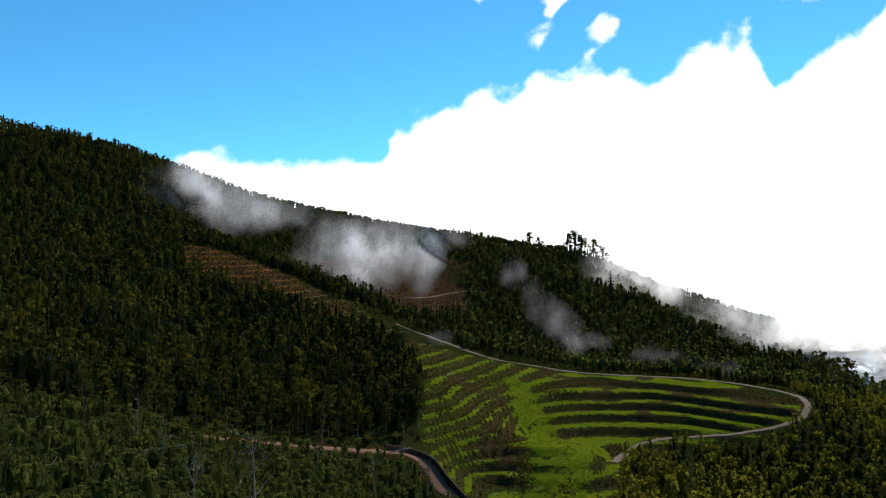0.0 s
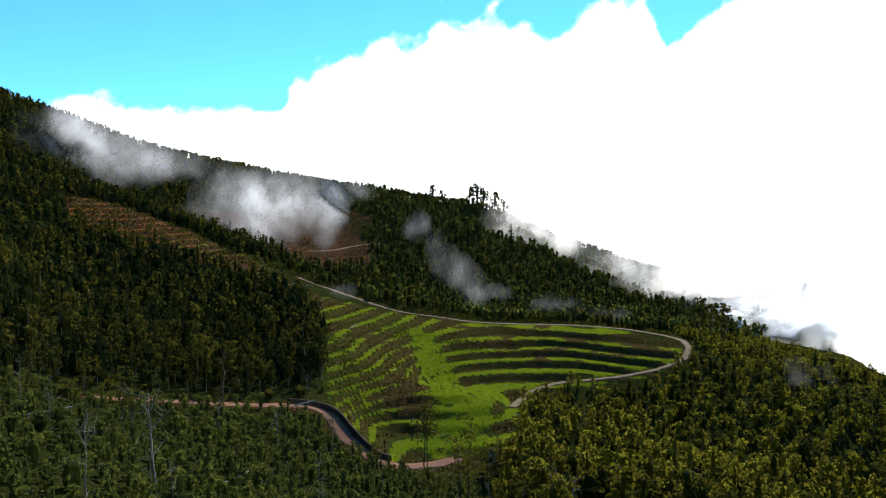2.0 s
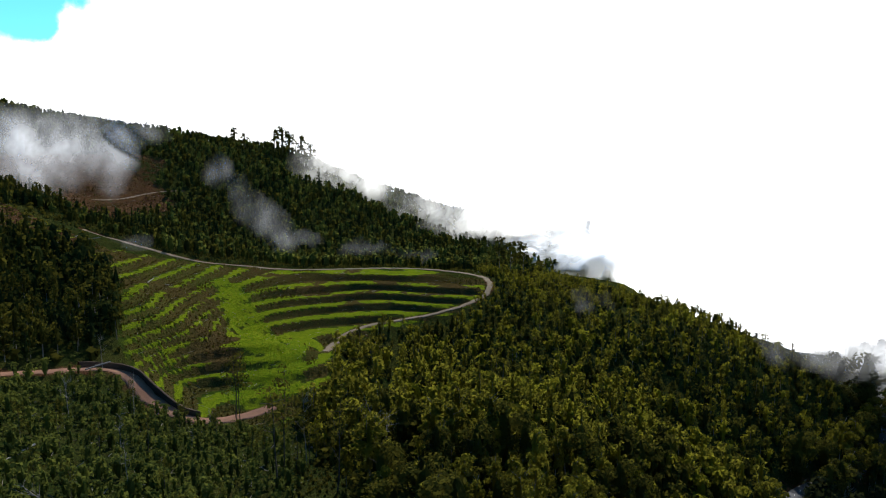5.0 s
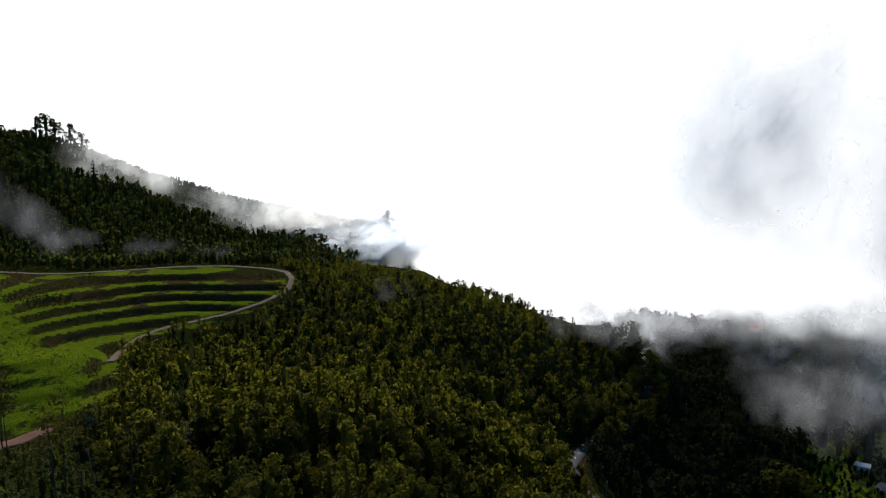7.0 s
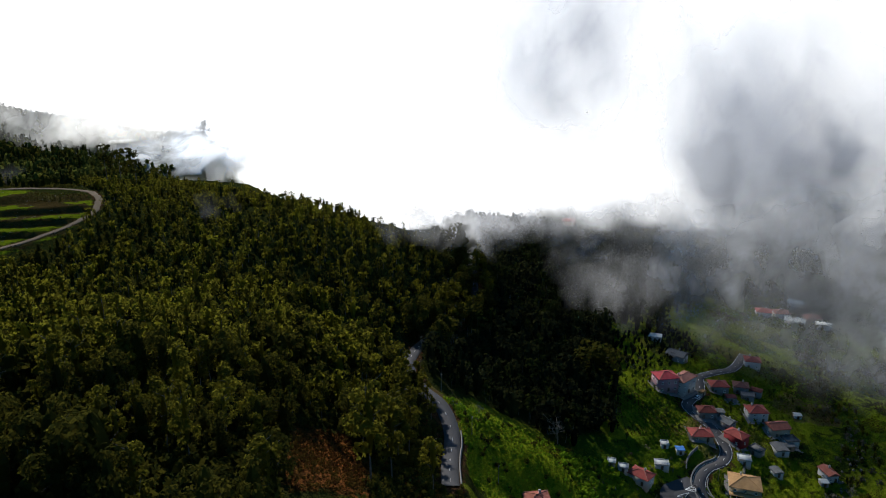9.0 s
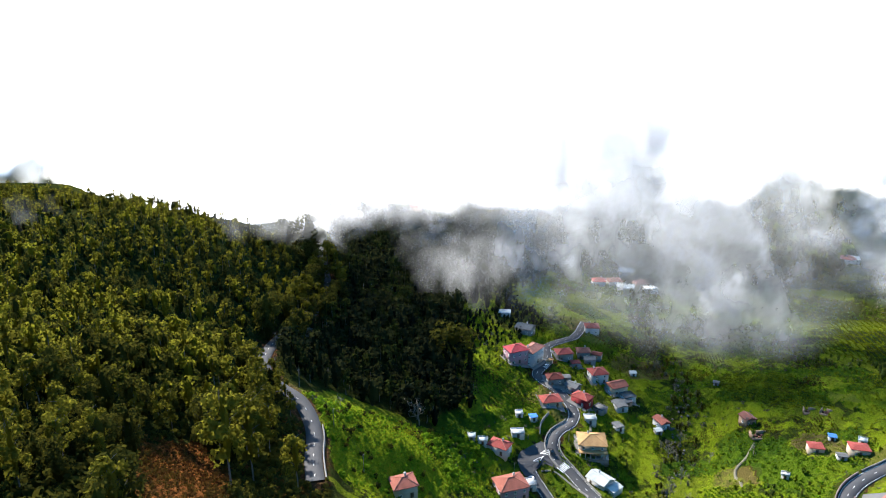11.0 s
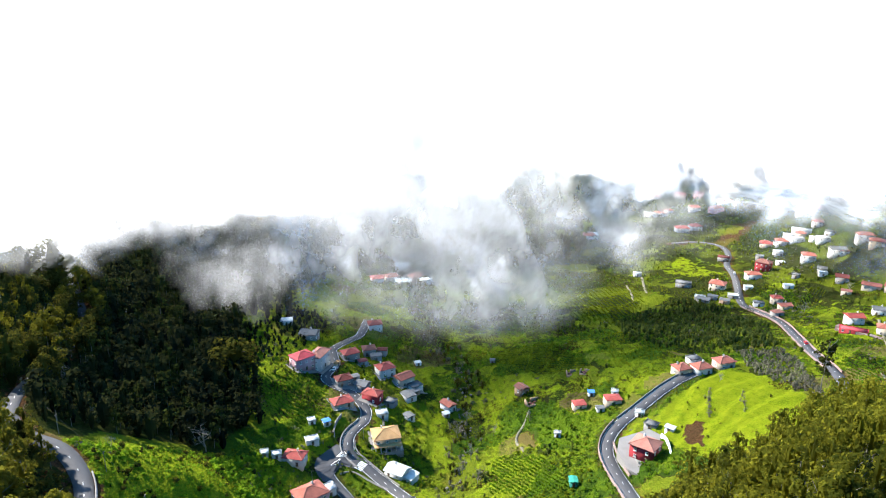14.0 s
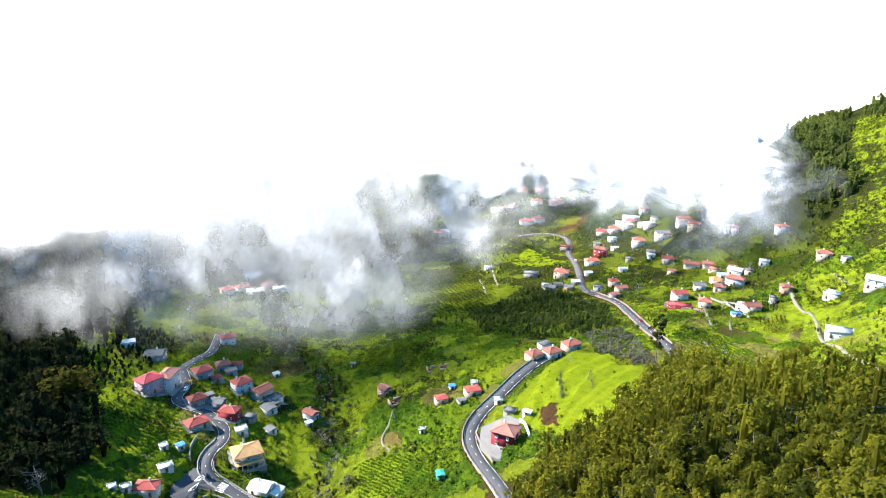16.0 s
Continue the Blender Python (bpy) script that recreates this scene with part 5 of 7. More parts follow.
PUFFS_FAR = [
    (108.0, -13.5, 560, 24.0, 8.0, 0.09), (121.0, -12.5, 500, 26.0, 8.0, 0.12),
    (98.0, -11.0, 500, 11.4, 5.2, 0.4), (103.1, -14.5, 500, 6.2, 5.2, 0.36), (106.1, -9.9, 500, 11.4, 4.3, 0.4),
    (109.6, -8.8, 500, 9.5, 4.3, 0.32), (93.5, -10.8, 500, 9.5, 6.2, 0.36), (102.7, -14.2, 500, 5.7, 4.3, 0.44),
    (99.3, -12.3, 500, 7.6, 4.8, 0.32), (106.0, -10.9, 500, 12.3, 4.3, 0.4), (120.0, -9.5, 700, 9.5, 5.7, 0.35),
    (123.6, -11.4, 640, 6.2, 5.7, 0.2), (118.2, -8.2, 900, 11.4, 4.8, 0.56), (125.4, -6.4, 850, 9.5, 4.3, 0.6),
    (129.2, -4.2, 900, 11.4, 5.2, 0.68), (116.7, -11.9, 500, 6.7, 3.3, 0.24), (113.4, -9.5, 640, 12.3, 4.3, 0.6),
    (118.7, -9.5, 560, 8.6, 5.2, 0.55), (121.9, -10.9, 560, 7.1, 5.7, 0.5), (124.7, -9.2, 560, 5.7, 6.7, 0.32),
    (108.3, -9.2, 640, 12.3, 3.8, 0.6), (102.6, -10.0, 640, 11.4, 4.8, 0.6), (124.7, -7.3, 640, 7.6, 2.9, 0.35),
    (112.1, -9.5, 640, 10.4, 3.8, 0.6), (117.1, -9.3, 640, 10.4, 4.3, 0.6), (121.7, -8.8, 640, 9.5, 5.2, 0.5),
    (125.2, -7.9, 640, 7.6, 4.3, 0.45),
]
PUFFS_SKYLINE = [
    (57.5, -13.7, 510, 9.5, 2.4, 0.45), (64.2, -12.9, 510, 9.5, 2.9, 0.5), (72.2, -12.4, 510, 9.5, 3.3, 0.6),
    (79.5, -12.3, 510, 8.6, 3.8, 0.65), (85.2, -11.5, 510, 10.4, 6.2, 0.85), (93.4, -8.5, 510, 11.4, 3.8, 0.65),
    (99.8, -8.1, 510, 10.4, 3.8, 0.6), (105.7, -7.6, 510, 10.4, 3.8, 0.6), (110.2, -5.9, 510, 10.4, 4.3, 0.65),
    (114.1, -6.8, 510, 10.4, 3.3, 0.7), (121.3, -5.9, 900, 9.5, 3.8, 0.55), (129.8, -2.8, 900, 10.4, 3.8, 0.5),
]
PUFFS_BANK = [
    (32.1, -6.2, 760, 12.3, 3.3, 0.6), (29.7, -5.6, 660, 9.5, 2.9, 0.7), (34.7, -7.6, 640, 12.3, 2.9, 0.75),
    (41.0, -9.6, 600, 12.3, 2.8, 0.6), (48.0, -12.0, 470, 9.0, 3.0, 0.5), (37.8, -8.0, 600, 8.0, 4.4, 0.95), (35.0, -8.8, 600, 10.0, 3.0, 0.9), (54.0, -13.4, 480, 7.0, 3.0, 0.6),
]
MISTS = [(PUFFS_RIDGE, "white mist pouring over the end of the ridge"),
    (PUFFS_TERRACES, "thin veils of mist over the terraces"),
    (PUFFS_WOOD_AND_HAZE, "faint mist among the trees of the spur, with bluish haze veils added over the valley"),
    (PUFFS_OVERHEAD, "tall grey cloud standing over the valley"),
    (PUFFS_HILLSIDE, "white wisps of mist drifting over the wooded hillside"),
    (PUFFS_CLEARING, "white puffs of mist over the brown clearing"),
    (PUFFS_VALLEY, "white mist hanging in the valley"),
    (PUFFS_FAR, "white mist over the far side of the valley"),
    (PUFFS_SKYLINE, "white mist breaking over the far skyline"),
    (PUFFS_BANK, "dense white mist behind the wooded spur")]


# ---- clouds and mist ----
def shell(az, el, R, dens, name, mat, label, category, kind):
    a, e = np.radians(az), np.radians(el)
    verts = np.stack([R * np.cos(e) * np.sin(a), R * np.cos(e) * np.cos(a), EYE[2] + R * np.sin(e)], -1).reshape(-1, 3)
    n, k = az.shape
    i, j = np.meshgrid(np.arange(n - 1), np.arange(k - 1), indexing="ij")
    faces = np.stack([i * k + j, i * k + j + 1, (i + 1) * k + j + 1, (i + 1) * k + j], -1).reshape(-1, 4)
    me = mesh(name, verts, faces, [mat], True, attrs={"dens": dens.ravel()})
    return tagged(new(name, me), label, category, kind=kind)


# the high cloud bank behind the ridges, with a ragged top and clear sky to one side of it; it glows by itself
az, el = np.meshgrid(np.linspace(-70, 170, 241), np.linspace(-12, 38, 71))
top = np.interp(az, [-70, -20, -12, -5.2, -4, -1, 4, 8, 15, 16.5, 20, 24.5, 26, 28, 33, 38, 120, 126, 170], [5, 7.3, 7.4, 8.0, 10.2, 12.0, 13.2, 15.2, 14.4, 13.6, 15.6, 16.4, 12.6, 14.0, 17.0, 22, 22, 10, 8])
top = top + 1.6 * rough_noise(az, el, 3.0, 5, 41)
dens = np.clip(0.5 + (top - el) / 4.0, 0, 1)
for a0, e0, wa, we, q in ((9.5, 21.5, 3.4, 1.6, 0.62), (13.6, 18.6, 1.6, 1.1, 0.55), (8.5, 18.0, 1.4, 1.2, 0.48), (3.5, 21.6, 2.2, 0.9, 0.5), (28.0, 19.5, 1.6, 1.0, 0.42)):
    dens = np.maximum(dens, q * np.clip(1.15 - np.hypot((az - a0) / wa, (el - e0) / we) + 1.5 * rough_noise(az, el, 1.5, 4, 47), 0, 1))
shell(az, el, 4500.0, dens, "backdrop", CLOUD_FAR, "bright white cloud bank under a blue sky", "cloud", "structure")

# the lower cloud that shuts off the valley and the far mountain; its white is emitted, not sunlight on it
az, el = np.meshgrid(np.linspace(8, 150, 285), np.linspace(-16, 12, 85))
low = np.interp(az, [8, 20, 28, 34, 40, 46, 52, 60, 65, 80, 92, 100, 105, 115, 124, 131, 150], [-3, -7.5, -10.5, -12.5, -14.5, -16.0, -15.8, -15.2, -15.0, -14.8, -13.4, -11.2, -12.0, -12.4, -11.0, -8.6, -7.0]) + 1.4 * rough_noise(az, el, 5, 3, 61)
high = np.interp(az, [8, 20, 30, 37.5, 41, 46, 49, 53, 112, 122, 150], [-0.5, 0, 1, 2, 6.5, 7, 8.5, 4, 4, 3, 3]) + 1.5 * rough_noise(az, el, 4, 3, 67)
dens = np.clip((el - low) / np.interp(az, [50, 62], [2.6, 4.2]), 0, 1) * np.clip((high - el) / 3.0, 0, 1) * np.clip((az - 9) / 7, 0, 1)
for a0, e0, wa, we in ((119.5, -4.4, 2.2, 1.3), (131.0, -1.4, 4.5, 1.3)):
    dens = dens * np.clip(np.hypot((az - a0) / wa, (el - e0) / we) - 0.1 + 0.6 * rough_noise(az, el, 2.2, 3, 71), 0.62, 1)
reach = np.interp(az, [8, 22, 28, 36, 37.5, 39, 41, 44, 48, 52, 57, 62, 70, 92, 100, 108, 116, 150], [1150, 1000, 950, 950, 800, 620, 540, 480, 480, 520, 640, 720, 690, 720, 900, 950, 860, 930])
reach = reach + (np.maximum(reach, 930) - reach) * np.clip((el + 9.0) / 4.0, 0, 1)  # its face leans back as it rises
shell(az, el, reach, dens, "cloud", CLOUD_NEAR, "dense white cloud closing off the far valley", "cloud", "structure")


# how far the eye sees before the ground stops it, by bearing and elevation
SIGHT_AZ, SIGHT_EL = np.arange(-40, 152, 1.5), np.arange(-34, 16, 1.0)


def sight():
    a, e = np.meshgrid(np.radians(SIGHT_AZ), np.radians(SIGHT_EL))
    out = np.full(a.shape, 5000.0)
    for r in np.geomspace(1600, 90, 90):
        hit = EYE[2] + r * np.tan(e) < ground_height(r * np.sin(a), r * np.cos(a), False)
        out[hit] = r
    n, k = out.shape
    for wide, pick in ((1, np.min), (1, np.mean)):
        p = np.pad(out, wide, mode="edge")
        out = pick([p[i:i + n, j:j + k] for i in range(2 * wide + 1) for j in range(2 * wide + 1)], axis=0)
    return out


SIGHT = sight()


def seen(az, el):
    i, j = np.clip((el - SIGHT_EL[0]), 0, len(SIGHT_EL) - 1.01), np.clip((az - SIGHT_AZ[0]) / 1.5, 0, len(SIGHT_AZ) - 1.01)
    i0, j0 = i.astype(int), j.astype(int)
    u, v = i - i0, j - j0
    return (1 - u) * ((1 - v) * SIGHT[i0, j0] + v * SIGHT[i0, j0 + 1]) + u * ((1 - v) * SIGHT[i0 + 1, j0] + v * SIGHT[i0 + 1, j0 + 1])


def mist(puffs, label, seed, mat, before, billow=2.0, least=0.1):
    """A bank of mist: two frayed veils hanging one behind the other, thick where its puffs lie."""
    p = np.array(puffs)
    step = 0.33
    az, el = np.meshgrid(np.arange((p[:, 0] - p[:, 3]).min(), (p[:, 0] + p[:, 3]).max(), step), np.arange((p[:, 1] - p[:, 4]).min(), (p[:, 1] + p[:, 4]).max(), step))
    vs, fs, ds, base = [], [], [], 0
    for layer in range(2):
        wx = 0.9 * rough_noise(az, el, 2.6, 3, seed + 3 + layer)
        wy = 0.9 * rough_noise(az, el, 2.6, 3, seed + 5 + layer)
        clear, far, weight = np.ones_like(az), np.zeros_like(az), np.full_like(az, 1e-6)
        for a0, e0, r, wa, we, thick in puffs:
            q = np.exp(-2.0 * (((az + wx - a0) / (0.5 * wa)) ** 2 + ((el + wy - e0) / (0.5 * we)) ** 2) * 0.62)
            clear *= 1 - thick * q
            far += q * r
            weight += q
        far = (far + 1e-6 * p[:, 2].mean()) / weight
        plume = 0.5 + 0.5 * rough_noise((az + wx) * 1.5 + 0.5 * el, (el + wy) * 0.8, billow, 5, seed + 7 + layer)
        body = (1 - clear) * (least + (1.85 - least) * plume**1.2)
        body = 1 - np.sqrt(1 - np.clip(body - 0.04, 0, 0.97))
        a, e = np.radians(az), np.radians(el)
        rr = far * (1 + 0.06 * layer)
        if before:  # it thins out towards the ground
            body = body * np.clip((seen(az, el) - rr + 25) / 50, 0, 1)
        verts = np.stack([rr * np.sin(a), rr * np.cos(a), EYE[2] + rr * np.tan(e)], -1).reshape(-1, 3)
        n, k = az.shape
        i, j = np.meshgrid(np.arange(n - 1), np.arange(k - 1), indexing="ij")
        faces = np.stack([i * k + j, i * k + j + 1, (i + 1) * k + j + 1, (i + 1) * k + j], -1).reshape(-1, 4)
        flat = body.ravel()
        faces = faces[flat[faces].max(1) > 0.012]
        used, back = np.unique(faces, return_inverse=True)
        vs.append(verts[used])
        fs.append(back.reshape(-1, 4) + base)
        ds.append(flat[used])
        base += len(used)
    me = mesh("mist", np.concatenate(vs), np.concatenate(fs), [mat], True, attrs={"dens": np.concatenate(ds)})
    return tagged(new("mist", me), label, "mist", kind="stuff")


for number, (puffs, label) in enumerate(MISTS):
    low = puffs in (PUFFS_VALLEY, PUFFS_FAR, PUFFS_SKYLINE)
    mist(puffs, label, 100 + 13 * number, MIST_THIN if low else MIST_COLUMN if puffs is PUFFS_OVERHEAD else MIST_HILL if puffs in (PUFFS_HILLSIDE, PUFFS_CLEARING, PUFFS_TERRACES, PUFFS_WOOD_AND_HAZE) else MIST, low, *((7.0, 0.55) if puffs is PUFFS_OVERHEAD else ()))


# ---- houses: x, y, width, depth, height of the walls, turn, roof form, roof colour, wall colour ----
FAR_EXTRA = [
    (869, -242, 10.2, 7.6, 4.6, -96, 'flat', 'white', 'white'),
    (888, -263, 9.3, 7.6, 4.6, -76, 'hip', 'orange', 'white'),
    (649, -311, 8.5, 6.8, 4.6, -106, 'flat', 'pale', 'white'),
    (650, -301, 7.6, 6.8, 4.6, -95, 'gable', 'grey', 'white'),
    (665, -328, 9.3, 6.8, 4.6, -116, 'hip', 'orange', 'cream'),
    (631, -325, 7.6, 6.8, 3.7, -97, 'flat', 'white', 'white'),
    (538, -287, 6.8, 5.1, 3.7, -118, 'gable', 'grey', 'grey'),
    (571, -320, 7.6, 6.0, 3.7, -99, 'hip', 'orange', 'white'),
    (459, -300, 8.5, 6.0, 2.8, -123, 'flat', 'salmon', 'cream'),
    (515, -251, 6.8, 5.1, 2.8, -96, 'gable', 'pale', 'white'),
    (538, -267, 6.0, 5.1, 2.8, -116, 'flat', 'grey', 'grey'),
    (596, -280, 6.8, 5.1, 2.8, -105, 'gable', 'pale', 'white'),
    (503, -189, 6.8, 5.1, 2.8, -121, 'gable', 'grey', 'grey'),
    (505, -180, 7.6, 5.1, 2.8, -110, 'flat', 'pale', 'grey'),
    (609, -157, 6.8, 5.1, 2.8, -94, 'flat', 'pale', 'white'),
]
FAR_EXTRA_MORE = [
    (764, -137, 9.3, 7.6, 5.6, -100, 'hip', 'orange', 'white'),
    (795, -161, 9.3, 6.8, 4.6, -91, 'flat', 'white', 'white'),
    (452, -311, 6.8, 5.1, 2.8, -125, 'gable', 'old', 'cream'),
]
UPPER_EXTRA = [
    (530, -284, 6.0, 5.1, 2.8, -108, 'flat', 'pale', 'white'),
    (524, -224, 6.0, 5.1, 2.8, -93, 'gable', 'pale', 'white'),
    (427, -269, 7.6, 6.8, 3.7, -112, 'gable', 'grey', 'white'),
    (435, -313, 6.0, 5.1, 2.8, -116, 'flat', 'grey', 'cream'),
    (434, -286, 6.8, 6.0, 3.7, -93, 'hip', 'tan', 'cream'),
    (372, -267, 7.6, 6.0, 3.7, -136, 'flat', 'pale', 'white'),
    (618, -326, 10.2, 7.6, 5.6, -98, 'flat', 'white', 'white'),
    (633, -339, 8.5, 6.8, 4.6, -118, 'flat', 'grey', 'white'),
    (689, -355, 9.3, 7.6, 5.6, -107, 'hip', 'orange', 'white'),
    (623, -273, 6.8, 6.0, 2.8, -114, 'gable', 'grey', 'grey'),
    (620, -288, 7.6, 6.0, 3.7, -95, 'flat', 'pale', 'white'),
    (500, -203, 6.8, 5.1, 2.8, -102, 'gable', 'pale', 'grey'),
    (478, -275, 6.8, 5.1, 2.8, -120, 'gable', 'old', 'cream'),
    (444, -297, 6.0, 5.1, 2.8, -114, 'gable', 'pale', 'white'),
    (673, -321, 10.2, 7.6, 4.6, -105, 'flat', 'white', 'white'),
]
HAMLET_SHEDS = [
    (357, 66, 5.1, 4.2, 2.4, -60, 'gable', 'grey', 'grey'),
    (341, 43, 6.0, 5.1, 2.8, -113, 'flat', 'grey', 'grey'),
    (326, 46, 6.0, 5.1, 2.8, -72, 'flat', 'pale', 'white'),
    (359, 31, 5.1, 4.2, 2.4, -50, 'gable', 'grey', 'brown'),
    (391, 58, 6.8, 5.1, 3.2, -72, 'gable', 'grey', 'grey'),
    (400, 55, 6.0, 5.1, 3.2, -92, 'gable', 'dark', 'grey'),
    (368, 78, 4.2, 2.0, 2.2, -18, 'flat', 'tan', 'cream'),
    (273, 94, 3.4, 3.4, 2.0, -71, 'flat', 'pale', 'grey'),
    (344, 12, 3.4, 3.4, 2.0, -58, 'gable', 'pale', 'grey'),
    (336, -36, 7.6, 5.1, 2.8, -76, 'ruin', 'old', 'brown'),
    (323, -77, 3.4, 3.4, 1.9, -103, 'flat', 'pale', 'white'),
    (295, -83, 4.2, 3.4, 2.0, -106, 'flat', 'pale', 'white'),
]
HAMLET = [
    (357, 96, 11.5, 9.5, 7.6, -45, 'hip', 'crimson', 'rose'),
    (365, 88, 13.8, 8.0, 8.2, -16, 'hip', 'salmon', 'white'),
    (384, 73, 9.7, 7.9, 4.2, -59, 'hip', 'red', 'grey'),
    (381, 65, 5.3, 4.4, 2.8, -60, 'hip', 'red', 'grey'),
    (373, 50, 9.7, 8.8, 5.6, -57, 'hip', 'red', 'white'),
    (368, 38, 9.7, 7.9, 4.7, -49, 'gable', 'orange', 'cream'),
    (364, 31, 7.0, 6.2, 3.0, -50, 'flat', 'grey', 'white'),
    (350, 71, 8.8, 7.0, 3.8, -59, 'hip', 'dark', 'grey'),
    (340, 53, 9.7, 7.0, 4.7, -111, 'hip', 'red', 'crimson'),
    (328, 68, 10.6, 7.9, 2.8, -58, 'hip', 'red', 'cream'),
    (302, 41, 13.2, 11.4, 5.6, -74, 'hip', 'tan', 'cream'),
    (349, 60, 7.0, 6.2, 3.8, -110, 'gable', 'grey', 'grey'),
    (353, 34, 6.2, 7.9, 2.8, -54, 'gable', 'grey', 'white'),
    (333, 32, 4.4, 5.3, 2.4, -50, 'gable', 'grey', 'white'),
    (277, 81, 9.7, 7.0, 3.8, -99, 'hip', 'red', 'white'),
]
HAMLET_MORE = [
    (255, 69, 13.2, 10.6, 6.1, -50, 'hip', 'orange', 'rose'),
    (265, 63, 5.3, 5.3, 3.3, -52, 'flat', 'white', 'white'),
    (291, 76, 6.2, 4.4, 2.4, -65, 'flat', 'white', 'white'),
    (304, 79, 3.5, 3.5, 2.1, -65, 'flat', 'white', 'white'),
    (306, 72, 3.5, 3.5, 2.3, -57, 'gable', 'blue', 'white'),
    (281, 33, 9.7, 7.9, 2.8, -118, 'gable', 'pale', 'white'),
    (279, 27, 6.2, 7.0, 2.6, -119, 'gable', 'pale', 'white'),
    (275, 89, 4.4, 3.5, 2.3, -72, 'flat', 'pale', 'white'),
    (198, 95, 8.8, 7.9, 4.7, -49, 'hip', 'orange', 'cream'),
    (432, 64, 8.8, 7.9, 4.7, -72, 'hip', 'red', 'white'),
    (396, 63, 7.9, 7.0, 3.8, -71, 'hip', 'old', 'grey'),
    (401, 102, 10.6, 8.8, 3.8, -96, 'gable', 'grey', 'grey'),
    (397, 32, 3.5, 3.5, 1.9, -65, 'gable', 'pale', 'white'),
    (351, 11, 5.3, 7.9, 3.8, -48, 'gable', 'orange', 'white'),
    (373, 202, 5.3, 4.4, 2.4, -62, 'gable', 'pale', 'white'),
]
EAST_BANK_HOUSES = [
    (350, -31, 5.5, 6.2, 3.6, -55, 'gable', 'old', 'brown'),
    (318, -58, 6.2, 5.5, 2.7, -80, 'hip', 'red', 'cream'),
    (314, -74, 7.8, 6.2, 3.1, -83, 'hip', 'red', 'cream'),
    (329, -66, 3.1, 3.1, 2.1, -91, 'gable', 'blue', 'white'),
    (309, -67, 3.9, 3.1, 2.0, -82, 'gable', 'grey', 'white'),
    (359, -60, 5.5, 3.9, 2.7, -89, 'ruin', 'old', 'brown'),
    (357, -67, 4.7, 3.9, 2.2, -111, 'ruin', 'old', 'brown'),
    (293, -44, 3.1, 2.3, 2.0, -99, 'flat', 'white', 'white'),
    (243, -44, 3.1, 3.9, 2.3, -90, 'gable', 'green', 'green'),
    (403, -16, 3.1, 3.1, 1.8, -92, 'gable', 'grey', 'grey'),
    (253, -75, 10.1, 9.4, 6.2, -127, 'hip', 'salmon', 'crimson'),
    (278, -84, 5.5, 3.9, 2.3, -127, 'flat', 'grey', 'grey'),
    (270, -90, 3.9, 3.1, 2.1, -128, 'gable', 'pale', 'white'),
    (332, -113, 7.8, 7.0, 3.6, -69, 'hip', 'orange', 'cream'),
    (331, -123, 8.6, 7.0, 3.6, -70, 'hip', 'orange', 'white'),
]
EAST_BANK_HOUSES_MORE = [
    (338, -137, 9.4, 7.0, 4.0, -72, 'hip', 'orange', 'cream'),
    (347, -124, 6.2, 5.5, 3.1, -70, 'flat', 'grey', 'white'),
    (478, -226, 7.0, 6.2, 4.5, -95, 'hip', 'red', 'cream'),
    (462, -225, 7.8, 6.2, 3.6, -86, 'gable', 'orange', 'cream'),
    (449, -214, 7.0, 5.5, 2.7, -75, 'hip', 'old', 'grey'),
    (477, -213, 7.0, 5.5, 2.7, -104, 'flat', 'grey', 'white'),
    (499, -181, 9.4, 5.5, 2.7, -130, 'gable', 'grey', 'grey'),
    (489, -193, 7.0, 5.5, 2.7, -122, 'gable', 'grey', 'brown'),
]
UPPER_HOUSES = [
    (412, -245, 9.3, 7.6, 5.6, -91, 'gable', 'red', 'white'),
    (387, -249, 7.6, 6.8, 4.6, -118, 'hip', 'orange', 'cream'),
    (392, -234, 15.3, 6.0, 2.3, -118, 'flat', 'crimson', 'crimson'),
    (422, -294, 12.8, 7.6, 4.6, -135, 'hip', 'orange', 'white'),
    (417, -279, 7.6, 6.8, 3.7, -134, 'hip', 'old', 'cream'),
    (442, -307, 10.2, 6.8, 3.7, -145, 'gable', 'pale', 'white'),
    (481, -294, 11.9, 6.8, 3.7, -126, 'gable', 'orange', 'cream'),
    (471, -302, 7.6, 6.8, 3.7, -128, 'gable', 'orange', 'cream'),
    (381, -304, 6.8, 6.0, 4.6, -109, 'hip', 'old', 'brown'),
    (366, -269, 9.3, 7.6, 4.6, -96, 'gable', 'old', 'cream'),
    (373, -289, 4.2, 4.2, 4.6, -118, 'flat', 'grey', 'grey'),
    (357, -252, 5.1, 4.2, 2.3, -105, 'flat', 'blue', 'white'),
    (346, -309, 8.5, 6.8, 3.7, -152, 'flat', 'pale', 'white'),
    (293, -270, 12.8, 8.5, 3.7, -125, 'flat', 'pale', 'white'),
    (320, -314, 11.0, 7.6, 5.6, -144, 'gable', 'white', 'white'),
]
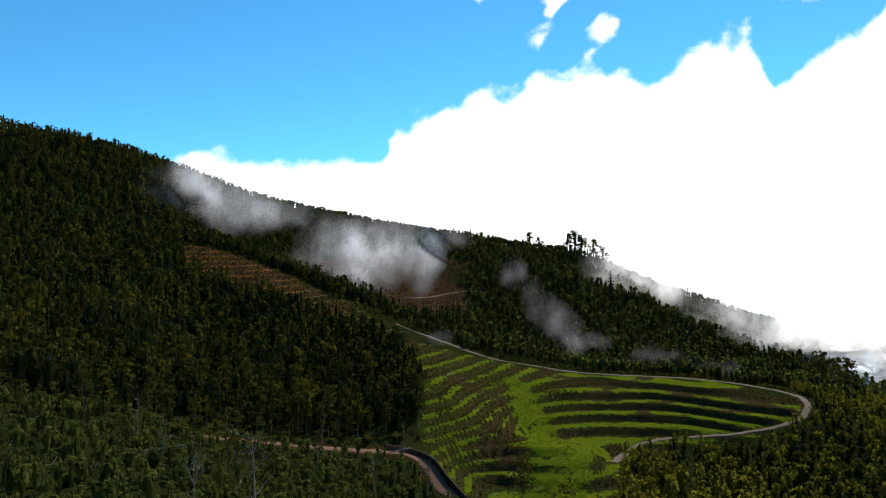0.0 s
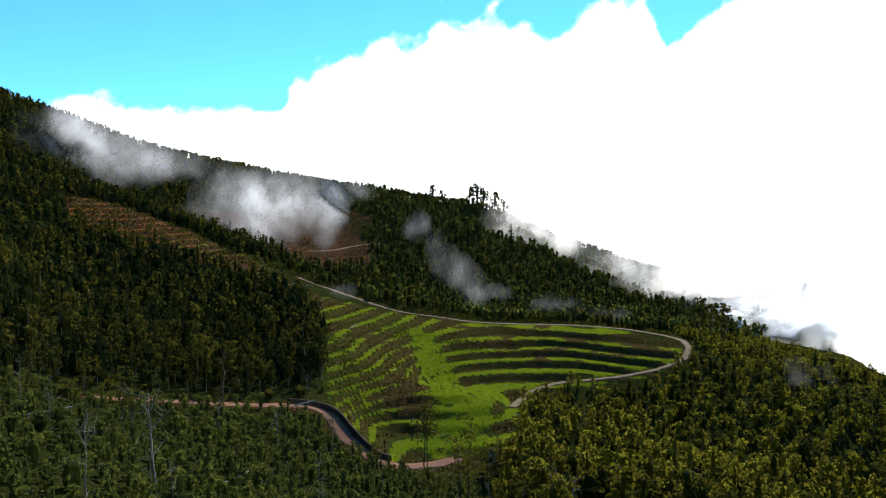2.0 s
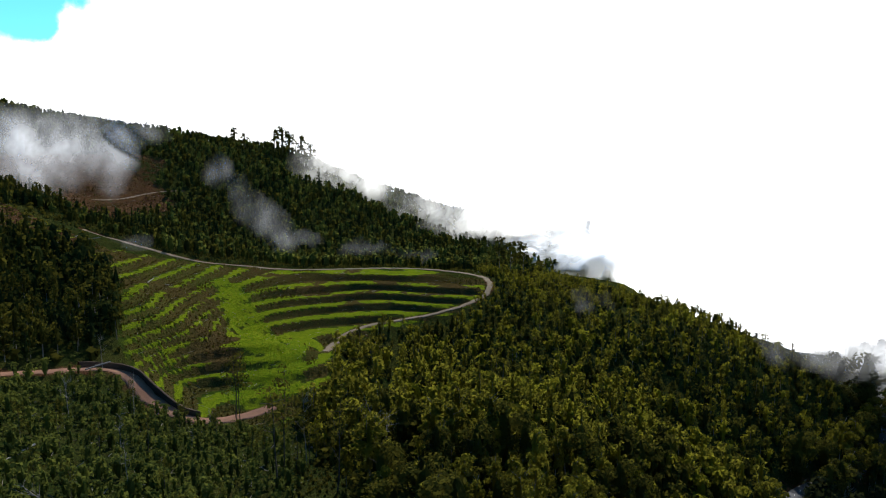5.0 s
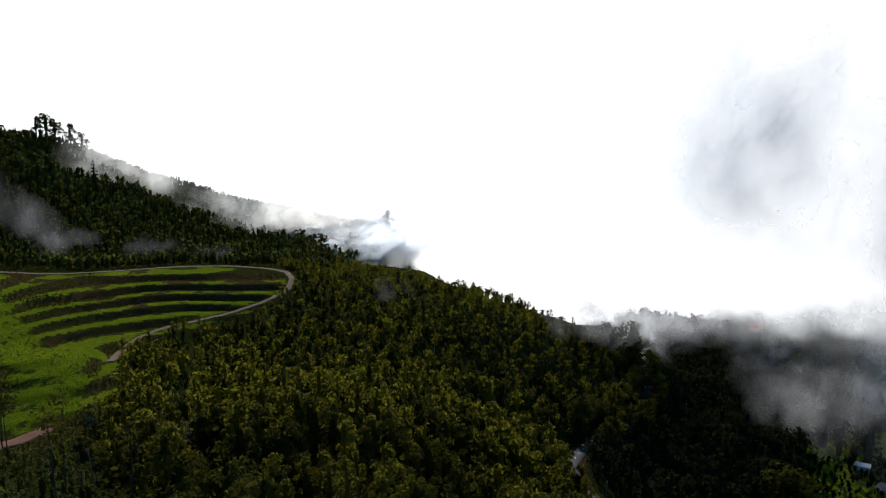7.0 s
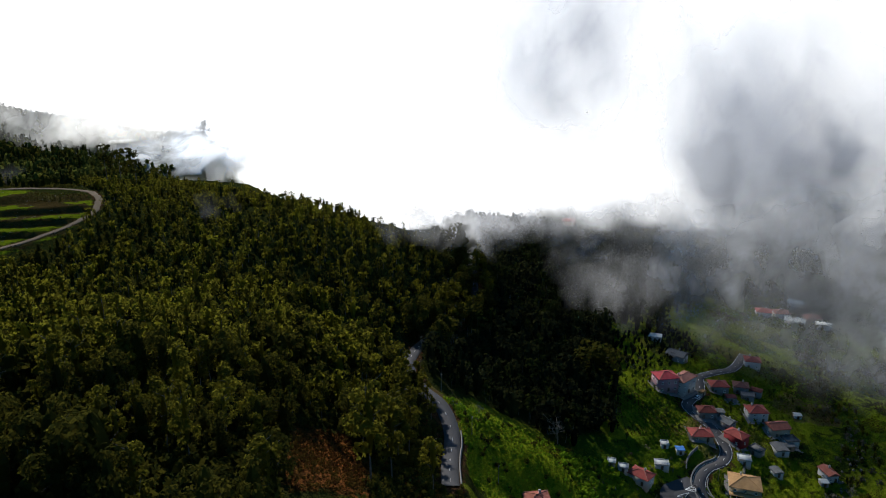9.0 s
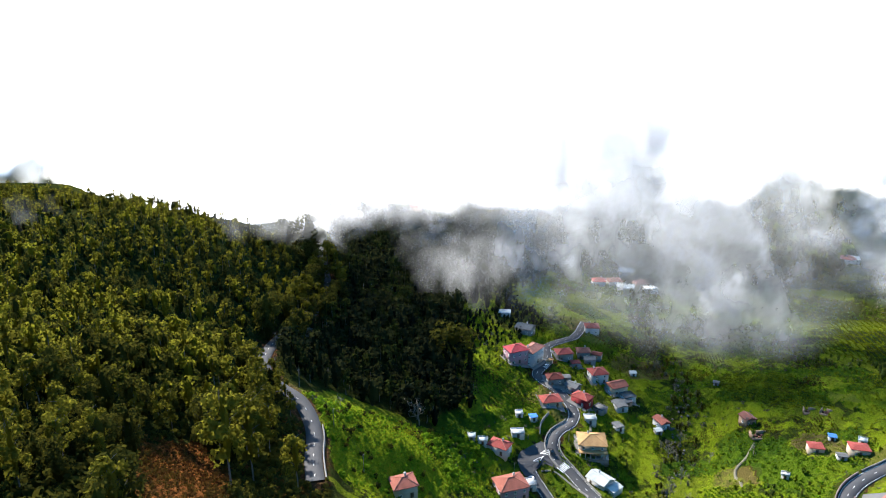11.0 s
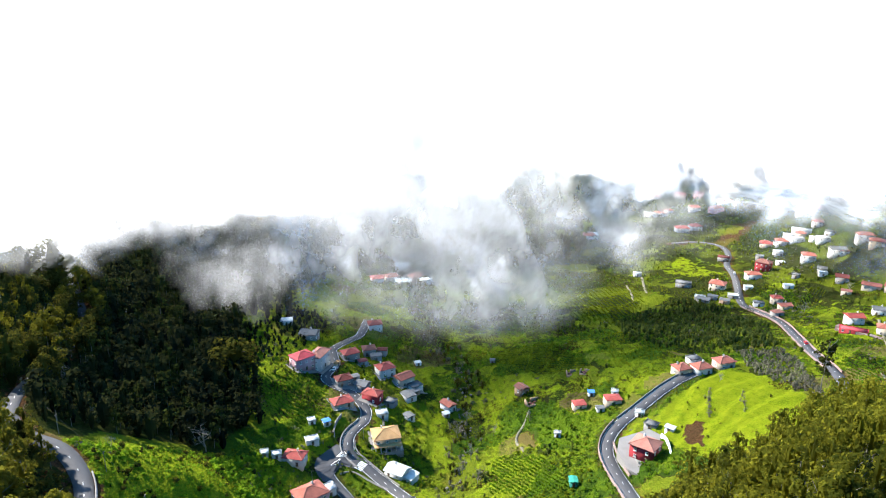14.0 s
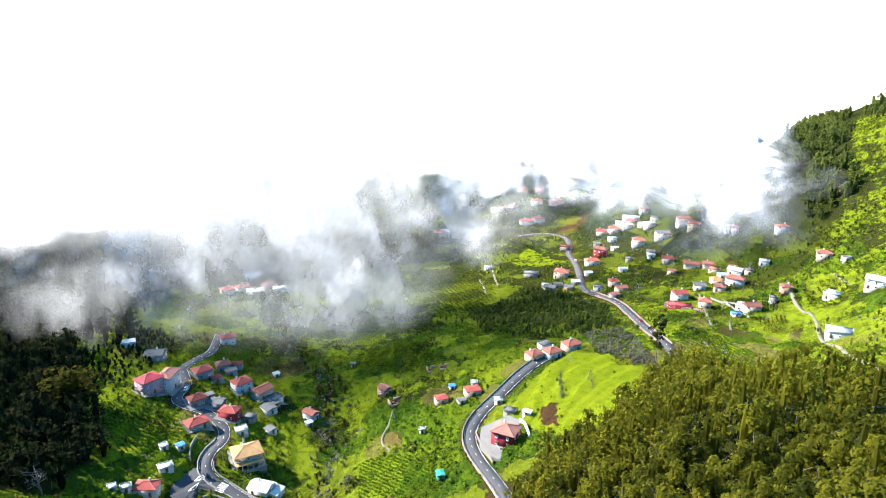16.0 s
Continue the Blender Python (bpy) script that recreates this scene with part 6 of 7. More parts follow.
UPPER_HOUSES_MORE = [
    (399, -344, 9.3, 6.8, 3.7, -121, 'hip', 'orange', 'cream'),
    (379, -344, 5.1, 4.2, 2.8, -112, 'gable', 'grey', 'white'),
    (435, -325, 6.8, 5.1, 3.7, -127, 'flat', 'white', 'white'),
    (519, -348, 6.0, 5.1, 5.6, -124, 'flat', 'white', 'white'),
    (512, -350, 5.1, 5.1, 4.6, -114, 'hip', 'orange', 'white'),
    (474, -366, 9.3, 6.8, 4.6, -98, 'hip', 'orange', 'white'),
    (583, -343, 12.8, 8.5, 7.4, -100, 'hip', 'orange', 'white'),
    (557, -338, 11.0, 8.5, 5.6, -121, 'hip', 'orange', 'cream'),
    (573, -316, 11.9, 8.5, 6.5, -99, 'gable', 'grey', 'white'),
    (506, -286, 8.5, 7.6, 4.6, -119, 'gable', 'dark', 'grey'),
]
FAR_HOUSES = [
    (590, -263, 11.7, 9.0, 7.6, -134, 'hip', 'old', 'crimson'),
    (560, -242, 11.7, 8.1, 4.8, -93, 'hip', 'orange', 'white'),
    (530, -202, 11.7, 9.9, 5.7, -121, 'hip', 'orange', 'cream'),
    (553, -182, 12.6, 8.1, 3.8, -108, 'flat', 'grey', 'grey'),
    (658, -293, 11.7, 9.0, 3.8, -114, 'hip', 'red', 'cream'),
    (649, -303, 10.8, 8.1, 5.7, -105, 'hip', 'orange', 'white'),
    (582, -297, 10.8, 9.0, 6.6, -107, 'hip', 'orange', 'white'),
    (674, -333, 18.0, 10.8, 5.7, -116, 'flat', 'pale', 'white'),
    (645, -315, 12.6, 8.1, 5.7, -96, 'flat', 'white', 'white'),
    (754, -371, 12.6, 9.9, 5.7, -106, 'hip', 'orange', 'white'),
    (772, -392, 12.6, 9.9, 5.7, -117, 'hip', 'orange', 'white'),
    (879, -293, 14.4, 9.9, 5.7, -98, 'hip', 'orange', 'white'),
    (851, -311, 16.2, 10.8, 6.6, -70, 'hip', 'orange', 'rose'),
    (888, -335, 16.2, 10.8, 4.8, -91, 'hip', 'orange', 'white'),
    (767, -244, 14.4, 9.9, 5.7, -88, 'hip', 'red', 'white'),
]
FAR_HOUSES_MORE = [
    (783, -264, 12.6, 10.8, 5.7, -79, 'hip', 'red', 'white'),
    (955, -322, 12.6, 9.9, 7.6, -109, 'hip', 'red', 'rose'),
    (966, -350, 13.5, 9.9, 5.7, -80, 'hip', 'orange', 'white'),
    (982, -371, 13.5, 9.9, 5.7, -81, 'hip', 'orange', 'white'),
    (1027, -399, 14.4, 10.8, 5.7, -81, 'hip', 'orange', 'white'),
    (864, -233, 16.2, 10.8, 4.8, -105, 'flat', 'white', 'white'),
    (870, -247, 12.6, 9.0, 5.7, -86, 'hip', 'orange', 'white'),
    (968, -300, 14.4, 10.8, 4.8, -107, 'hip', 'orange', 'white'),
    (962, -263, 16.2, 10.8, 4.8, -95, 'hip', 'old', 'white'),
    (636, -245, 10.8, 7.2, 3.8, -111, 'flat', 'dark', 'grey'),
    (777, -423, 10.8, 8.1, 4.8, -119, 'hip', 'orange', 'white'),
]
MIST_HOUSES = [
    (563, 80, 11.0, 9.0, 5.0, -72, 'hip', 'red', 'white'),
    (578, 69, 12.0, 9.0, 5.0, -63, 'hip', 'old', 'white'),
    (569, 58, 14.0, 9.0, 4.0, -84, 'gable', 'pale', 'white'),
    (589, 48, 11.0, 9.0, 5.0, -55, 'hip', 'old', 'cream'),
    (580, 38, 12.0, 8.0, 4.0, -76, 'flat', 'pale', 'white'),
    (620, 64, 12.0, 9.0, 5.0, -94, 'gable', 'pale', 'white'),
    (712, 317, 14.0, 11.0, 6.0, -66, 'hip', 'red', 'cream'),
    (816, 191, 12.0, 9.0, 6.0, -77, 'hip', 'red', 'cream'),
    (417, 121, 8.0, 6.0, 3.0, -74, 'gable', 'pale', 'white'),
    (768, -139, 14.0, 10.0, 6.0, -100, 'hip', 'old', 'white'),
    (770, -143, 14.0, 10.0, 6.0, -101, 'gable', 'pale', 'white'),
]


# ---- building parts ----
def part(name, me, parent, label="", basis=None):
    ob = new(name, me)
    ob.parent = parent
    if basis is not None:
        ob.matrix_basis = basis
    return tagged(ob, label)


def solid(name, verts, faces, mats):
    """A small mesh with faces of any number of corners."""
    me = bpy.data.meshes.new(name)
    me.from_pydata([tuple(v) for v in verts], [], [tuple(f) for f in faces])
    for m in mats:
        me.materials.append(m)
    return me


WINDOW_WHITE = worn("window_frame_paint", (0.72, 0.7, 0.66), 0.85, 3.0, 0.6)


def ring_mesh(name, w, h, t, depth, mat):
    """A rectangular frame as one closed ring."""
    v = [(sx * (w / 2 - i * t), d * depth / 2, sz * (h / 2 - i * t)) for d in (-1, 1) for i in (0, 1) for sx, sz in ((-1, -1), (1, -1), (1, 1), (-1, 1))]
    f = []
    for k in range(4):
        n = (k + 1) % 4
        f += [(k, n, 4 + n, 4 + k), (8 + n, 8 + k, 12 + k, 12 + n), (n, k, 8 + k, 8 + n), (4 + k, 4 + n, 12 + n, 12 + k)]
    return mesh(name, v, f, [mat])


WINDOW_FRAME = ring_mesh("window", 1.12, 1.32, 0.12, 0.16, WINDOW_WHITE)
WINDOW_SILL = boxes_mesh("window_sill", [(0, -0.06, -0.72, 1.3, 0.3, 0.1)], [WINDOW_WHITE])
GLAZING_BAR = boxes_mesh("glazing_bar", [(0, -0.02, 0, 0.06, 0.08, 1.1)], [WINDOW_WHITE])
PANE = boxes_mesh("pane", [(0, 0.02, 0, 0.9, 0.04, 1.1)], [GLASS])
DOOR = boxes_mesh("door", [(0, 0, 1.0, 0.95, 0.12, 2.0), (-0.55, -0.02, 1.03, 0.12, 0.18, 2.1), (0.55, -0.02, 1.03, 0.12, 0.18, 2.1), (0, -0.02, 2.12, 1.22, 0.18, 0.12), (0.3, -0.09, 1.0, 0.08, 0.08, 0.14)], [DOOR_WOOD])
CHIMNEY = boxes_mesh("chimney", [(0, 0, 0, 0.7, 0.7, 1.8), (0, 0, 0.95, 0.9, 0.9, 0.14), (0, 0, 1.15, 0.5, 0.5, 0.28)], [WALLS["white"]])


def hip_roof(w, d, pitch, over, mat, gable):
    W, D = w / 2 + over, d / 2 + over
    rise = min(W, D) * pitch
    along = W >= D
    r = (W if along else D) if gable else max(0.0, abs(W - D))
    ends = [(-r, 0, rise), (r, 0, rise)] if along else [(0, -r, rise), (0, r, rise)]
    e = [(-W, -D, 0), (W, -D, 0), (W, D, 0), (-W, D, 0)]
    low = [(x, y, -0.22) for x, y, _ in e]
    v = e + low + ends
    if along:
        f = [(0, 1, 9, 8), (1, 2, 9), (2, 3, 8, 9), (3, 0, 8)]
    else:
        f = [(0, 1, 8), (1, 2, 9, 8), (2, 3, 9), (3, 0, 8, 9)]
    f += [(7, 6, 5, 4), (0, 4, 5, 1), (1, 5, 6, 2), (2, 6, 7, 3), (3, 7, 4, 0)]
    return solid("roof", v, f, [mat]), e, ends, rise, along


def ridge_mesh(e, ends, gable, along, mat):
    """Rounded cap tiles along the ridge and the hips."""
    segs = [(ends[0], ends[1])]
    if not gable:
        near = [(0, 0), (3, 0), (1, 1), (2, 1)] if along else [(0, 0), (1, 0), (2, 1), (3, 1)]
        segs += [(e[i], ends[k]) for i, k in near]
    v, f = [], []
    for a, b in segs:
        a, b = Vector(a), Vector(b)
        if (b - a).length < 0.3:
            continue
        t = (b - a).normalized()
        s = t.cross(Vector((0, 0, 1))).normalized() * 0.17
        o = len(v)
        for p in (a, b):
            v += [p - s, p + Vector((0, 0, 0.15)) - s * 0.5, p + Vector((0, 0, 0.15)) + s * 0.5, p + s]
        f += [(o, o + 1, o + 5, o + 4), (o + 1, o + 2, o + 6, o + 5), (o + 2, o + 3, o + 7, o + 6)]
    return solid("ridge_tiles", v, f, [mat])


HOUSE_WORDS = dict(red="red tiled", orange="orange tiled", old="weathered red tiled", dark="dark red tiled", tan="sandy tiled", salmon="salmon tiled", grey="grey", pale="pale sheet", white="white", blue="blue", green="green", crimson="crimson")


def glaze(window, near):
    part("pane", PANE, window)
    if near:
        part("window_sill", WINDOW_SILL, window)
        part("glazing_bar", GLAZING_BAR, window)


def house(x, y, w, d, h, turn, style, roof, wall, rng):
    c, s = math.cos(radians(turn)), math.sin(radians(turn))
    cx = [x + c * a - s * b for a, b in ((-w / 2, -d / 2), (w / 2, -d / 2), (w / 2, d / 2), (-w / 2, d / 2), (0, 0))]
    cy = [y + s * a + c * b for a, b in ((-w / 2, -d / 2), (w / 2, -d / 2), (w / 2, d / 2), (-w / 2, d / 2), (0, 0))]
    z = float(np.mean(ground_height(np.array(cx), np.array(cy))))
    small = w * d < 50 and h < 3.4
    kind = "shed" if small else "house"
    if style == "ruin":
        kind = "ruin"
    ob = new(kind, None)
    ob.matrix_basis = pose(x, y, z, 0, 0, turn)
    form = {"hip": "hipped", "gable": "pitched", "flat": "flat"}.get(style, "fallen")
    tagged(ob, f"{wall} {'walled ' + kind} with a {form} {HOUSE_WORDS[roof]} roof" if style != "ruin" else "roofless brown stone ruin with broken walls", kind, group="buildings of the valley")
    mat = WALLS[wall]
    near = math.hypot(x, y) < 480
    if style == "ruin":
        part("wall", boxes_mesh("wall", [(-w / 2, 0, 0.2, 0.5, d, h), (w / 2, 0, -0.3, 0.5, d, h - 1), (0, -d / 2, -0.6, w, 0.5, h - 0.8), (w * 0.2, d / 2, 0.3, w * 0.6, 0.5, h)], [mat]), ob)
        for box in ((-w * 0.2, 0, 0.1, 1.6, 1.2, 0.8), (w * 0.2, d * 0.2, 0.1, 1.1, 1.5, 0.6), (0, -d * 0.2, 0.0, 1.4, 0.9, 0.7)):
            part("rubble", boxes_mesh("rubble", [box], [ROOFS["old"]]), ob)
        return ob
    part("wall", boxes_mesh("wall", [(0, 0, (h - 3) / 2, w, d, h + 3)], [mat]), ob)
    if style == "flat":
        top = boxes_mesh("roof", [(0, 0, 0.12, w + 0.5, d + 0.5, 0.24), (0, -d / 2 - 0.1, 0.42, w + 0.5, 0.22, 0.4), (0, d / 2 + 0.1, 0.42, w + 0.5, 0.22, 0.4), (-w / 2 - 0.1, 0, 0.42, 0.22, d, 0.4), (w / 2 + 0.1, 0, 0.42, 0.22, d, 0.4)], [ROOFS[roof]])
        part("roof", top, ob, basis=Matrix.Translation((0, 0, h)))
        rise = 0.0
    else:
        me, e, ends, rise, along = hip_roof(w, d, 0.2 if small else 0.42 if style == "hip" else 0.4, 0.3 if small else 0.55, ROOFS[roof], style == "gable")
        top = part("roof", me, ob, basis=Matrix.Translation((0, 0, h + 0.22)))
        if not small:
            part("ridge_tiles", ridge_mesh(e, ends, style == "gable", along, ROOFS["salmon" if roof in ("red", "orange", "salmon", "crimson", "old") else roof]), top)
            if rng.random() < 0.7:
                part("chimney", CHIMNEY, ob, "white chimney", Matrix.Translation((w * rng.uniform(-0.25, 0.25), d * 0.18, h + 0.22 + rise * 0.75)))
    if small:
        part("door", DOOR, ob, basis=Matrix.Translation((0, -d / 2 - 0.04, -0.05)))
        return ob
    floors = 2 if h > 5.2 else 1
    cols = max(2, int(w // 3.6))
    door_col = int(rng.integers(0, cols))
    for f in range(floors):
        zc = 1.55 + f * (h - 0.3) / floors
        for i in range(cols):
            u = -w / 2 + (i + 0.5) * w / cols
            if f == 0 and i == door_col:
                part("door", DOOR, ob, basis=Matrix.Translation((u, -d / 2 - 0.04, 0)))
                continue
            win = part("window", WINDOW_FRAME, ob, basis=Matrix.Translation((u, -d / 2 - 0.05, zc)))
            glaze(win, near)
        rows = max(1, int(d // 4.0)) if near else 1
        for sgn, ang in ((1, 90), (-1, -90)):
            for i in range(rows):
                v = -d / 2 + (i + 0.5) * d / rows
                win = part("window", WINDOW_FRAME, ob, basis=pose(sgn * (w / 2 + 0.05), v, zc, 0, 0, ang))
                glaze(win, near)
    if roof == "tan":
        part("veranda_roof", boxes_mesh("veranda_roof", [(0, -d / 2 - 1.6, 3.3, w + 0.6, 3.4, 0.22)], [ROOFS["tan"]]), ob)
        for i in range(6):
            part("pillar", boxes_mesh("pillar", [(0, 0, 0.2, 0.35, 0.35, 6.0), (0, 0, 3.1, 0.5, 0.5, 0.2)], [WALLS["white"]]) if i == 0 else bpy.data.meshes["pillar"], ob, basis=Matrix.Translation((-w / 2 + 0.3 + i * (w - 0.6) / 5, -d / 2 - 3.0, 0)))
        part("terrace", boxes_mesh("terrace", [(0, -d / 2 - 1.8, -1.6, w + 1.5, 4.2, 3.0), (0, -d / 2 - 3.8, 0.3, w + 1.5, 0.15, 0.9)], [CONCRETE]), ob, "grey concrete terrace with a parapet")
    return ob


for block in (FAR_EXTRA, FAR_EXTRA_MORE, UPPER_EXTRA, HAMLET_SHEDS, HAMLET, HAMLET_MORE, EAST_BANK_HOUSES, EAST_BANK_HOUSES_MORE, UPPER_HOUSES, UPPER_HOUSES_MORE, FAR_HOUSES, FAR_HOUSES_MORE, MIST_HOUSES):
    rng = np.random.default_rng(len(block) + int(abs(block[0][0])))
    for row in block:
        house(*row, rng)


# ---- garden growth round the houses of the hamlet ----
sp = scatter([(250, 18), (300, 14), (420, 30), (450, 100), (372, 118), (300, 98), (262, 92), (246, 70)], 4.2, 71, thin=0.6, roads=1.5)
homes = np.array([row[:2] for row in HAMLET + HAMLET_MORE + HAMLET_SHEDS], float)
sp = sp[np.sqrt(((sp[:, None] - homes) ** 2).sum(-1)).min(1) > 7.5]
half = rough_noise(sp[:, 0], sp[:, 1], 14, 2, 73) > 0
grow("garden_shrubs", "dark green shrubs and fruit trees between the houses", sp[half], heights_of(sp[half], 1.2, 4.2), "broad", LEAF_HILL, BARK, 50, 0.09, 0.012, "shrub")
grow("garden_shrubs", "yellow green garden bushes between the houses", sp[~half], heights_of(sp[~half], 0.8, 2.6), "tuft", LEAF_BUSH, BARK, 24, 0.24, 0, "shrub")


# ---- paved yards of the hamlet ----
for x, y, w, d, h, turn, style, roof, wall in HAMLET[:12]:
    c, s = math.cos(radians(turn)), math.sin(radians(turn))
    a, b = w / 2 + 1.6, d / 2 + 2.4
    ring = [(u * a, v * b) for u, v in ((-1, -1), (0, -1.05), (1, -1), (1.05, 0), (1, 0.9), (0, 1), (-1, 0.9), (-1.05, 0))]
    draped("paved_yard", [(x + c * u - s * v, y + s * u + c * v) for u, v in ring], 0.15, CONCRETE, "worn grey concrete yard round a house", category="paving", kind="structure")


# ---- forecourt of the crimson house ----
def slab(name, outline, top, depth, mat, label):
    n = len(outline)
    v = [(x, y, top) for x, y in outline] + [(x, y, top - depth) for x, y in outline]
    f = [tuple(range(n)), tuple(range(2 * n - 1, n - 1, -1))] + [(i, n + i, n + (i + 1) % n, (i + 1) % n) for i in range(n)]
    return tagged(new(name, solid(name, v, f, [mat])), label, "paving", kind="structure")


slab("forecourt", [(266, -67), (256, -64), (243, -66), (236, -72), (239, -80), (250, -85), (268, -87), (274, -82)], float(lie(np.array([253.0]), np.array([-75.0]))[0]) + 0.1, 5.0, CONCRETE, "pale concrete forecourt round the crimson house")
slab("terrace_wall", [(400, -229), (378, -247), (376, -244), (398, -226)], float(lie(np.array([388.0]), np.array([-237.0]))[0]) + 1.2, 6.0, STONE_WALL, "long brown retaining wall below the upper houses")


# ---- cars ----
def car(x, y, turn, paint, label):
    z = float(ground_height(np.array([x]), np.array([y]))[0]) + 0.3
    ob = new("car", None)
    ob.matrix_basis = pose(x, y, z, 0, 0, turn)
    tagged(ob, label, "car", group="cars on the roads")
    m = CAR_PAINTS[paint]
    v, f = [], []
    for px, zs in ((-2.05, (0.45, 0.75)), (-1.95, (0.3, 0.85)), (-0.9, (0.28, 0.95)), (1.0, (0.28, 0.95)), (1.95, (0.3, 0.85)), (2.05, (0.4, 0.7))):
        v += [(px, -0.85, zs[0]), (px, 0.85, zs[0]), (px, 0.8, zs[1]), (px, -0.8, zs[1])]
    for i in range(5):
        o = 4 * i
        f += [(o + k, o + (k + 1) % 4, o + 4 + (k + 1) % 4, o + 4 + k) for k in range(4)]
    f += [(3, 2, 1, 0), (20, 21, 22, 23)]
    part("body", solid("body", v, f, [m]), ob)
    part("cabin", solid("cabin", [(-1.75, -0.78, 0.9), (1.0, -0.78, 0.9), (1.0, 0.78, 0.9), (-1.75, 0.78, 0.9), (-1.35, -0.62, 1.45), (0.35, -0.62, 1.45), (0.35, 0.62, 1.45), (-1.35, 0.62, 1.45)], [(0, 1, 5, 4), (1, 2, 6, 5), (2, 3, 7, 6), (3, 0, 4, 7)], [GLASS]), ob, "dark glazed cabin")
    part("car_roof", boxes_mesh("car_roof", [(-0.5, 0, 1.47, 1.75, 1.28, 0.06)], [m]), ob)
    for wx in (-1.3, 1.3):
        for wy in (-0.8, 0.8):
            a = [2 * math.pi * k / 12 for k in range(12)]
            ring = [(0.32 * math.cos(t), -0.1, 0.32 * math.sin(t)) for t in a] + [(0.32 * math.cos(t), 0.1, 0.32 * math.sin(t)) for t in a]
            faces = [(k, (k + 1) % 12, 12 + (k + 1) % 12, 12 + k) for k in range(12)] + [tuple(range(12)), tuple(range(23, 11, -1))]
            wheel = part("wheel", solid("wheel", ring, faces, [TYRE]), ob, basis=Matrix.Translation((wx, wy, 0.32)))
            part("rim", boxes_mesh("rim", [(0, 0, 0, 0.34, 0.22, 0.34)], [CHROME]), wheel)
    return ob


def car_on(road, at, offset, paint, label):
    x, y, z, sx, sy, q, w = road_frame(road)
    i = int(np.argmin(abs(q - at)))
    car(x[i] + sx[i] * offset, y[i] + sy[i] * offset, math.degrees(math.atan2(sx[i], -sy[i])), paint, label)


car_on("village_road", 62, -1.6, "black", "small black car driving up the village road")
car_on("lower_street", 20, -1.6, "white", "white car at the road junction")
car_on("village_road", 14, 2.4, "black", "black car parked by the village road")
car_on("village_road", 10, 2.6, "grey", "dark grey car parked by the village road")
car_on("village_road", 2, 1.6, "teal", "teal car on the village road")
car_on("upper_road", 112, 1.5, "red", "red car on the upper road")
car_on("upper_road", 330, 1.5, "white", "white van on the upper road")
car_on("village_road", 150, 1.5, "white", "white car outside the old houses")


# ---- poles and wires ----
def pole(x, y, h=8.0):
    z = float(ground_height(np.array([x]), np.array([y]))[0])
    ob = new("utility_pole", None)
    ob.matrix_basis = pose(x, y, z)
    tagged(ob, "weathered wooden utility pole beside the road", "pole", group="utility poles")
    a = [2 * math.pi * k / 8 for k in range(8)]
    v = [(0.14 * math.cos(t), 0.14 * math.sin(t), -0.5) for t in a] + [(0.09 * math.cos(t), 0.09 * math.sin(t), h) for t in a]
    f = [(k, (k + 1) % 8, 8 + (k + 1) % 8, 8 + k) for k in range(8)] + [tuple(range(8, 16))]
    part("shaft", solid("shaft", v, f, [DEAD_WOOD]), ob)
    part("crossarm", boxes_mesh("crossarm", [(0, 0, h - 0.4, 1.4, 0.12, 0.12), (-0.6, 0, h - 0.27, 0.08, 0.08, 0.16), (0.6, 0, h - 0.27, 0.08, 0.08, 0.16)], [DEAD_WOOD]), ob)
    return (x, y, z + h - 0.2)


def wire(a, b, sag=1.2):
    c = bpy.data.curves.new("cable", "CURVE")
    c.dimensions, c.bevel_depth, c.bevel_resolution = "3D", 0.035, 0
    s = c.splines.new("POLY")
    s.points.add(10)
    for i in range(11):
        u = i / 10
        p = Vector(a).lerp(Vector(b), u) - Vector((0, 0, sag * 4 * u * (1 - u)))
        s.points[i].co = (*p, 1)
    c.materials.append(TYRE)
    tagged(new("cable", c), "thin dark overhead cable between poles", "cable", group="overhead cables")


tops = [pole(195, 122), pole(212, 148), pole(188, 106), pole(236, 176)]
wire(tops[0], tops[1])
wire(tops[0], tops[2])
wire(tops[1], tops[3])
for row in ((268, 71), (300, 52), (340, 70), (379, 89), (300, -92)):
    pole(*row, 7.0)


# single trees: x, y, height
SINGLE_RIDGE = [(167, 863, 38.7), (187, 849, 38.8), (175, 860, 30.0), (198, 846, 27.0), (158, 868, 26.0), (112, 882, 24.6), (124, 880, 19.0), (518, 710, 33.1), (508, 716, 18.0)]
SINGLE_SLIM = [(271, 449, 21.1), (181, 737, 27.7), (240, 319, 16.0)]
SINGLE_BROAD = [(333, 127, 26.3), (359, 235, 33.9), (347, 245, 20.4)]
SINGLE_TALL = [(216, 392, 28.0), (228, 398, 26.0), (240, 404, 27.0), (551, 283, 23.9), (560, 276, 24.0), (557, 258, 26.6), (290, -163, 28.7), (-44, 250, 19.8)]
SINGLE_PINE = [(-58, 161, 18.7), (-50, 159, 20.1), (27, 233, 28.2), (32, 178, 30.3), (28, 233, 27.6), (28, 160, 28.6), (37, 181, 22.1), (42, 161, 26.7)]
SINGLE_DEAD = [(-35, 129, 21.1), (39, 181, 23.6), (53, 168, 22.8), (-15, 266, 13.0), (60, 175, 18.8)]
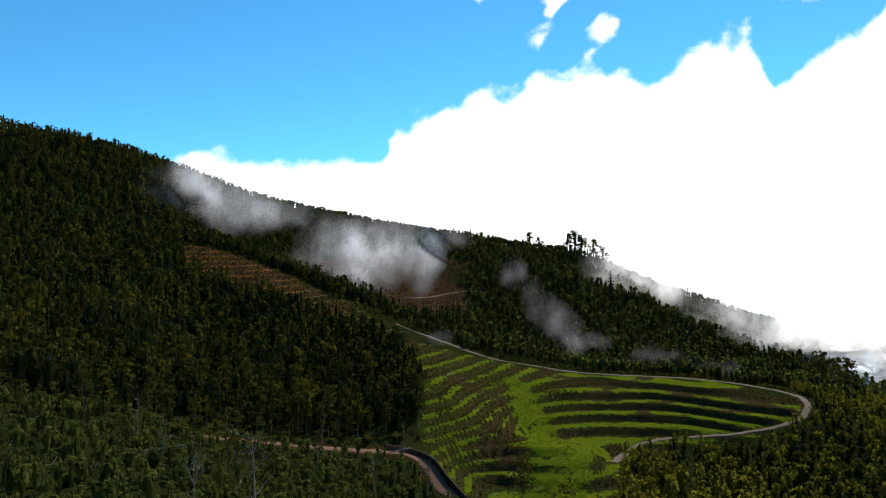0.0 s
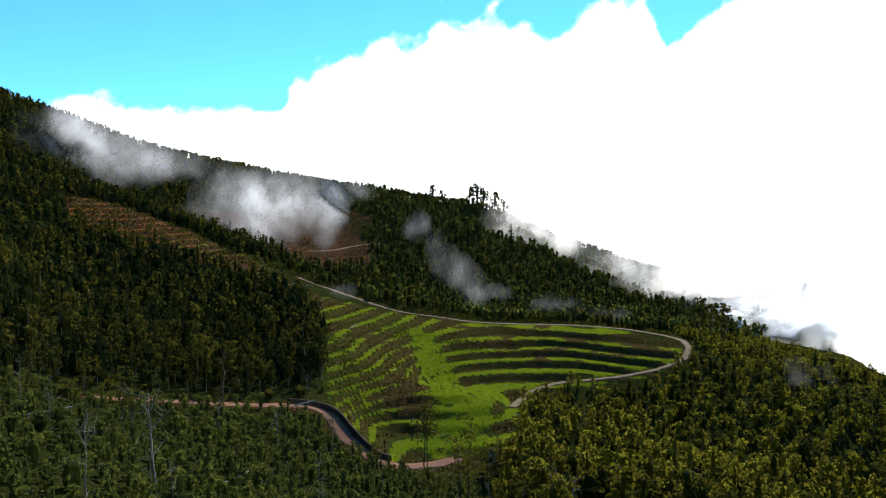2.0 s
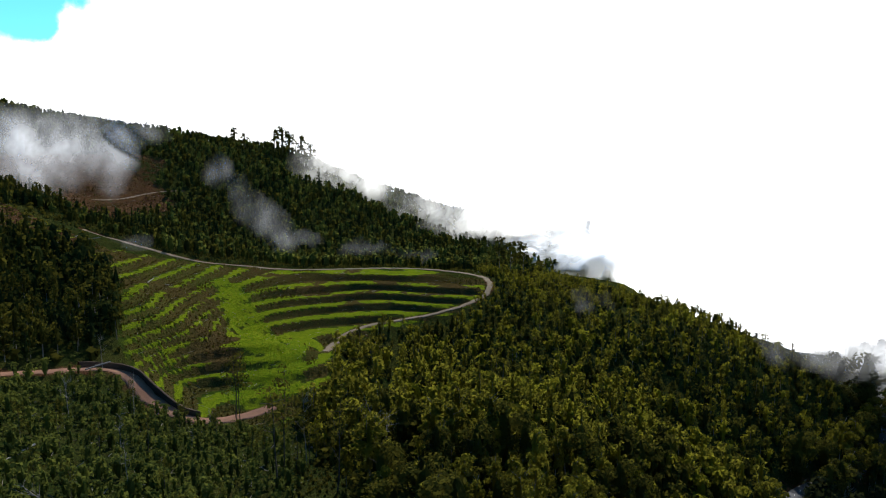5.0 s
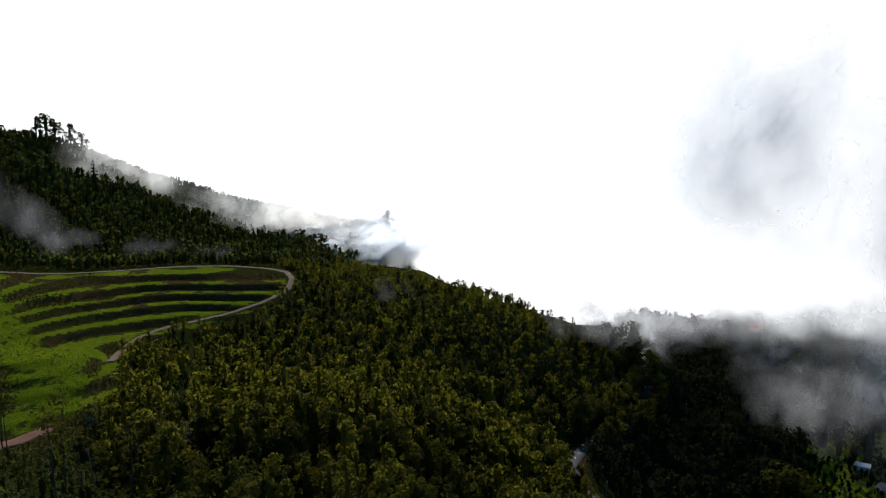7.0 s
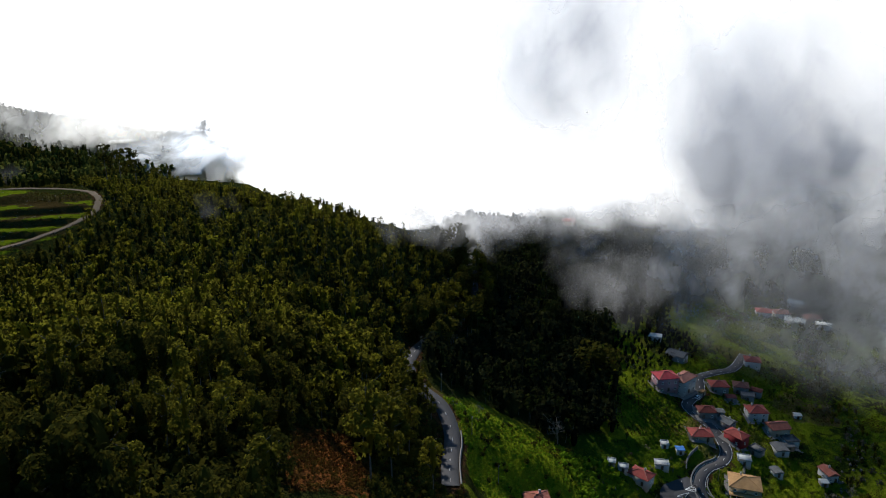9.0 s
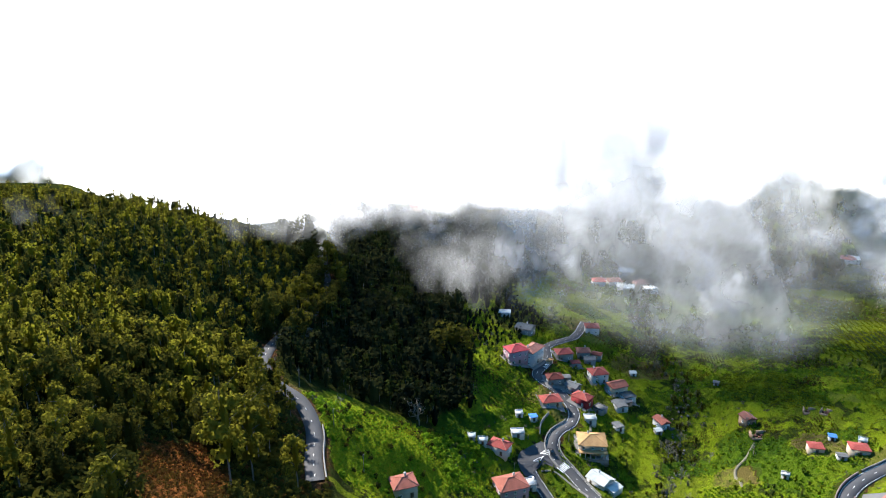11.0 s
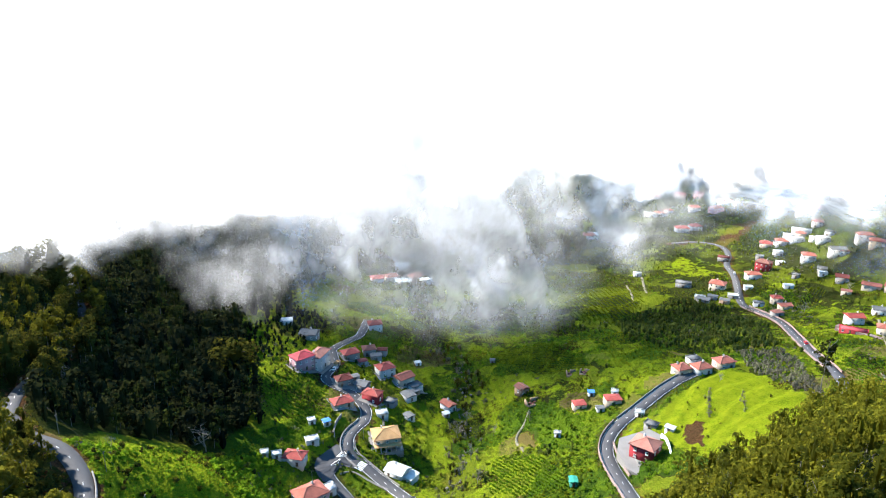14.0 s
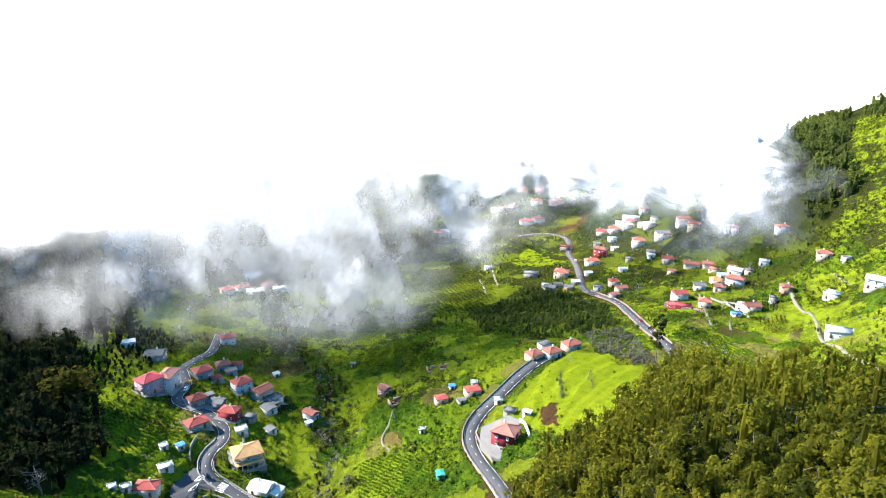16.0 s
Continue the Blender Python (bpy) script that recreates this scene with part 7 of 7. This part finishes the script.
SINGLE_BARE = [(254, 113, 18.5), (214, 130, 9.0), (268, 179, 15.8), (242, 154, 9.1), (346, -30, 11.2), (288, 2, 15.3), (270, -5, 14.3), (480, -278, 13.0), (436, -314, 11.2), (373, -253, 12.8), (521, -311, 11.1), (516, -326, 10.7), (559, -280, 10.7), (315, -127, 8.5), (345, -265, 9.2), (318, -33, 9.9), (319, -14, 11.3), (325, 5, 13.6), (299, -2, 14.4), (340, 0, 12.7), (445, -230, 13.0)]


# ---- single trees ----
def limb(a, b, r0, r1, sides=4, bend=0.0):
    """A tapered branch from a to b as quads."""
    a, b = np.array(a, float), np.array(b, float)
    t = (b - a) / np.linalg.norm(b - a)
    u = np.cross(t, [0.3, 0.2, 0.93])
    u /= np.linalg.norm(u)
    v = np.cross(t, u)
    k = np.arange(sides) * 2 * math.pi / sides
    ring = np.cos(k)[:, None] * u + np.sin(k)[:, None] * v
    p, q = a + ring * r0, b + ring * r1
    return np.stack([p, np.roll(p, -1, 0), np.roll(q, -1, 0), q], 1)


def trunk_mesh(rng, kind, mat):
    """Trunk and limbs of a tree one metre high."""
    thick = {"eucalypt": 0.012, "open": 0.012, "pine": 0.009, "broad": 0.02, "grove": 0.012, "dead": 0.01, "bare": 0.016, "slim": 0.01}[kind]
    quads, p, n = [], np.array([0.0, 0.0, -0.05]), 6
    top = {"broad": 0.7, "bare": 0.6}.get(kind, 0.95)
    spine = [p]
    for i in range(n):
        q = np.array([p[0] + rng.normal(0, 0.012), p[1] + rng.normal(0, 0.012), top * (i + 1) / n])
        quads.append(limb(p, q, thick * (1 - 0.85 * i / n), thick * (1 - 0.85 * (i + 1) / n), 6))
        p = q
        spine.append(p)
    count = {"bare": 16, "dead": 11, "broad": 8, "open": 8}.get(kind, 6)
    for i in range(count):
        h = rng.uniform(0.35 if kind != "bare" else 0.15, 0.95) * top
        base = np.array([np.interp(h, [s[2] for s in spine], [s[k] for s in spine]) for k in range(3)])
        a = rng.uniform(0, 6.28)
        reach = rng.uniform(0.1, 0.22) * (1.3 if kind in ("bare", "broad") else 0.9)
        tip = base + [reach * math.cos(a), reach * math.sin(a), rng.uniform(0.02, 0.2)]
        quads.append(limb(base, tip, thick * 0.4, thick * 0.1))
        if kind in ("bare", "dead"):
            for _ in range(6 if kind == "bare" else 2):
                u = rng.uniform(0.3, 1)
                s = base + (tip - base) * u
                e = s + [rng.normal(0, 0.06), rng.normal(0, 0.06), rng.uniform(0.02, 0.13)]
                quads.append(limb(s, e, thick * 0.18, thick * 0.06, 3)[:, [0, 1, 2, 3]])
    quads = np.concatenate(quads)
    return mesh("trunk", quads.reshape(-1, 3), np.arange(len(quads) * 4).reshape(-1, 4), [mat])


def crown_mesh(rng, kind, count, size, mat):
    c = crown_template(rng, kind, count, size)
    return mesh("crown", c.reshape(-1, 3), np.arange(len(c) * 4).reshape(-1, 4), [mat], attrs={"plant": np.full(len(c) * 4, rng.random())})


KINDS = {
    "eucalypt": ("eucalyptus_tree", "eucalypt", 700, 0.028, LEAF_EUCALYPT, BARK_PALE, "olive green eucalyptus tree with a pale trunk"),
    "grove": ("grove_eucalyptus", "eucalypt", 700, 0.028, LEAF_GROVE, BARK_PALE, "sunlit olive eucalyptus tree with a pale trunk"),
    "broad": ("broadleaf_tree", "broad", 640, 0.032, LEAF_BROAD, BARK, "dark green broadleaved tree with a rounded crown"),
    "tall": ("tall_eucalyptus", "open", 480, 0.03, LEAF_BROAD, BARK_PALE, "tall open-crowned eucalyptus standing above the others"),
    "ridge": ("ridge_eucalyptus", "eucalypt", 420, 0.034, LEAF_BROAD, BARK_PALE, "tall spreading eucalyptus on the ridge line"),
    "pine": ("young_pine", "open", 220, 0.02, LEAF_BROAD, BARK, "thin young pine with a bare trunk and sparse crown"),
    "slim": ("slim_pine", "pine", 260, 0.035, LEAF_PINE, BARK, "slim dark pine standing on the crest"),
    "dead": ("dead_tree", None, 0, 0, None, DEAD_WOOD, "leafless grey dead tree with broken branches"),
    "bare": ("bare_tree", None, 0, 0, None, DEAD_WOOD, "pale leafless tree with fine twigs"),
}
PROTOTYPES = {}


def plant(kind, x, y, h, rng, variants=4, group="", spread=1.0):
    """One tree, a thing with trunk and crown; alike trees share their meshes."""
    name, form, count, size, leaf, bark, label = KINDS[kind]
    v = int(rng.integers(0, variants))
    z = float(ground_height(np.array([x]), np.array([y]))[0])
    w = h * rng.uniform(0.7, 1.05) * spread
    m = pose(x, y, z - 0.1, 0, 0, rng.uniform(0, 360)) @ Matrix.Diagonal((w, w, h, 1))
    if (kind, v) in PROTOTYPES:
        first = PROTOTYPES[kind, v]
        return copy_thing(first, m @ Matrix.Diagonal([1 / s for s in first.scale] + [1]))
    own = np.random.default_rng(500 + 17 * v + len(kind) * 5)
    ob = new(name, None)
    part("trunk", trunk_mesh(own, {"tall": "open", "ridge": "open"}.get(kind, kind), bark), ob)
    if leaf:
        part("crown", crown_mesh(own, form, count, size, leaf), ob)
    ob.matrix_basis = m
    PROTOTYPES[kind, v] = tagged(ob, label, "tree", group)
    return ob


rng = np.random.default_rng(77)
tall = heights_of(HILL_TREES, 7, 23)
for (x, y), h, single in zip(HILL_TREES, tall, HILL_SINGLE):
    if single:
        plant("eucalypt" if rng.random() < 0.58 else "broad", x, y, h if rng.random() < 0.8 else h * 0.7, rng, group="trees on the wooded spur")
tall = heights_of(GROVE_TREES, 11, 23)
for (x, y), h, single in zip(GROVE_TREES, tall, GROVE_SINGLE):
    if single:
        plant("grove", x, y, h, rng, group="trees of the eucalyptus grove")
for kind, places in (("tall", SINGLE_TALL), ("ridge", SINGLE_RIDGE), ("slim", SINGLE_SLIM), ("broad", SINGLE_BROAD), ("pine", SINGLE_PINE), ("dead", SINGLE_DEAD), ("bare", SINGLE_BARE)):
    for x, y, h in places:
        plant(kind, x, y, min(h, 32), rng, group="single trees", spread=1.3 if kind == "broad" else 1.35 if kind == "ridge" else 1.0)
for x, y, h in ((119, 106, 30), (129, 107, 26), (139, 100, 19), (150, 117, 19), (160, 125, 20), (170, 135, 18), (179, 142, 20), (143, 116, 17), (187, 149, 19), (196, 158, 18), (134, 122, 21)):
    plant("eucalypt", x, y, h, rng, group="trees on the wooded spur")
for x, y, h in ((187, 137, 12), (192, 143, 13), (196, 147, 12), (184, 133, 9), (199, 150, 14)):
    plant("eucalypt", x, y, h, rng, group="trees beside the hill road")
rx, ry, rz, ax, ay, along, wide = road_frame("hill_road")
for i in range(0, len(along), 3):
    if 248 < rx[i] < 395:
        for side in (-1, 1):
            o = side * (wide / 2 + rng.uniform(1.8, 5.0))
            plant("broad" if rng.random() < 0.6 else "eucalypt", rx[i] + ax[i] * o + rng.normal(0, 1), ry[i] + ay[i] * o + rng.normal(0, 1), rng.uniform(13, 22), rng, group="trees beside the hill road")
for x, y in scatter(FOREST_NEAR_LEFT, 15, 44, [TERRACES], 0.6):
    plant("pine" if rng.random() < 0.6 else "dead", x, y, rng.uniform(8, 15), rng, group="thin trees on the slope")


# ---- felled timber, stones ----
def log_mesh(length, radius, mat):
    q = limb((0, 0, 0), (length, 0, 0), radius, radius * 0.8, 7)
    v = q.reshape(-1, 3)
    caps = [tuple(range(0, 28, 4)), tuple(range(27, 0, -4))]
    me = solid("log", v, [tuple(range(i, i + 4)) for i in range(0, len(v), 4)] + caps, [mat])
    return me


LOG = log_mesh(9.0, 0.28, DEAD_WOOD)
rng = np.random.default_rng(8)
for i in range(11):
    u = rng.uniform(0, 1)
    x, y = 43 + 11 * u + rng.normal(0, 0.7), 210 - 12 * u + rng.normal(0, 0.7)
    z = float(ground_height(np.array([x]), np.array([y]))[0])
    ob = tagged(new("log", LOG), "pale felled log in a pile on the slope", "log", "felled logs")
    ob.matrix_basis = pose(x, y, z + 0.25 + 0.5 * (i % 3), 0, rng.uniform(-3, 3), -42 + rng.normal(0, 9))
for x, y, turn in ((-34, 441, 60), (2, 364, 70), (-150, 430, 20), (-158, 440, 120), (-30, 436, 10), (12, 372, 140), (-20, 260, 30), (-70, 160, 20), (-28, 150, 50), (-96, 470, 100)):
    z = float(ground_height(np.array([x]), np.array([y]))[0])
    ob = tagged(new("log", LOG), "pale fallen log lying on the cleared ground", "log", "felled logs")
    ob.matrix_basis = pose(x, y, z + 0.3, 0, -4, turn)


def debris(name, poly, count, label, seed):
    """Dead branches strewn over cleared ground."""
    rng = np.random.default_rng(seed)
    sp = scatter(poly, 2.5, seed)
    sp = sp[rng.choice(len(sp), min(count, len(sp)), replace=False)]
    z = ground_height(sp[:, 0], sp[:, 1])
    out = []
    for (x, y), h in zip(sp, z):
        a, l = rng.uniform(0, 6.28), rng.uniform(0.8, 3.2)
        out.append(limb((x, y, h + 0.1), (x + l * math.cos(a), y + l * math.sin(a), h + rng.uniform(0.2, 1.0)), 0.1, 0.03, 3))
    q = np.concatenate(out)
    tagged(new(name, mesh(name, q.reshape(-1, 3), np.arange(len(q) * 4).reshape(-1, 4), [DEAD_WOOD])), label, "dead wood", kind="stuff")


debris("brushwood_debris", BROWN_CLEARING, 700, "dead branches strewn over the brown clearing", 51)
debris("brushwood_debris", ORANGE_TERRACES, 500, "dead branches on the rusty terraces", 52)
debris("brushwood_debris", TERRACES, 420, "cut branches left on the terraces", 53)
debris("brushwood_debris", FOREST_NEAR_LEFT, 700, "grey dead branches among the scrub", 54)
rng = np.random.default_rng(12)
vs, fs = [], []
for (ax, ay), (bx, by) in zip(STREAM[:6], STREAM[1:6]):
    for u in np.arange(0, 1, 0.09):
        x, y = ax + (bx - ax) * u + rng.normal(0, 1.6), ay + (by - ay) * u + rng.normal(0, 1.6)
        z = float(lie(np.array([x]), np.array([y]))[0])
        s = rng.uniform(0.3, 1.1)
        ico = np.array([(1, 0, 0), (-1, 0, 0), (0, 1, 0), (0, -1, 0), (0, 0, 1), (0, 0, -1), (0.6, 0.6, 0.6), (-0.6, -0.6, 0.6)]) * s * rng.uniform(0.7, 1.2, (8, 3)) + (x, y, z)
        o = len(vs)
        vs += [tuple(p) for p in ico]
        fs += [(o + a, o + b, o + c) for a, b, c in ((0, 6, 4), (0, 2, 6), (2, 4, 6), (2, 1, 4), (1, 7, 4), (1, 3, 7), (3, 4, 7), (3, 0, 4), (0, 5, 2), (2, 5, 1), (1, 5, 3), (3, 5, 0))]
tagged(new("boulders", mesh("boulders", vs, fs, [ROCK])), "grey boulders in the dry stream bed", "rocks", kind="stuff")
